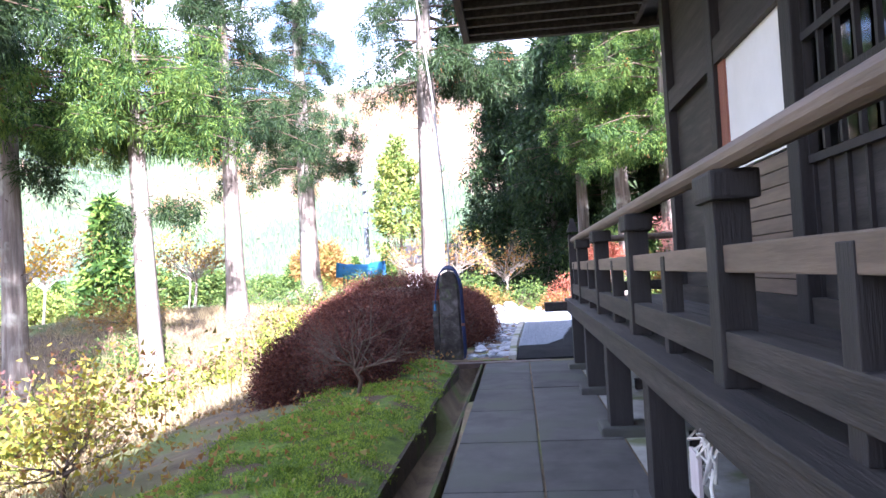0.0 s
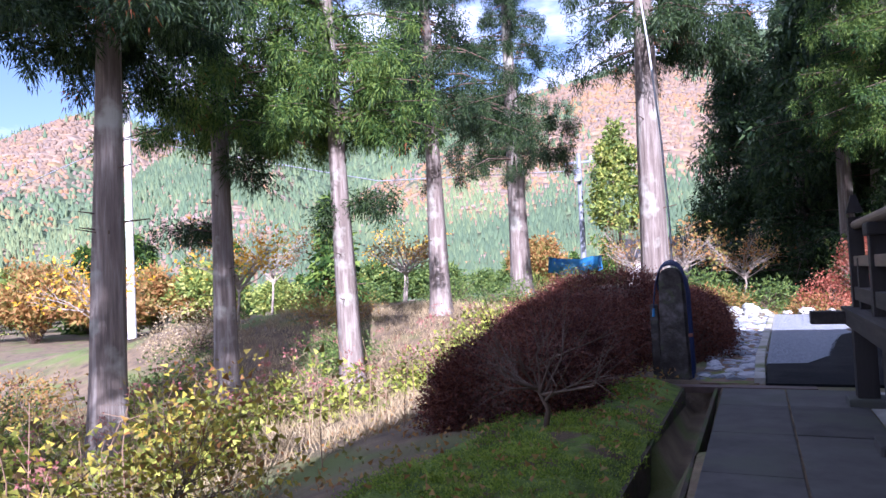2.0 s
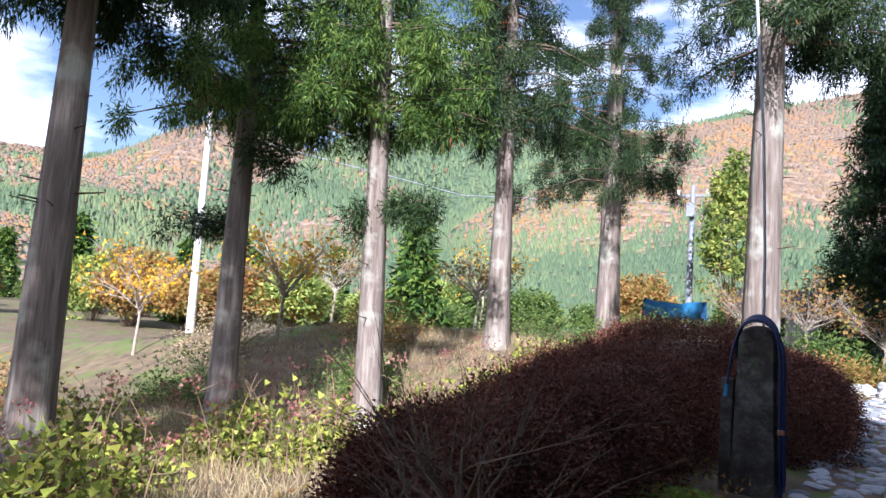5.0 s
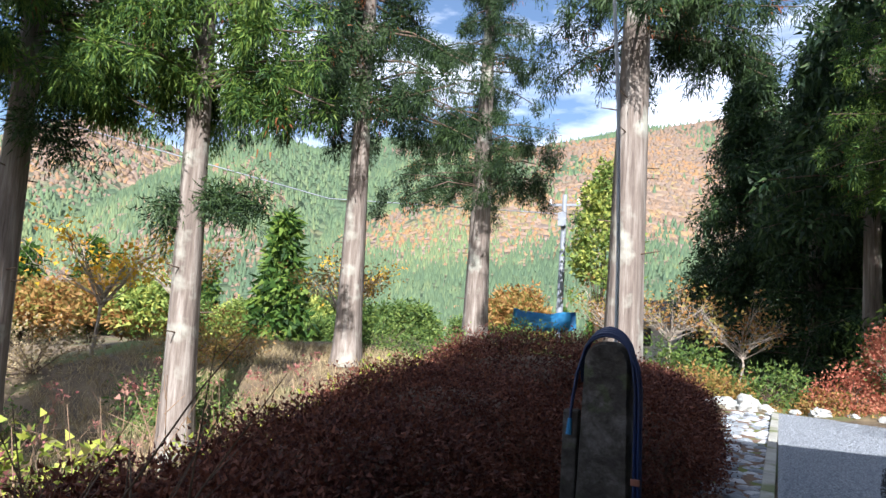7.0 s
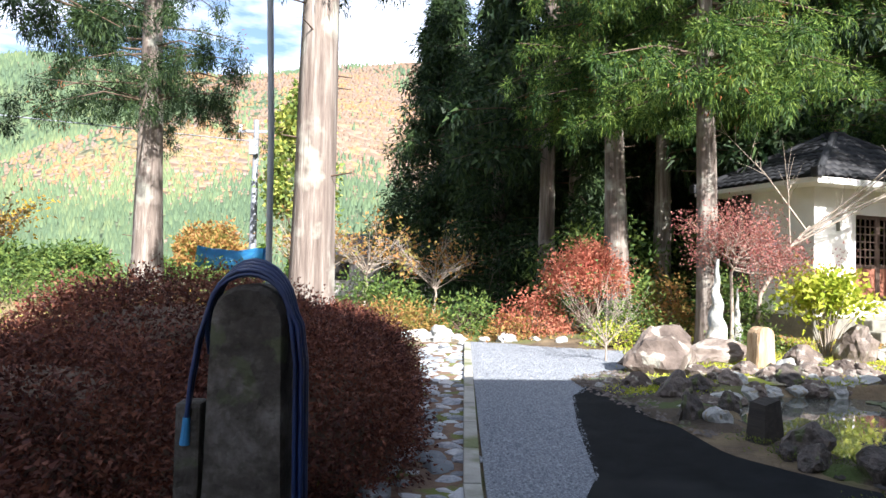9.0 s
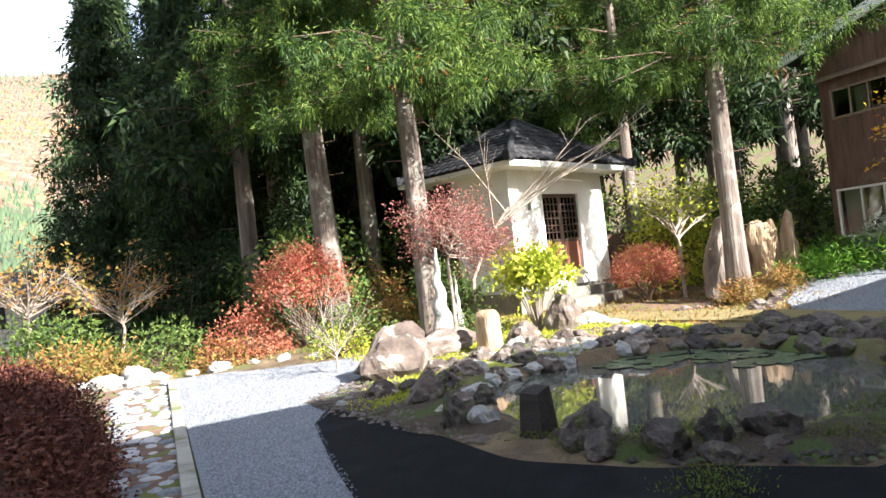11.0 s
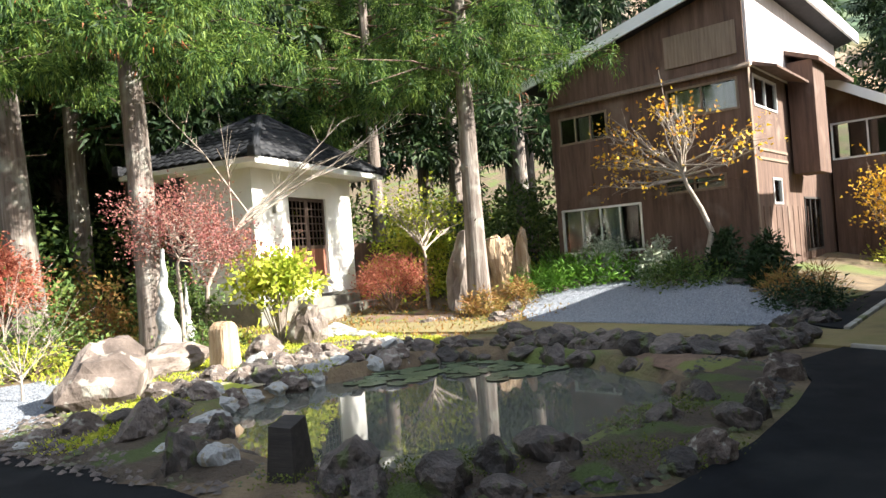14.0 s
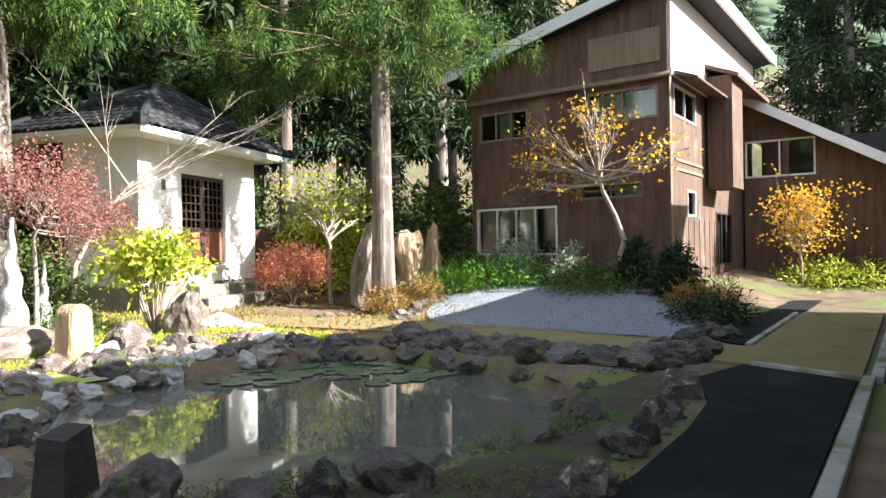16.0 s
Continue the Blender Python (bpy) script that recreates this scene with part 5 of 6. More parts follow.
def stele_fn(w, d, h, cap):
    bm = bmesh.new()
    prof = [(-w / 2 - 0.02, 0), (-w / 2, h * 0.4), (-w / 2 + 0.015, h - cap)] + [(-(w / 2 - 0.015) * math.cos(a), h - cap + cap * math.sin(a)) for a in np.linspace(0.25, math.pi - 0.25, 9)] + [(w / 2 - 0.015, h - cap), (w / 2, h * 0.4), (w / 2 + 0.03, 0)]
    layers = []
    for k, yy in enumerate((-d / 2, -d / 2 + 0.03, d / 2 - 0.03, d / 2)):
        s = 0.93 if k in (0, 3) else 1
        layers.append([bm.verts.new((x * s, yy + 0.012 * noise.noise(Vector((x * 5, z * 5, k))), z * (0.985 if s < 1 else 1))) for x, z in prof])
    for a, b in zip(layers, layers[1:]):
        for i in range(len(prof)):
            j = (i + 1) % len(prof)
            bm.faces.new((a[i], b[i], b[j], a[j]))
    bm.faces.new(layers[0])
    bm.faces.new(list(reversed(layers[-1])))
    return bm


part("slab", stele_fn(0.32, 0.2, 1.37, 0.13), M["stele"], stone)
bar = empty("stone_post", -0.395, 11.1, 0, label="short narrow stone post leaning on the marker", category="stone marker")
part("shaft", box(-0.05, -0.06, -0.1, 0.045, 0.06, 0.92, 0.015), M["stele"], bar)
hose = empty("garden_hose", -0.17, 11.1, 0, -8, "coiled dark blue garden hose hung over the standing stone", "hose")
runs = []
for i in range(9):
    o, k = 0.02 * (i % 5), i // 5
    top = 1.405 + 0.012 * (i % 5) + 0.016 * k
    far = 0.012 * (i % 3)
    wide = [(0.205 + far, -0.075 + o, 0.02 + 0.05 * (i % 3)), (0.2 + far, -0.08 + o, 0.35), (0.19 + far, -0.08 + o, 0.8), (0.185 + far, -0.08 + o, 1.08), (0.165 + far, -0.08 + o, 1.22)]
    arc = [(0.155 * math.cos(q), -0.08 + o, 1.25 + (top - 1.25) * math.sin(q)) for q in np.linspace(0.25, math.pi - 0.2, 11)]
    pts = wide + arc
    if i < 2:
        pts += [(-0.185, -0.09 + o, 1.16), (-0.205, -0.1 + o, 1.0), (-0.215 - 0.01 * i, -0.1 + o, 0.86)]
    else:
        pts += [(-0.165, -0.07 + o, 1.2), (-0.17, -0.02 + o, 1.1)]
    runs.append((pts, [0.0095] * len(pts)))
part("nozzle", tubes_bm([(-0.215, -0.1, 0.87), (-0.22, -0.1, 0.77)], 0.013, 10, 0.018), M["tarp"], hose, "light blue plastic nozzle")
part("clip", box(0.18, -0.1, 0.52, 0.235, -0.085, 0.56, 0.004), M["door"], hose, "small red plastic clip")
for run in runs:
    put_mesh("loop", tubes("loop", [run], 6), M["hose"], hose, smooth=True)
cable = put_mesh("hanging_cable", tubes("cable", [([(-0.16, 11.26, 1.3), (-0.17, 11.26, 2.0), (-0.21, 11.27, 3.0), (-0.3, 11.28, 4.2), (-0.45, 11.3, 5.6), (-0.62, 11.3, 7.2)], [0.013] * 6)], 10), M["cablegrey"], label="pale grey cable rising straight up behind the standing stone", category="cable", smooth=True)

# ---- blue covered stand and utility poles ----
st = empty("covered_stand", -5.2, 30.0, level(-5.2, 30), label="wooden stand with a sagging blue tarpaulin cover", category="stand")
for x in (-0.7, 0.7):
    for y in (-0.4, 0.4):
        part("leg", box(x - 0.04, y - 0.04, 0, x + 0.04, y + 0.04, 1.6 - level(-5.2, 30)), M["postwood"], st)
bm = bmesh.new()
zt = 2.0 - level(-5.2, 30)
gv = [[bm.verts.new((-1.0 + 2.0 * i / 8, -0.6 + 1.2 * j / 5, zt - 0.12 * math.sin(math.pi * i / 8) - (0.62 if j in (0, 5) else 0) + 0.03 * math.sin(i * 2 + j))) for j in range(6)] for i in range(9)]
for i in range(8):
    for j in range(5):
        bm.faces.new((gv[i][j], gv[i + 1][j], gv[i + 1][j + 1], gv[i][j + 1]))
bmesh.ops.solidify(bm, geom=bm.faces[:], thickness=0.02)
part("tarpaulin", bm, M["tarp"], st, smooth=True)


def pole(x, y, h, label, mat="pole"):
    ob = empty("utility_pole", x, y, level(x, y), label=label, category="utility pole", group="utility poles")
    put_mesh("shaft", tubes("shaft", [([(0, 0, -0.3), (0.0, 0, h)], [0.16, 0.1])], 12), M[mat], ob, smooth=True)
    part("crossarm", box(-0.7, -0.05, h - 0.5, 0.7, 0.05, h - 0.4), M["wire"], ob)
    for i in (-0.6, 0, 0.6):
        part("insulator", box(i - 0.04, -0.04, h - 0.4, i + 0.04, 0.04, h - 0.2), M["white"], ob)
    part("switch_box", box(-0.2, -0.15, h - 1.4, 0.15, -0.3, h - 0.8, 0.02), M["wire"], ob)
    return ob


pole(-19.7, 21.0, 9.6, "pale concrete utility pole with a crossarm and insulators")
pole(-5.9, 35.5, 6.8, "bluish grey metal pole rising behind the covered stand", "wire")
put_mesh("power_line", tubes("line", [([(-60, 40, 9), (-40, 30, 7.4), (-19.7, 21.0, 7.0), (-13, 28, 5.6), (-5.9, 35.5, 6.3)], [0.02] * 5)], 4), M["wire"], label="sagging dark power line across the valley", category="cable")


def hut(x, y, w, d, h, rz):
    ob = empty("hut", x, y, level(x, y), rz, "low distant outbuilding with a dark tiled roof and pale walls", "building", "far buildings")
    part("wall", box(-w / 2, -d / 2, -0.3, w / 2, d / 2, h), M["palesiding"], ob)
    e = 0.5
    part("roof", solid([(-w / 2 - e, -d / 2 - e, h), (w / 2 + e, -d / 2 - e, h), (w / 2 + e, d / 2 + e, h), (-w / 2 - e, d / 2 + e, h), (-w / 2 - e, -0.1, h + d * 0.3), (w / 2 + e, -0.1, h + d * 0.3), (w / 2 + e, 0.1, h + d * 0.3), (-w / 2 - e, 0.1, h + d * 0.3)]), M["tile"], ob)
    # Solid window boxes, coloured near-black as the shade of the rooms.
    for i in (-1, 0, 1):
        part("window", box(i * w / 3.2 - 0.5, -d / 2 - 0.03, 0.8, i * w / 3.2 + 0.5, -d / 2 + 0.02, 1.7), M["dark"], ob)


hut(-1.0, 45, 8, 4, 2.0, 5)

# ---- storehouse ----
def plate(bm, axis_, at, thick, pts, faces):
    """A plate of the given thickness from flat pieces (along, up) that share their corners."""
    def vert(p, d):
        return bm.verts.new((p[0], at + d, p[1]) if axis_ == "y" else (at + d, p[0], p[1]))
    v0, v1 = [vert(p, 0) for p in pts], [vert(p, thick) for p in pts]
    edges = collections.Counter(frozenset((f[i - 1], f[i])) for f in faces for i in range(len(f)))
    made = []
    for f in faces:
        made += [bm.faces.new([v0[i] for i in f]), bm.faces.new([v1[i] for i in reversed(f)])]
        for i in range(len(f)):
            p, q = f[i - 1], f[i]
            if edges[frozenset((p, q))] == 1:
                made.append(bm.faces.new((v0[p], v1[p], v1[q], v0[q])))
    for v in [v for v in bm.verts if not v.link_faces]:
        bm.verts.remove(v)
    bmesh.ops.recalc_face_normals(bm, faces=made)


def wall_boxes(bm, axis_, at, thick, a0, a1, z0, z1, holes):
    """A wall in the plane axis_ = at, from a0 to a1, with rectangular holes (b0, b1, c0, c1) through it."""
    us = sorted({a0, a1, *[u for h in holes for u in h[:2]]})
    zs = sorted({z0, z1, *[u for h in holes for u in h[2:]]})
    pts = [(u, z) for u in us for z in zs]
    n = len(zs)
    faces = []
    for i in range(len(us) - 1):
        for j in range(n - 1):
            u, z = (us[i] + us[i + 1]) / 2, (zs[j] + zs[j + 1]) / 2
            if not any(h[0] < u < h[1] and h[2] < z < h[3] for h in holes):
                faces.append((i * n + j, (i + 1) * n + j, (i + 1) * n + j + 1, i * n + j + 1))
    plate(bm, axis_, at, thick, pts, faces)


def storehouse():
    ob = empty("storehouse", 8.8, 22.5, 0.28, 18, "white plastered storehouse with dark tiled roof and red-brown door", "building")
    W, D, Z0, Z1 = 3.8, 2.3, 0.38, 3.2
    for axis_, at, a0, a1, holes in (("y", 0, 0, W, [(1.2, 2.66, 0.72, 2.58)]), ("y", D - 0.14, 0, W, []), ("x", 0, 0.14, D - 0.14, []), ("x", W - 0.14, 0.14, D - 0.14, [])):
        bm = bmesh.new()
        wall_boxes(bm, axis_, at, 0.14, a0, a1, Z0, Z1, holes)
        part("wall", bm, M["white"], ob)
    part("plinth", box(-0.05, -0.05, -0.4, W + 0.05, D + 0.05, Z0, 0.02), M["base"], ob, "grey mossy stone plinth")
    # Floor near-black, the inside shade put into its colour.
    part("floor", box(0.14, 0.14, Z0, W - 0.14, D - 0.14, Z0 + 0.04), M["dark"], ob)
    part("timber_panel", box(-0.03, 1.72, Z0, -0.001, D, Z1 - 0.05), M["oldwood"], ob, "dark boarded back part of the wall")
    part("step", box(1.0, -0.75, -0.3, 3.5, -0.06, 0.1, 0.03), M["base"], ob, "mossy stone step")
    part("step", box(1.2, -0.4, 0.08, 3.3, -0.055, 0.32, 0.03), M["base"], ob, "mossy stone step")
    part("sill", box(1.3, -0.09, 0.64, 2.8, 0.1, 0.715, 0.01), M["white"], ob)
    dr = empty("door")
    dr.parent = ob
    tagged(dr, "red-brown double door with a glazed lattice above")
    for x0, x1 in ((1.2, 1.93), (1.93, 2.66)):
        bm = bmesh.new()
        for a, b, c, d in ((x0, x0 + 0.07, 0.72, 2.58), (x1 - 0.07, x1, 0.72, 2.58), (x0 + 0.07, x1 - 0.07, 2.5, 2.58), (x0 + 0.07, x1 - 0.07, 1.42, 1.5), (x0 + 0.07, x1 - 0.07, 0.72, 0.8)):
            add_box(bm, a + 0.003, 0.05, c, b - 0.003, 0.09, d)
        part("door_frame", bm, M["lattice"], dr)
        part("lower_panel", box(x0 + 0.07, 0.06, 0.8, x1 - 0.07, 0.08, 1.42), M["door"], dr)
        bm = bmesh.new()
        for i in range(1, 4):
            x = x0 + 0.07 + (x1 - x0 - 0.14) * i / 4
            add_box(bm, x - 0.012, 0.055, 1.5, x + 0.012, 0.075, 2.5)
        for i in range(1, 6):
            z = 1.5 + i / 6
            add_box(bm, x0 + 0.07, 0.052, z - 0.012, x1 - 0.07, 0.072, z + 0.012)
        part("lattice", bm, M["lattice"], dr)
        part("glass", box(x0 + 0.07, 0.08, 1.5, x1 - 0.07, 0.085, 2.5), M["glass"], dr)
    # Added dark sheet behind the glass, painting the unlit inside.
    part("shade_sheet", box(1.45, 0.3, 1.4, 2.6, 0.31, 2.4), M["dark"], ob)
    part("vent", box(0.62, -0.02, 2.2, 0.72, -0.002, 2.4, 0.005), M["base"], ob)
    part("corner_post", tubes_bm([(W + 0.35, 0.6, 0), (W + 0.35, 0.6, 3.2)], 0.1), M["bark"], ob, "round timber post supporting the eave")
    # roof
    e, zr, hr = 0.62, Z1 + 0.02, 1.25
    cx, cy = W / 2, D / 2
    lo = [(-e, -e), (W + e, -e), (W + e, D + e), (-e, D + e)]
    part("soffit", prism(lo, zr - 0.1, zr, 0), M["white"], ob)
    bm = bmesh.new()
    v = [bm.verts.new((x, y, zr + 0.004)) for x, y in lo]
    t = [bm.verts.new((cx + sx * 0.15, cy + sy * 0.15, zr + hr)) for sx, sy in ((-1, -1), (1, -1), (1, 1), (-1, 1))]
    for i in range(4):
        bm.faces.new((v[i], v[(i + 1) % 4], t[(i + 1) % 4], t[i]))
    bm.faces.new(t)
    part("roof_bed", bm, M["tile"], ob)
    finial = part("finial", box(cx - 0.2, cy - 0.2, zr + hr - 0.05, cx + 0.2, cy + 0.2, zr + hr + 0.16, 0.05), M["tile"], ob)
    # tiles: one curved pan for all, laid in rows
    def tile_me(w, l):
        V, F = [], []
        for j in range(2):
            for i in range(6):
                a = -1 + 2 * i / 5
                V.append((a * w / 2, j * l, 0.028 * math.cos(a * 2.2) + (0.022 if j == 0 else 0.0)))
        for i in range(5):
            F.append((i, i + 1, 7 + i, 6 + i))
        V += [(x, y - 0.001, z - 0.03) for x, y, z in V[:6]]
        for i in range(5):
            F.append((12 + i, 13 + i, i + 1, i))
        me = mesh_np("roof_tile", V, F)
        me.materials.append(M["tile"])
        return me
    tme = tile_me(0.25, 0.3)
    for side in range(4):
        half, run = (W / 2 + e, cy + e) if side % 2 == 0 else (D / 2 + e, cx + e)
        L = math.hypot(run - 0.15, hr)
        slope = math.atan2(hr, run - 0.15)
        base = Matrix.Translation((cx, cy, 0)) @ Matrix.Rotation(side * math.pi / 2, 4, "Z")
        for r_ in range(int(L / 0.25)):
            s = r_ * 0.25
            hw = (half - 0.15) * (1 - s / L) + 0.15
            for k in range(-12, 13):
                if abs(k * 0.24) + 0.1 > hw:
                    continue
                if side not in (0, 3) and r_ % 2:
                    continue
                o = new("roof_tile", tme)
                o.parent = ob
                o.matrix_basis = base @ pose(k * 0.24, -run + s * math.cos(slope) - 0.03, zr + 0.03 + s * math.sin(slope), math.degrees(slope))
    for side in range(4):
        sx, sy = ((-1, -1), (1, -1), (1, 1), (-1, 1))[side]
        a = (cx + sx * (W / 2 + e), cy + sy * (D / 2 + e), zr + 0.06)
        b = (cx + sx * 0.1, cy + sy * 0.1, zr + hr + 0.08)
        part("ridge", tubes_bm([a, b], 0.085), M["tile"], ob)
        part("corner_ornament", box(a[0] - 0.1, a[1] - 0.1, a[2] - 0.08, a[0] + 0.1, a[1] + 0.1, a[2] + 0.14, 0.04), M["tile"], ob)
    part("eave_board", box(-e - 0.02, -e - 0.02, zr - 0.13, W + e + 0.02, -e + 0.03, zr - 0.02), M["white"], ob)


storehouse()


# ---- brown house ----
def window(parent, axis_, at, a0, a1, z0, z1, panes=2, curtain=None, frame_mat="brass", depth=0.06):
    w = empty("window")
    w.parent = parent

    def bx(p, q, r, s, d0, d1):
        return box(p, at + d0, r, q, at + d1, s) if axis_ == "y" else box(at + d0, p, r, at + d1, q, s)
    f = 0.05
    for p, q, r, s in ((a0, a0 + f, z0, z1), (a1 - f, a1, z0, z1), (a0 + f, a1 - f, z1 - f, z1), (a0 + f, a1 - f, z0, z0 + f)):
        part("window_frame", bx(p, q, r, s, -0.02, depth), M[frame_mat], w)
    n = panes
    for i in range(n):
        p, q = a0 + f + (a1 - a0 - 2 * f) * i / n, a0 + f + (a1 - a0 - 2 * f) * (i + 1) / n
        if i:
            part("mullion", bx(p - 0.02, p + 0.02, z0 + f, z1 - f, -0.01, depth - 0.01), M[frame_mat], w)
        part("pane", bx(p + 0.02, q - 0.02, z0 + f, z1 - f, 0.02, 0.026), M["glass"], w)
        if curtain and curtain[i % len(curtain)]:
            part("curtain", bx(p + 0.02, q - 0.02, z0 + f, z1 - f, 0.16, 0.18), M["curtain"], w)
    return w


def house():
    ob = empty("brown_house", label="tall brown boarded house with white-edged roof and raised wing", category="building")
    X0, X1, Y0, Y1, ZB, T = 16.2, 24.5, 15.1, 20.0, 0.35, 0.14
    holesA = [(17.68, 19.86, 1.08, 2.22), (15.68, 17.09, 2.31, 2.65), (15.3, 16.9, 3.97, 4.66), (18.4, 19.75, 3.85, 4.55)]
    bm = bmesh.new()
    wall_boxes(bm, "x", X0, T, Y0, Y1, ZB, 4.85, holesA)
    part("wall_west", bm, M["siding"], ob)

    def top(y):
        return 6.72 - (y - 15.1) * 0.248
    part("gable_west", solid([(X0 - 0.05, Y0, 4.85), (X0 + T, Y0, 4.85), (X0 + T, Y1, 4.85), (X0 - 0.05, Y1, 4.85), (X0 - 0.05, Y0, top(Y0)), (X0 + T, Y0, top(Y0)), (X0 + T, Y1, top(Y1)), (X0 - 0.05, Y1, top(Y1))]), M["siding"], ob)
    part("weathered_panel", box(X0 - 0.09, 15.25, 5.13, X0 - 0.052, 16.83, 5.85), M["siding2"], ob, "faded grey-brown boarded panel")
    bm = bmesh.new()
    holesB = [(16.5, 18.2, 4.02, 4.72), (17.42, 18.1, 1.9, 2.5), (19.95, 21.6, 0.72, 2.1)]
    wall_boxes(bm, "y", Y0 - 0.001, T, X0 + T, X1, ZB, 4.85, holesB)
    part("wall_south", bm, M["siding"], ob)
    # Brown boards in full sun: their glare is painted as pale siding.
    part("upper_wall_south", box(X0 + 0.001, Y0 - 0.06, 4.853, X1, Y0 - 0.002, 6.7), M["palesiding"], ob, "upper boarding coloured pale for strong sunlight")
    part("corner_board", box(X0 - 0.02, Y0 - 0.03, ZB, X0 + 0.1, Y0 - 0.004, 4.85), M["siding2"], ob)
    part("wall_north", box(X0 + T, Y1 - T, ZB, X1, Y1, top(Y1) - 0.02), M["siding"], ob)
    part("wall_east", box(X1 - T, Y0 + T, ZB, X1, Y1 - T, 5.4), M["siding"], ob)
    # Floors and inner wall coloured near-black for the shade of unlit rooms.
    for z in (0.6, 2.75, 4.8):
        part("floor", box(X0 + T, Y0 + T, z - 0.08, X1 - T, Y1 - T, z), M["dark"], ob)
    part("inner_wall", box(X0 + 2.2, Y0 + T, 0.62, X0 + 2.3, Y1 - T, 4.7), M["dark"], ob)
    # siding battens
    g = random.Random(2)
    for i in range(11):
        y = Y0 + 0.2 + i * 0.45
        if y < Y1 - 0.05:
            for z0, z1 in ((0.4, 1.05), (2.68, 3.8)):
                part("batten", box(X0 - 0.014, y, z0, X0 - 0.002, y + 0.025, z1), M["siding"], ob)
            part("batten", box(X0 - 0.064, y, 4.87, X0 - 0.053, y + 0.025, 5.1), M["siding"], ob)
    for i in range(9):
        x = X0 + 0.4 + i * 0.45
        part("batten", box(x, Y0 - 0.014, 0.4, x + 0.025, Y0 - 0.003, 1.85), M["siding"], ob)
    for z in (2.9, 3.1):
        part("band", box(X0 + 0.35, Y0 - 0.03, z - 0.03, 18.7, Y0 - 0.003, z + 0.03), M["siding2"], ob)
        part("band", box(X0 - 0.02, Y0 + 0.05, z - 0.62, X0 - 0.003, Y1, z - 0.59), M["siding"], ob)
    part("hood", solid([(X0 - 0.16, Y0 - 0.1, 4.78), (X0 - 0.052, Y0 - 0.1, 4.78), (X0 - 0.052, Y1, 4.78), (X0 - 0.16, Y1, 4.78), (X0 - 0.16, Y0 - 0.1, 4.82), (X0 - 0.052, Y0 - 0.1, 4.9), (X0 - 0.052, Y1, 4.9), (X0 - 0.16, Y1, 4.82)]), M["siding2"], ob)
    part("hood", solid([(X0 + 0.2, Y0 - 0.55, 4.72), (18.95, Y0 - 0.55, 4.72), (18.95, Y0 - 0.062, 4.86), (X0 + 0.2, Y0 - 0.062, 4.86), (X0 + 0.2, Y0 - 0.55, 4.77), (18.95, Y0 - 0.55, 4.77), (18.95, Y0 - 0.062, 4.95), (X0 + 0.2, Y0 - 0.062, 4.95)]), M["siding"], ob, "small brown hood over the window")
    window(ob, "x", X0, 17.68, 19.86, 1.08, 2.22, 4, (0, 1, 0, 1))
    window(ob, "x", X0, 15.68, 17.09, 2.31, 2.65, 2, (1, 0), "siding2")
    window(ob, "x", X0, 15.3, 16.9, 3.97, 4.66, 2, (1, 1), "siding2")
    window(ob, "x", X0, 18.4, 19.75, 3.85, 4.55, 3, (0, 1, 0), "siding2")
    window(ob, "y", Y0, 16.5, 18.2, 4.02, 4.72, 2, (1, 1))
    window(ob, "y", Y0, 17.42, 18.1, 1.9, 2.5, 1, (1,))
    window(ob, "y", Y0, 19.95, 21.6, 0.72, 2.1, 3, (0, 0, 1), "oldwood")
    # main roof
    def slab(x0, x1, ya, yb, za, zb, th):
        return solid([(x0, ya, za), (x1, ya, za), (x1, yb, zb), (x0, yb, zb), (x0, ya, za + th), (x1, ya, za + th), (x1, yb, zb + th), (x0, yb, zb + th)])
    ya, yb = Y0 - 0.55, Y1 + 0.6
    part("roof", slab(X0 - 0.45, X1 + 0.6, ya, yb, top(ya) + 0.02, top(yb) + 0.02, 0.14), M["tile"], ob)
    part("fascia", slab(X0 - 0.52, X0 - 0.455, ya - 0.05, yb, top(ya) - 0.05, top(yb) - 0.05, 0.26), M["fascia"], ob, "white painted rake board")
    part("fascia", box(X0 - 0.452, ya - 0.07, top(ya) - 0.12, X1 + 0.6, ya - 0.003, top(ya) + 0.2), M["fascia"], ob, "white painted eave board")
    # bay
    bm = bmesh.new()
    add_box(bm, 19.0, 14.46, 2.62, 20.1, Y0 - 0.065, 5.3, 0.01)
    part("bay", bm, M["siding"], ob, "projecting brown boarded bay")
    part("bay_roof", solid([(18.9, 14.3, 5.2), (22.8, 14.3, 5.2), (22.8, Y0 - 0.065, 5.36), (18.9, Y0 - 0.065, 5.5), (18.9, 14.3, 5.3), (22.8, 14.3, 5.3), (22.8, Y0 - 0.065, 5.46), (18.9, Y0 - 0.065, 5.6)]), M["siding"], ob)
    # wing
    WX = 23.0
    bm = bmesh.new()

    def wt(y):
        return 5.3 - (15.0 - y) * 0.585
    wy0, wy1 = 8.2, 15.03
    pts = [(wy0, 0.42), (13.2, 0.42), (wy1, 0.42), (13.2, 3.15), (wy1, 3.15), (13.2, 4.2), (wy1, 4.2), (13.2, wt(13.2)), (wy1, wt(wy1)), (wy0, wt(wy0))]
    plate(bm, "x", WX, 0.14, pts, [(0, 1, 3, 5, 7, 9), (1, 2, 4, 3), (5, 6, 8, 7)])
    part("wing_wall", bm, M["siding"], ob)
    window(ob, "x", WX, 13.2, 15.0, 3.15, 4.2, 2, None, "fascia")
    part("wing_south_wall", box(WX + 0.14, wy0, 0.42, WX + 6, wy0 + 0.14, 1.35), M["siding"], ob)
    part("wing_floor", box(WX, wy0, 0.3, WX + 6, wy1, 0.415), M["oldwood"], ob)
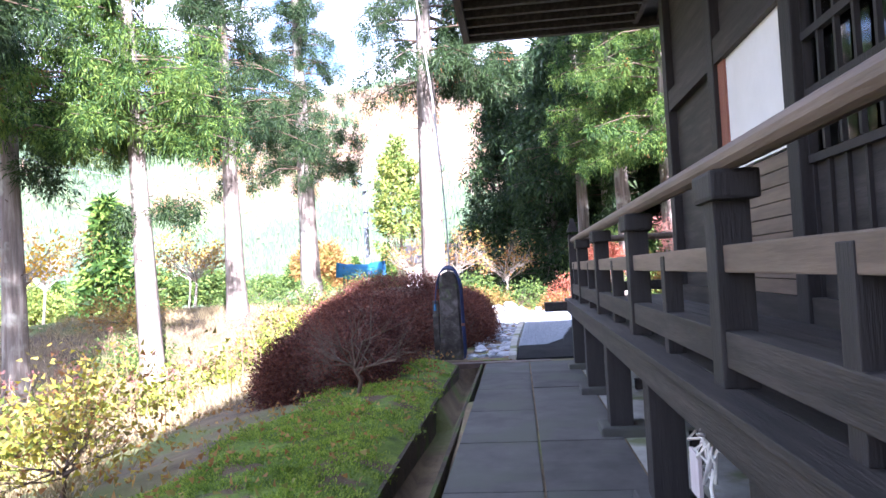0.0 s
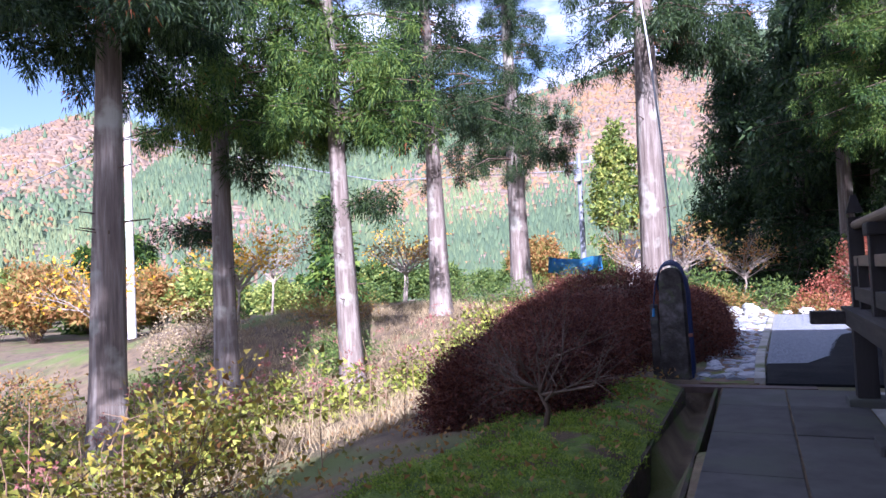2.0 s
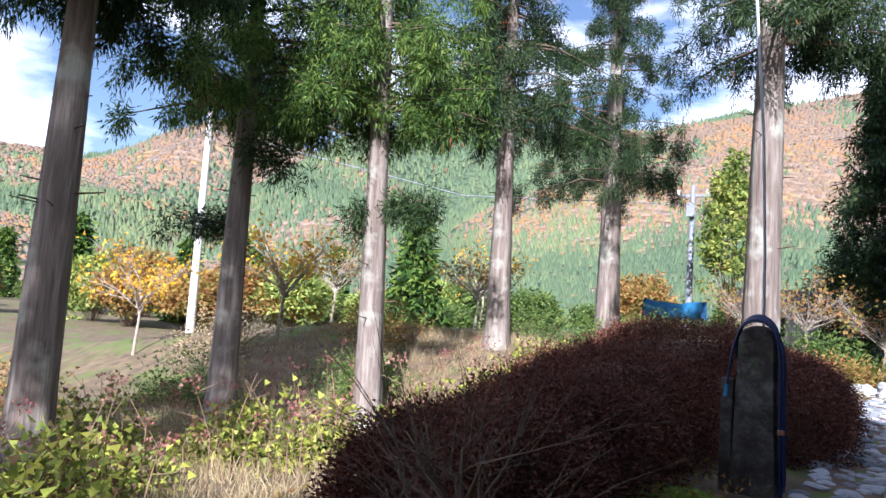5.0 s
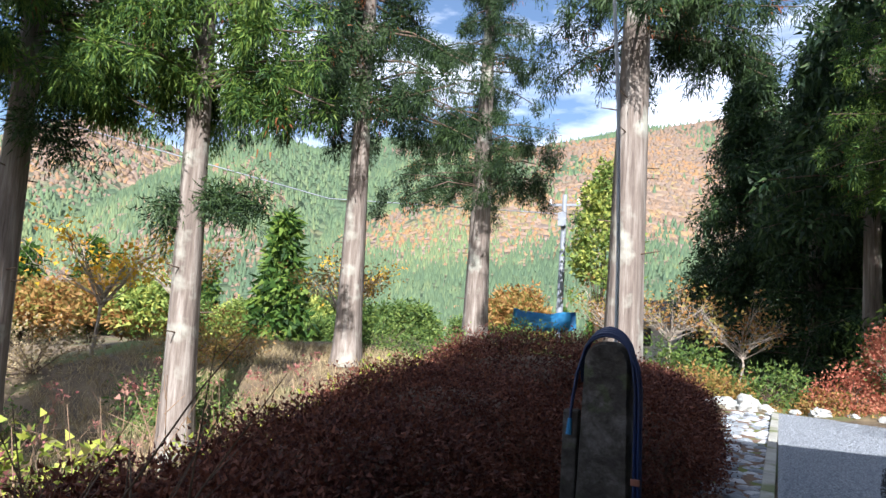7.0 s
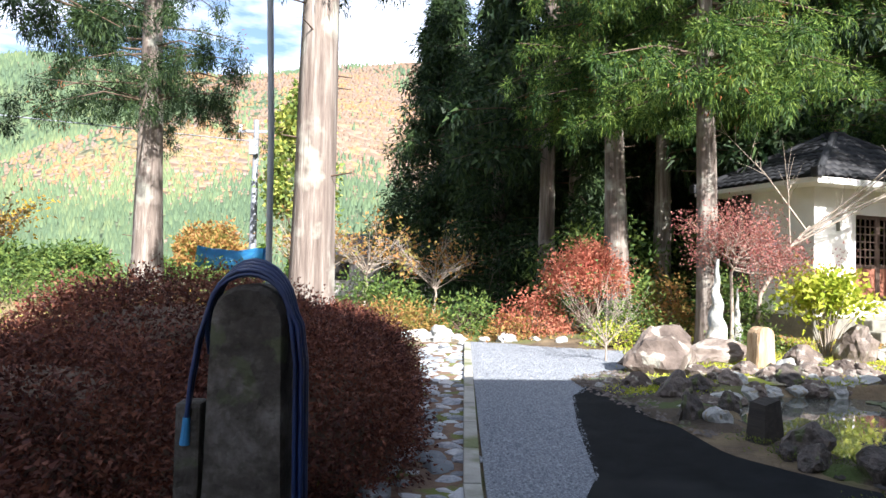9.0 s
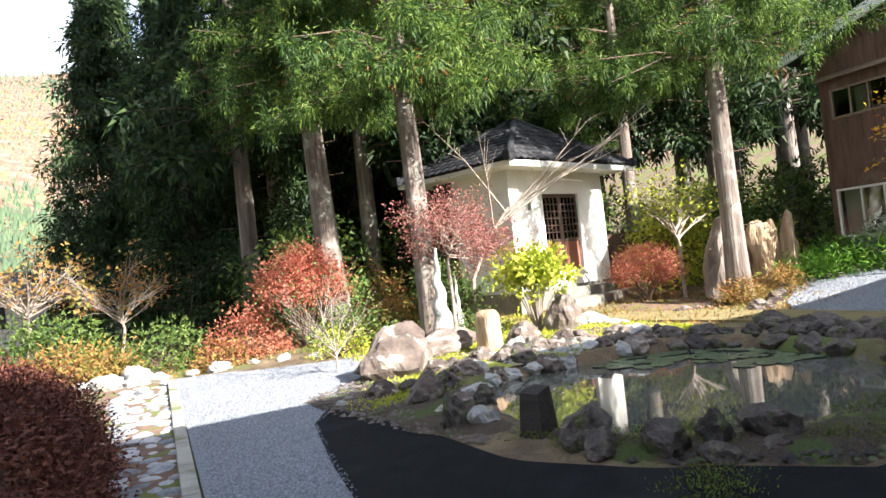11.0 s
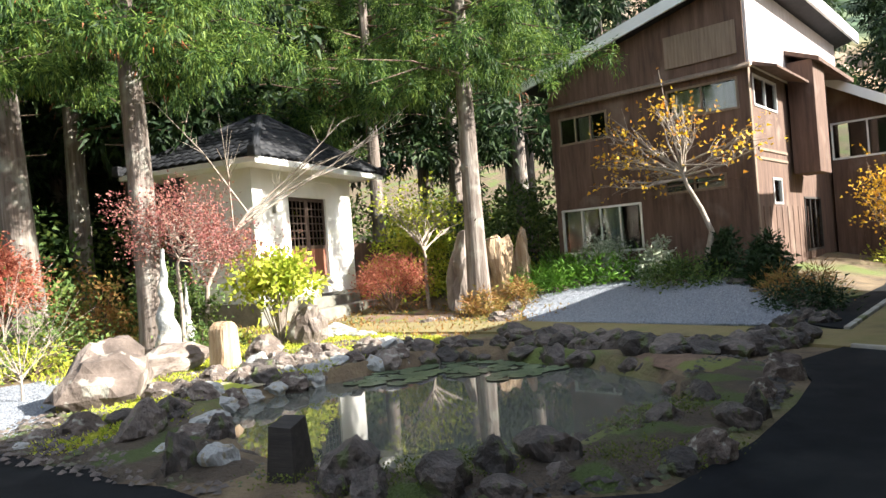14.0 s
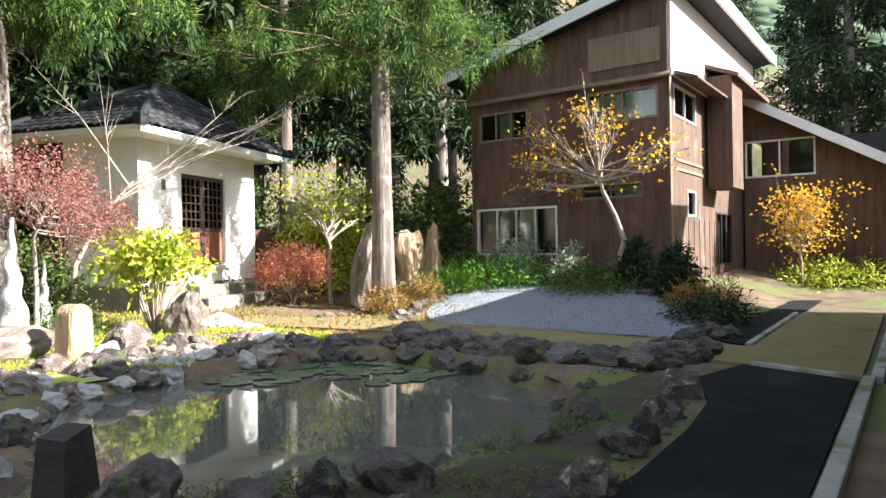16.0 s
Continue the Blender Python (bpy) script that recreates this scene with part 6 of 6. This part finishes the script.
    # Added near-black sheet, painting room shade behind the wing window.
    part("wing_shade_sheet", box(WX + 2.6, wy0 + 0.2, 0.42, WX + 2.7, wy1, 4.5), M["dark"], ob)
    y1_, y0_ = 15.03, 7.4
    part("wing_roof", solid([(WX - 0.5, y0_, wt(y0_)), (WX + 6, y0_, wt(y0_)), (WX + 6, y1_, wt(y1_)), (WX - 0.5, y1_, wt(y1_)), (WX - 0.5, y0_, wt(y0_) + 0.12), (WX + 6, y0_, wt(y0_) + 0.12), (WX + 6, y1_, wt(y1_) + 0.12), (WX - 0.5, y1_, wt(y1_) + 0.12)]), M["tile"], ob)
    part("wing_fascia", solid([(WX - 0.6, y0_, wt(y0_) - 0.06), (WX - 0.505, y0_, wt(y0_) - 0.06), (WX - 0.505, y1_, wt(y1_) - 0.06), (WX - 0.6, y1_, wt(y1_) - 0.06), (WX - 0.6, y0_, wt(y0_) + 0.22), (WX - 0.505, y0_, wt(y0_) + 0.22), (WX - 0.505, y1_, wt(y1_) + 0.22), (WX - 0.6, y1_, wt(y1_) + 0.22)]), M["fascia"], ob, "white painted rake board")
    for i in range(8):
        y = wy0 + 0.2 + i * 0.93
        part("stilt", box(WX + 0.02, y, -0.3 + level(WX, y), WX + 0.16, y + 0.12, 0.3), M["postwood"], ob)
    for i in range(14):
        y = wy0 + 0.3 + i * 0.45
        part("batten", box(WX - 0.014, y, 0.44, WX - 0.002, y + 0.025, min(wt(y) - 0.05, 3.1)), M["siding"], ob)


house()
# brown fence wall behind the red shrub
fw = empty("garden_wall", 13.2, 23.9, 0.3, 0, "low brown boarded garden wall behind the red shrub", "fence")
for i in range(9):
    part("board", box(i * 0.5 - 0.6, 0, -0.2, i * 0.5 - 0.11, 0.06, 1.5), M["siding"], fw)
# standing rocks
rock("tan", 13.75, 20.1, 0.95, 0.75, 2.9, 30, "tall split tan standing stone", name="standing_rock", group="standing rocks", variant=1)
rock("tan", 14.25, 19.9, 0.6, 0.55, 2.5, 80, "tall narrow tan standing stone", name="standing_rock", group="standing rocks", variant=3)
rock("brown", 13.0, 20.5, 1.3, 1.0, 2.7, 10, "bulky brown standing rock", name="standing_rock", group="standing rocks", variant=2)
# upright stele and pale cone
sob = empty("upright_stone", 5.85, 18.95, level(5.85, 18.95), 20, "small upright tan stone slab among the moss", "stone marker")
part("slab", stele_fn(0.36, 0.24, 0.68, 0.12), M["petrified"], sob)


def spire():
    ob = empty("pale_cone", 5.75, 20.3, level(5.75, 20.3), label="pale twisted stalagmite-like stone cone", category="garden ornament")

    def fn(u, v):
        z = 1.75 * (1 - u)
        r = 0.025 + 0.22 * u ** 1.4 + 0.022 * math.sin(z * 15 + v) * min(1, u * 3) + 0.015 * math.sin(v * 3 + z * 9) * u
        return (r * math.cos(v) + 0.01 * math.sin(z * 4), r * math.sin(v), z)
    put_mesh("cone", rings("cone", fn, 40, 18), M["paleroc"], ob, smooth=True)
    ob2 = copy_thing(ob, pose(6.55, 21.2, level(6.5, 21.2), 0, 0, 50) @ Matrix.Diagonal((0.55, 0.55, 0.7, 1)))


spire()
stump = empty("wooden_post", 3.42, 14.15, 0, 20, "thick dark square-cut timber post standing at the pond edge", "post")
part("shaft", solid([(-0.13, -0.11, -0.1), (0.13, -0.11, -0.1), (0.13, 0.11, -0.1), (-0.13, 0.11, -0.1), (-0.09, -0.08, 0.38), (0.08, -0.08, 0.42), (0.09, 0.08, 0.42), (-0.09, 0.08, 0.39)]), M["oldwood"], stump)

# ---- the hall and its veranda ----
HM = pose(1.15, 0, 0, 0, 0, -2.3)


def hall():
    ob = empty("hall", label="dark timber hall with railed veranda and deep eaves", category="building")
    ob.matrix_basis = HM
    ver = empty("veranda")
    ver.parent = ob
    YE, DK, YS = 9.6, 0.93, -6.0
    posts = [4.2 + 1.8 * i for i in range(-5, 4)]
    for y in posts:
        part("post", box(0.0, y - 0.09, 0.08, 0.18, y + 0.09, DK - 0.17, 0.006), M["postwood"], ver)
        part("post_stone", box(-0.08, y - 0.17, -0.05, 0.3, y + 0.17, 0.08, 0.02), M["slab"], ver, "square pale footing stone")
        part("stay", box(0.22, y - 0.03, 0.35, 1.05, y + 0.03, 0.43), M["oldwood"], ver)
    for i in range(1, 10):
        part("post", box(0.02 + i * 1.8, YE + 0.0 - 0.18, 0.08, 0.2 + i * 1.8, YE, DK - 0.17, 0.006), M["postwood"], ver)
    part("edge_beam", box(-0.06, YS, DK - 0.17, 0.14, YE + 0.1, DK - 0.035, 0.008), M["oldwood"], ver)
    part("edge_beam", box(-0.35, YE - 0.12, DK - 0.16, 16.5, YE + 0.06, DK - 0.04, 0.008), M["oldwood"], ver)
    for i in range(9):
        x = -0.08 + i * 0.135
        part("deck_board", box(x, YS, DK - 0.033, x + 0.13, YE + 0.08, DK, 0.004), M["oldwood"], ver)
    for i in range(8):
        y = 8.36 + i * 0.16
        part("deck_board", box(1.14, y, DK - 0.033, 16.5, y + 0.155, DK, 0.004), M["oldwood"], ver)
    rail = empty("railing")
    rail.parent = ob
    RX = 0.05
    for i, y in enumerate([9.45] + [8.2 - 1.82 * k for k in range(0, 8)]):
        part("rail_post", box(RX - 0.05, y - 0.06, DK, RX + 0.07, y + 0.06, 1.6 if i else 1.76, 0.006), M["postwood"], rail)
        i and part("strut", box(RX - 0.03, y + 0.87, DK, RX + 0.05, y + 0.95, 1.38, 0.004), M["postwood"], rail)
        if i:
            part("bearing_block", box(RX - 0.07, y - 0.12, 1.545, RX + 0.09, y + 0.12, 1.645, 0.015), M["postwood"], rail)
    part("newel_cap", solid([(RX - 0.06, 9.38, 1.8), (RX + 0.08, 9.38, 1.8), (RX + 0.08, 9.52, 1.8), (RX - 0.06, 9.52, 1.8), (RX - 0.01, 9.43, 1.97), (RX + 0.03, 9.43, 1.97), (RX + 0.03, 9.47, 1.97), (RX - 0.01, 9.47, 1.97)]), M["postwood"], rail)
    part("handrail", tubes_bm([(RX + 0.01, YS, 1.685), (RX + 0.01, YE + 0.05, 1.685)], 0.042, 12), M["rail"], rail, "rounded worn handrail")
    part("middle_rail", box(RX - 0.025, YS, 1.31, RX + 0.045, YE, 1.4, 0.006), M["rail"], rail)
    part("lower_rail", box(RX - 0.035, YS, 1.0, RX + 0.055, YE, 1.12, 0.006), M["oldwood"], rail)
    part("handrail", tubes_bm([(RX, 9.45, 1.685), (16.3, 9.45, 1.685)], 0.042, 12), M["rail"], rail, "rounded worn handrail")
    part("middle_rail", box(RX, 9.42, 1.31, 16.3, 9.49, 1.4, 0.006), M["rail"], rail)
    part("lower_rail", box(RX, 9.41, 1.0, 16.3, 9.5, 1.12, 0.006), M["oldwood"], rail)
    for i in range(1, 9):
        part("rail_post", box(RX - 0.05 + i * 1.8, 9.39, DK, RX + 0.07 + i * 1.8, 9.51, 1.6, 0.006), M["postwood"], rail)
    # body
    WXh, YW = 1.14, 8.3
    part("sill_beam", box(WXh - 0.04, YS, DK, WXh + 0.14, YW, DK + 0.16), M["oldwood"], ob)
    part("lintel", box(WXh - 0.05, YS, 3.0, WXh + 0.15, YW + 0.05, 3.22), M["oldwood"], ob)
    part("upper_wall", box(WXh + 0.02, YS, 3.22, WXh + 0.12, YW, 4.9), M["oldwood"], ob)
    for y in (8.3, 6.55, 4.9, 3.0, 1.1, -0.8, -2.7, -4.6):
        part("column", box(WXh - 0.06, y - 0.18, DK, WXh + 0.16, y, 4.9, 0.01), M["postwood"], ob)
    part("side_panel", box(WXh + 0.03, 6.55, DK + 0.16, WXh + 0.07, 8.12, 3.0), M["oldwood"], ob)
    part("door_leaf", box(WXh - 0.02, 6.2, DK + 0.16, WXh + 0.02, 6.37, 3.0), M["door"], ob)
    part("plaster_panel", box(WXh + 0.0, 4.9, 2.06, WXh + 0.05, 6.2, 3.0), M["white"], ob)
    for i in range(9):
        part("weather_board", box(WXh - 0.02, 4.9, DK + 0.165 + i * 0.105, WXh + 0.02, 6.2, DK + 0.262 + i * 0.105), M["rail"], ob)
    for k, (a, b) in enumerate(((3.0, 4.72), (1.1, 2.82), (-0.8, 0.92), (-2.7, -0.98), (-4.6, -2.88))):
        part("lower_board", box(WXh + 0.04, a, DK + 0.16, WXh + 0.08, b, 1.9), M["oldwood"], ob)
        for i in range(9):
            y = a + (b - a) * i / 8
            part("batten", box(WXh + 0.015, y - 0.015, DK + 0.16, WXh + 0.038, y + 0.015, 1.9), M["postwood"], ob)
            part("lattice_bar", box(WXh + 0.0, y - 0.014, 1.96, WXh + 0.03, y + 0.014, 3.0), M["postwood"], ob)
        for z in (1.9, 2.3, 2.65):
            part("lattice_bar", box(WXh - 0.005, a, z, WXh + 0.04, b, z + 0.05), M["postwood"], ob)
        part("glass", box(WXh + 0.06, a, 1.95, WXh + 0.066, b, 3.0), M["glass"], ob)
    part("end_wall", box(WXh + 0.16, YW - 0.12, DK, 15.4, YW, 4.9), M["oldwood"], ob)
    # Inner floor, wall and ceiling: room shade painted as near-black.
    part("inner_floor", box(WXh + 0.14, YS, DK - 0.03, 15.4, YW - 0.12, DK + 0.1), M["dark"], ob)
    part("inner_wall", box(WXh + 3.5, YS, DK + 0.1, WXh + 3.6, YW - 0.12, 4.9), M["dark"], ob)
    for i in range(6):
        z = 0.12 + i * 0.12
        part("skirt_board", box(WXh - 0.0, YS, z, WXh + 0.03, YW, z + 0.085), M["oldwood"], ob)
    # Dark sheet that paints the shade under the hall, behind the boards.
    part("skirt_shade", box(WXh + 0.035, YS, -0.05, WXh + 0.06, YW, 0.88), M["dark"], ob)
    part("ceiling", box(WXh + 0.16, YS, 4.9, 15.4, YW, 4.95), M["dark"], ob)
    # eaves
    EX, EY, ZE, RH = -1.25, 10.2, 4.8, 2.9
    # Unseen far corner is pushed out 1.75 to shade the gravel bed.
    part("roof", solid([(EX, -9, ZE), (17.6, -9, ZE), (17.6, EY + 1.75, ZE), (EX, EY, ZE), (7.0, -9, ZE + RH), (9.6, -9, ZE + RH), (9.6, 4.6, ZE + RH), (7.0, 4.6, ZE + RH)]), M["tile"], ob)
    part("eave_board", box(EX - 0.03, -9, ZE - 0.14, EX + 0.06, EY + 0.03, ZE - 0.003), M["oldwood"], ob)
    part("eave_board", box(EX + 0.06, EY - 0.06, ZE - 0.14, 17.6, EY + 0.03, ZE - 0.003), M["oldwood"], ob)
    for i in range(48):
        y = EY - 0.2 - i * 0.33
        part("rafter", box(EX + 0.07, y - 0.035, ZE - 0.1, WXh + 0.02, y + 0.035, ZE - 0.003), M["oldwood"], ob)
    for i in range(45):
        x = EX + 2.4 + i * 0.33
        part("rafter", box(x - 0.035, YW, ZE - 0.1, x + 0.035, EY - 0.07, ZE - 0.003), M["oldwood"], ob)


hall()
# knotted rope and wooden tag tied to the edge beam
rp = empty("rope_bundle", label="knotted white rope with a small wooden tag under the deck", category="rope")
rp.matrix_basis = HM @ pose(-0.02, 2.75, 0.72)
g = random.Random(6)
runs = []
for i in range(16):
    a = g.uniform(0, 6.28)
    runs.append(([(0, 0, 0.04), (-0.03 + g.gauss(0, 0.02), g.uniform(-0.12, 0.16), g.uniform(-0.1, 0.1)), (-0.02, g.uniform(-0.05, 0.25), -0.05 + g.gauss(0, 0.05)), (0.0, g.uniform(-0.03, 0.05), 0.0)], [0.006] * 4))
runs.append(([(0, 0, 0), (-0.03, -0.03, -0.12), (-0.02, -0.05, -0.26)], [0.008] * 3))
put_mesh("knot", tubes("knot", runs, 6), M["rope"], rp, smooth=True)
part("tag", box(-0.045, 0.08, -0.2, -0.03, 0.2, -0.04, 0.003), M["palesiding"], rp, "plain wooden tag")

# ---- paving ----
walkob = empty("paved_walk", 0, 0, 0, label="walk of large grey paving slabs beside the veranda", kind="structure")
walkob.matrix_basis = pose(0.2, 0, 0, 0, 0, -2.1)
y = -5.0
g = random.Random(8)
while y < 10.3:
    L = min(1.2, 10.38 - y)
    for x0, x1 in ((-0.22, 0.4), (0.41, 1.06)):
        off = 0.0
        part("paving_slab", box(x0, y + 0.006, -0.06, x1 - 0.008, y + L - 0.006, 0.012 + g.uniform(-0.003, 0.004), 0.006), M["slab"], walkob)
    y += L
part("foundation_strip", box(1.07, -5, -0.08, 2.3, 10.38, 0.004), M["concrete"], walkob)
gr = part("drain_grate", box(-0.5, 10.42, -0.06, 1.3, 10.6, 0.01, 0.004), M["lattice"], kind="structure", label="dark narrow drain across the end of the walk")
for sx in (-0.185, 0.165):
    dch = part("ditch_wall", solid([(ditch_x(-5) + sx, -5, -0.4), (ditch_x(-5) + sx + 0.03, -5, -0.4), (ditch_x(10.4) + sx + 0.03, 10.4, -0.4), (ditch_x(10.4) + sx, 10.4, -0.4), (ditch_x(-5) + sx, -5, 0.0), (ditch_x(-5) + sx + 0.03, -5, 0.0), (ditch_x(10.4) + sx + 0.03, 10.4, 0.0), (ditch_x(10.4) + sx, 10.4, 0.0)]), M["mossoil"], kind="structure", label="mossy wall of the narrow ditch")
cob = empty("cobble_strip", 0, 0, 0, label="strip of loose grey stones between hedge and edging", kind="structure")
g = random.Random(11)
placed = []
for k in range(2600):
    if len(placed) >= 280:
        break
    t = g.random()
    y = 11.0 + 10.8 * t ** 1.4
    xr = 0.74 + (y - 11) * 0.067
    x = xr - g.uniform(0.06, 0.62 + 0.1 * t)
    s = g.uniform(0.15, 0.31)
    if all((x - a) ** 2 + (y - b) ** 2 > (0.43 * (s + c)) ** 2 for a, b, c in placed):
        placed.append((x, y, s))
        o = new("stone", ROCKS["cobble"][g.randrange(5)])
        o.parent = cob
        o.matrix_basis = pose(x, y, -0.02, 0, 0, g.uniform(0, 360)) @ Matrix.Diagonal((s * 1.25, s, s * 0.5, 1))
sheet("cobble_bed", [(0.1, 10.7), (0.74, 10.7), (1.45, 22.0), (0.5, 22.0)], 0.012, M["soil"], "dark soil under the loose stones")


def chips(name, poly, n, z, size, mt, label, seed):
    """Loose stones scattered over a plan polygon, as one mesh."""
    g = np.random.default_rng(seed)
    xs, ys = [p[0] for p in poly], [p[1] for p in poly]
    V, F = [], []
    k = 0
    while k < n:
        x, y = g.uniform(min(xs), max(xs)), g.uniform(min(ys), max(ys))
        if not inside((x, y), poly):
            continue
        s = size * g.uniform(0.5, 1.4)
        b = len(V)
        for dx, dy, dz in ((1, 0, 0), (0, 1, 0), (-1, 0, 0), (0, -1, 0), (0, 0, 1)):
            V.append((x + s * (dx + g.uniform(-0.4, 0.4)), y + s * (dy + g.uniform(-0.4, 0.4)), (level(x, y) if y > 13 and x > 4.2 else 0) + z + s * 0.7 * dz))
        F += [(b, b + 1, b + 4), (b + 1, b + 2, b + 4), (b + 2, b + 3, b + 4), (b + 3, b, b + 4)]
        k += 1
    put_mesh(name, mesh_np(name, V, F), M[mt], kind="stuff", label=label)


chips("loose_gravel", [(0.95, 12.4), (1.6, 22), (4.3, 21.0), (3.2, 17.7), (2.3, 16.3), (1.75, 13.2), (1.4, 12.5)], 34000, 0.02, 0.018, "gravel", "loose pale gravel chips on the path", 1)
chips("loose_gravel", BED, 16000, 0.03, 0.03, "gravel", "loose pale gravel chips in the raked bed", 2)
chips("bank_pebbles", [(4.3, 17.7), (6.0, 18.0), (8.2, 17.8), (9.2, 18.8), (8.0, 19.6), (5.0, 19.2)], 3500, 0.03, 0.035, "rock", "small pebbles on the sunlit bank", 3)

chips("bank_pebbles", [(2.6, 17.7), (3.4, 18.3), (4.3, 17.4), (4.1, 16.5), (3.6, 15.2), (3.5, 14.3), (3.0, 14.3), (2.7, 15.4), (2.5, 16.6)], 700, 0.05, 0.03, "darkrock", "small dark pebbles on the mossy bank", 5)
chips("bank_pebbles", [(3.3, 14.2), (3.35, 13.2), (4.3, 12.2), (6.3, 12.1), (8.0, 12.4), (8.3, 13.2), (7.3, 13.2), (6.3, 12.8), (4.6, 12.95), (3.9, 13.5)], 900, 0.05, 0.028, "darkrock", "small dark pebbles along the near bank", 6)
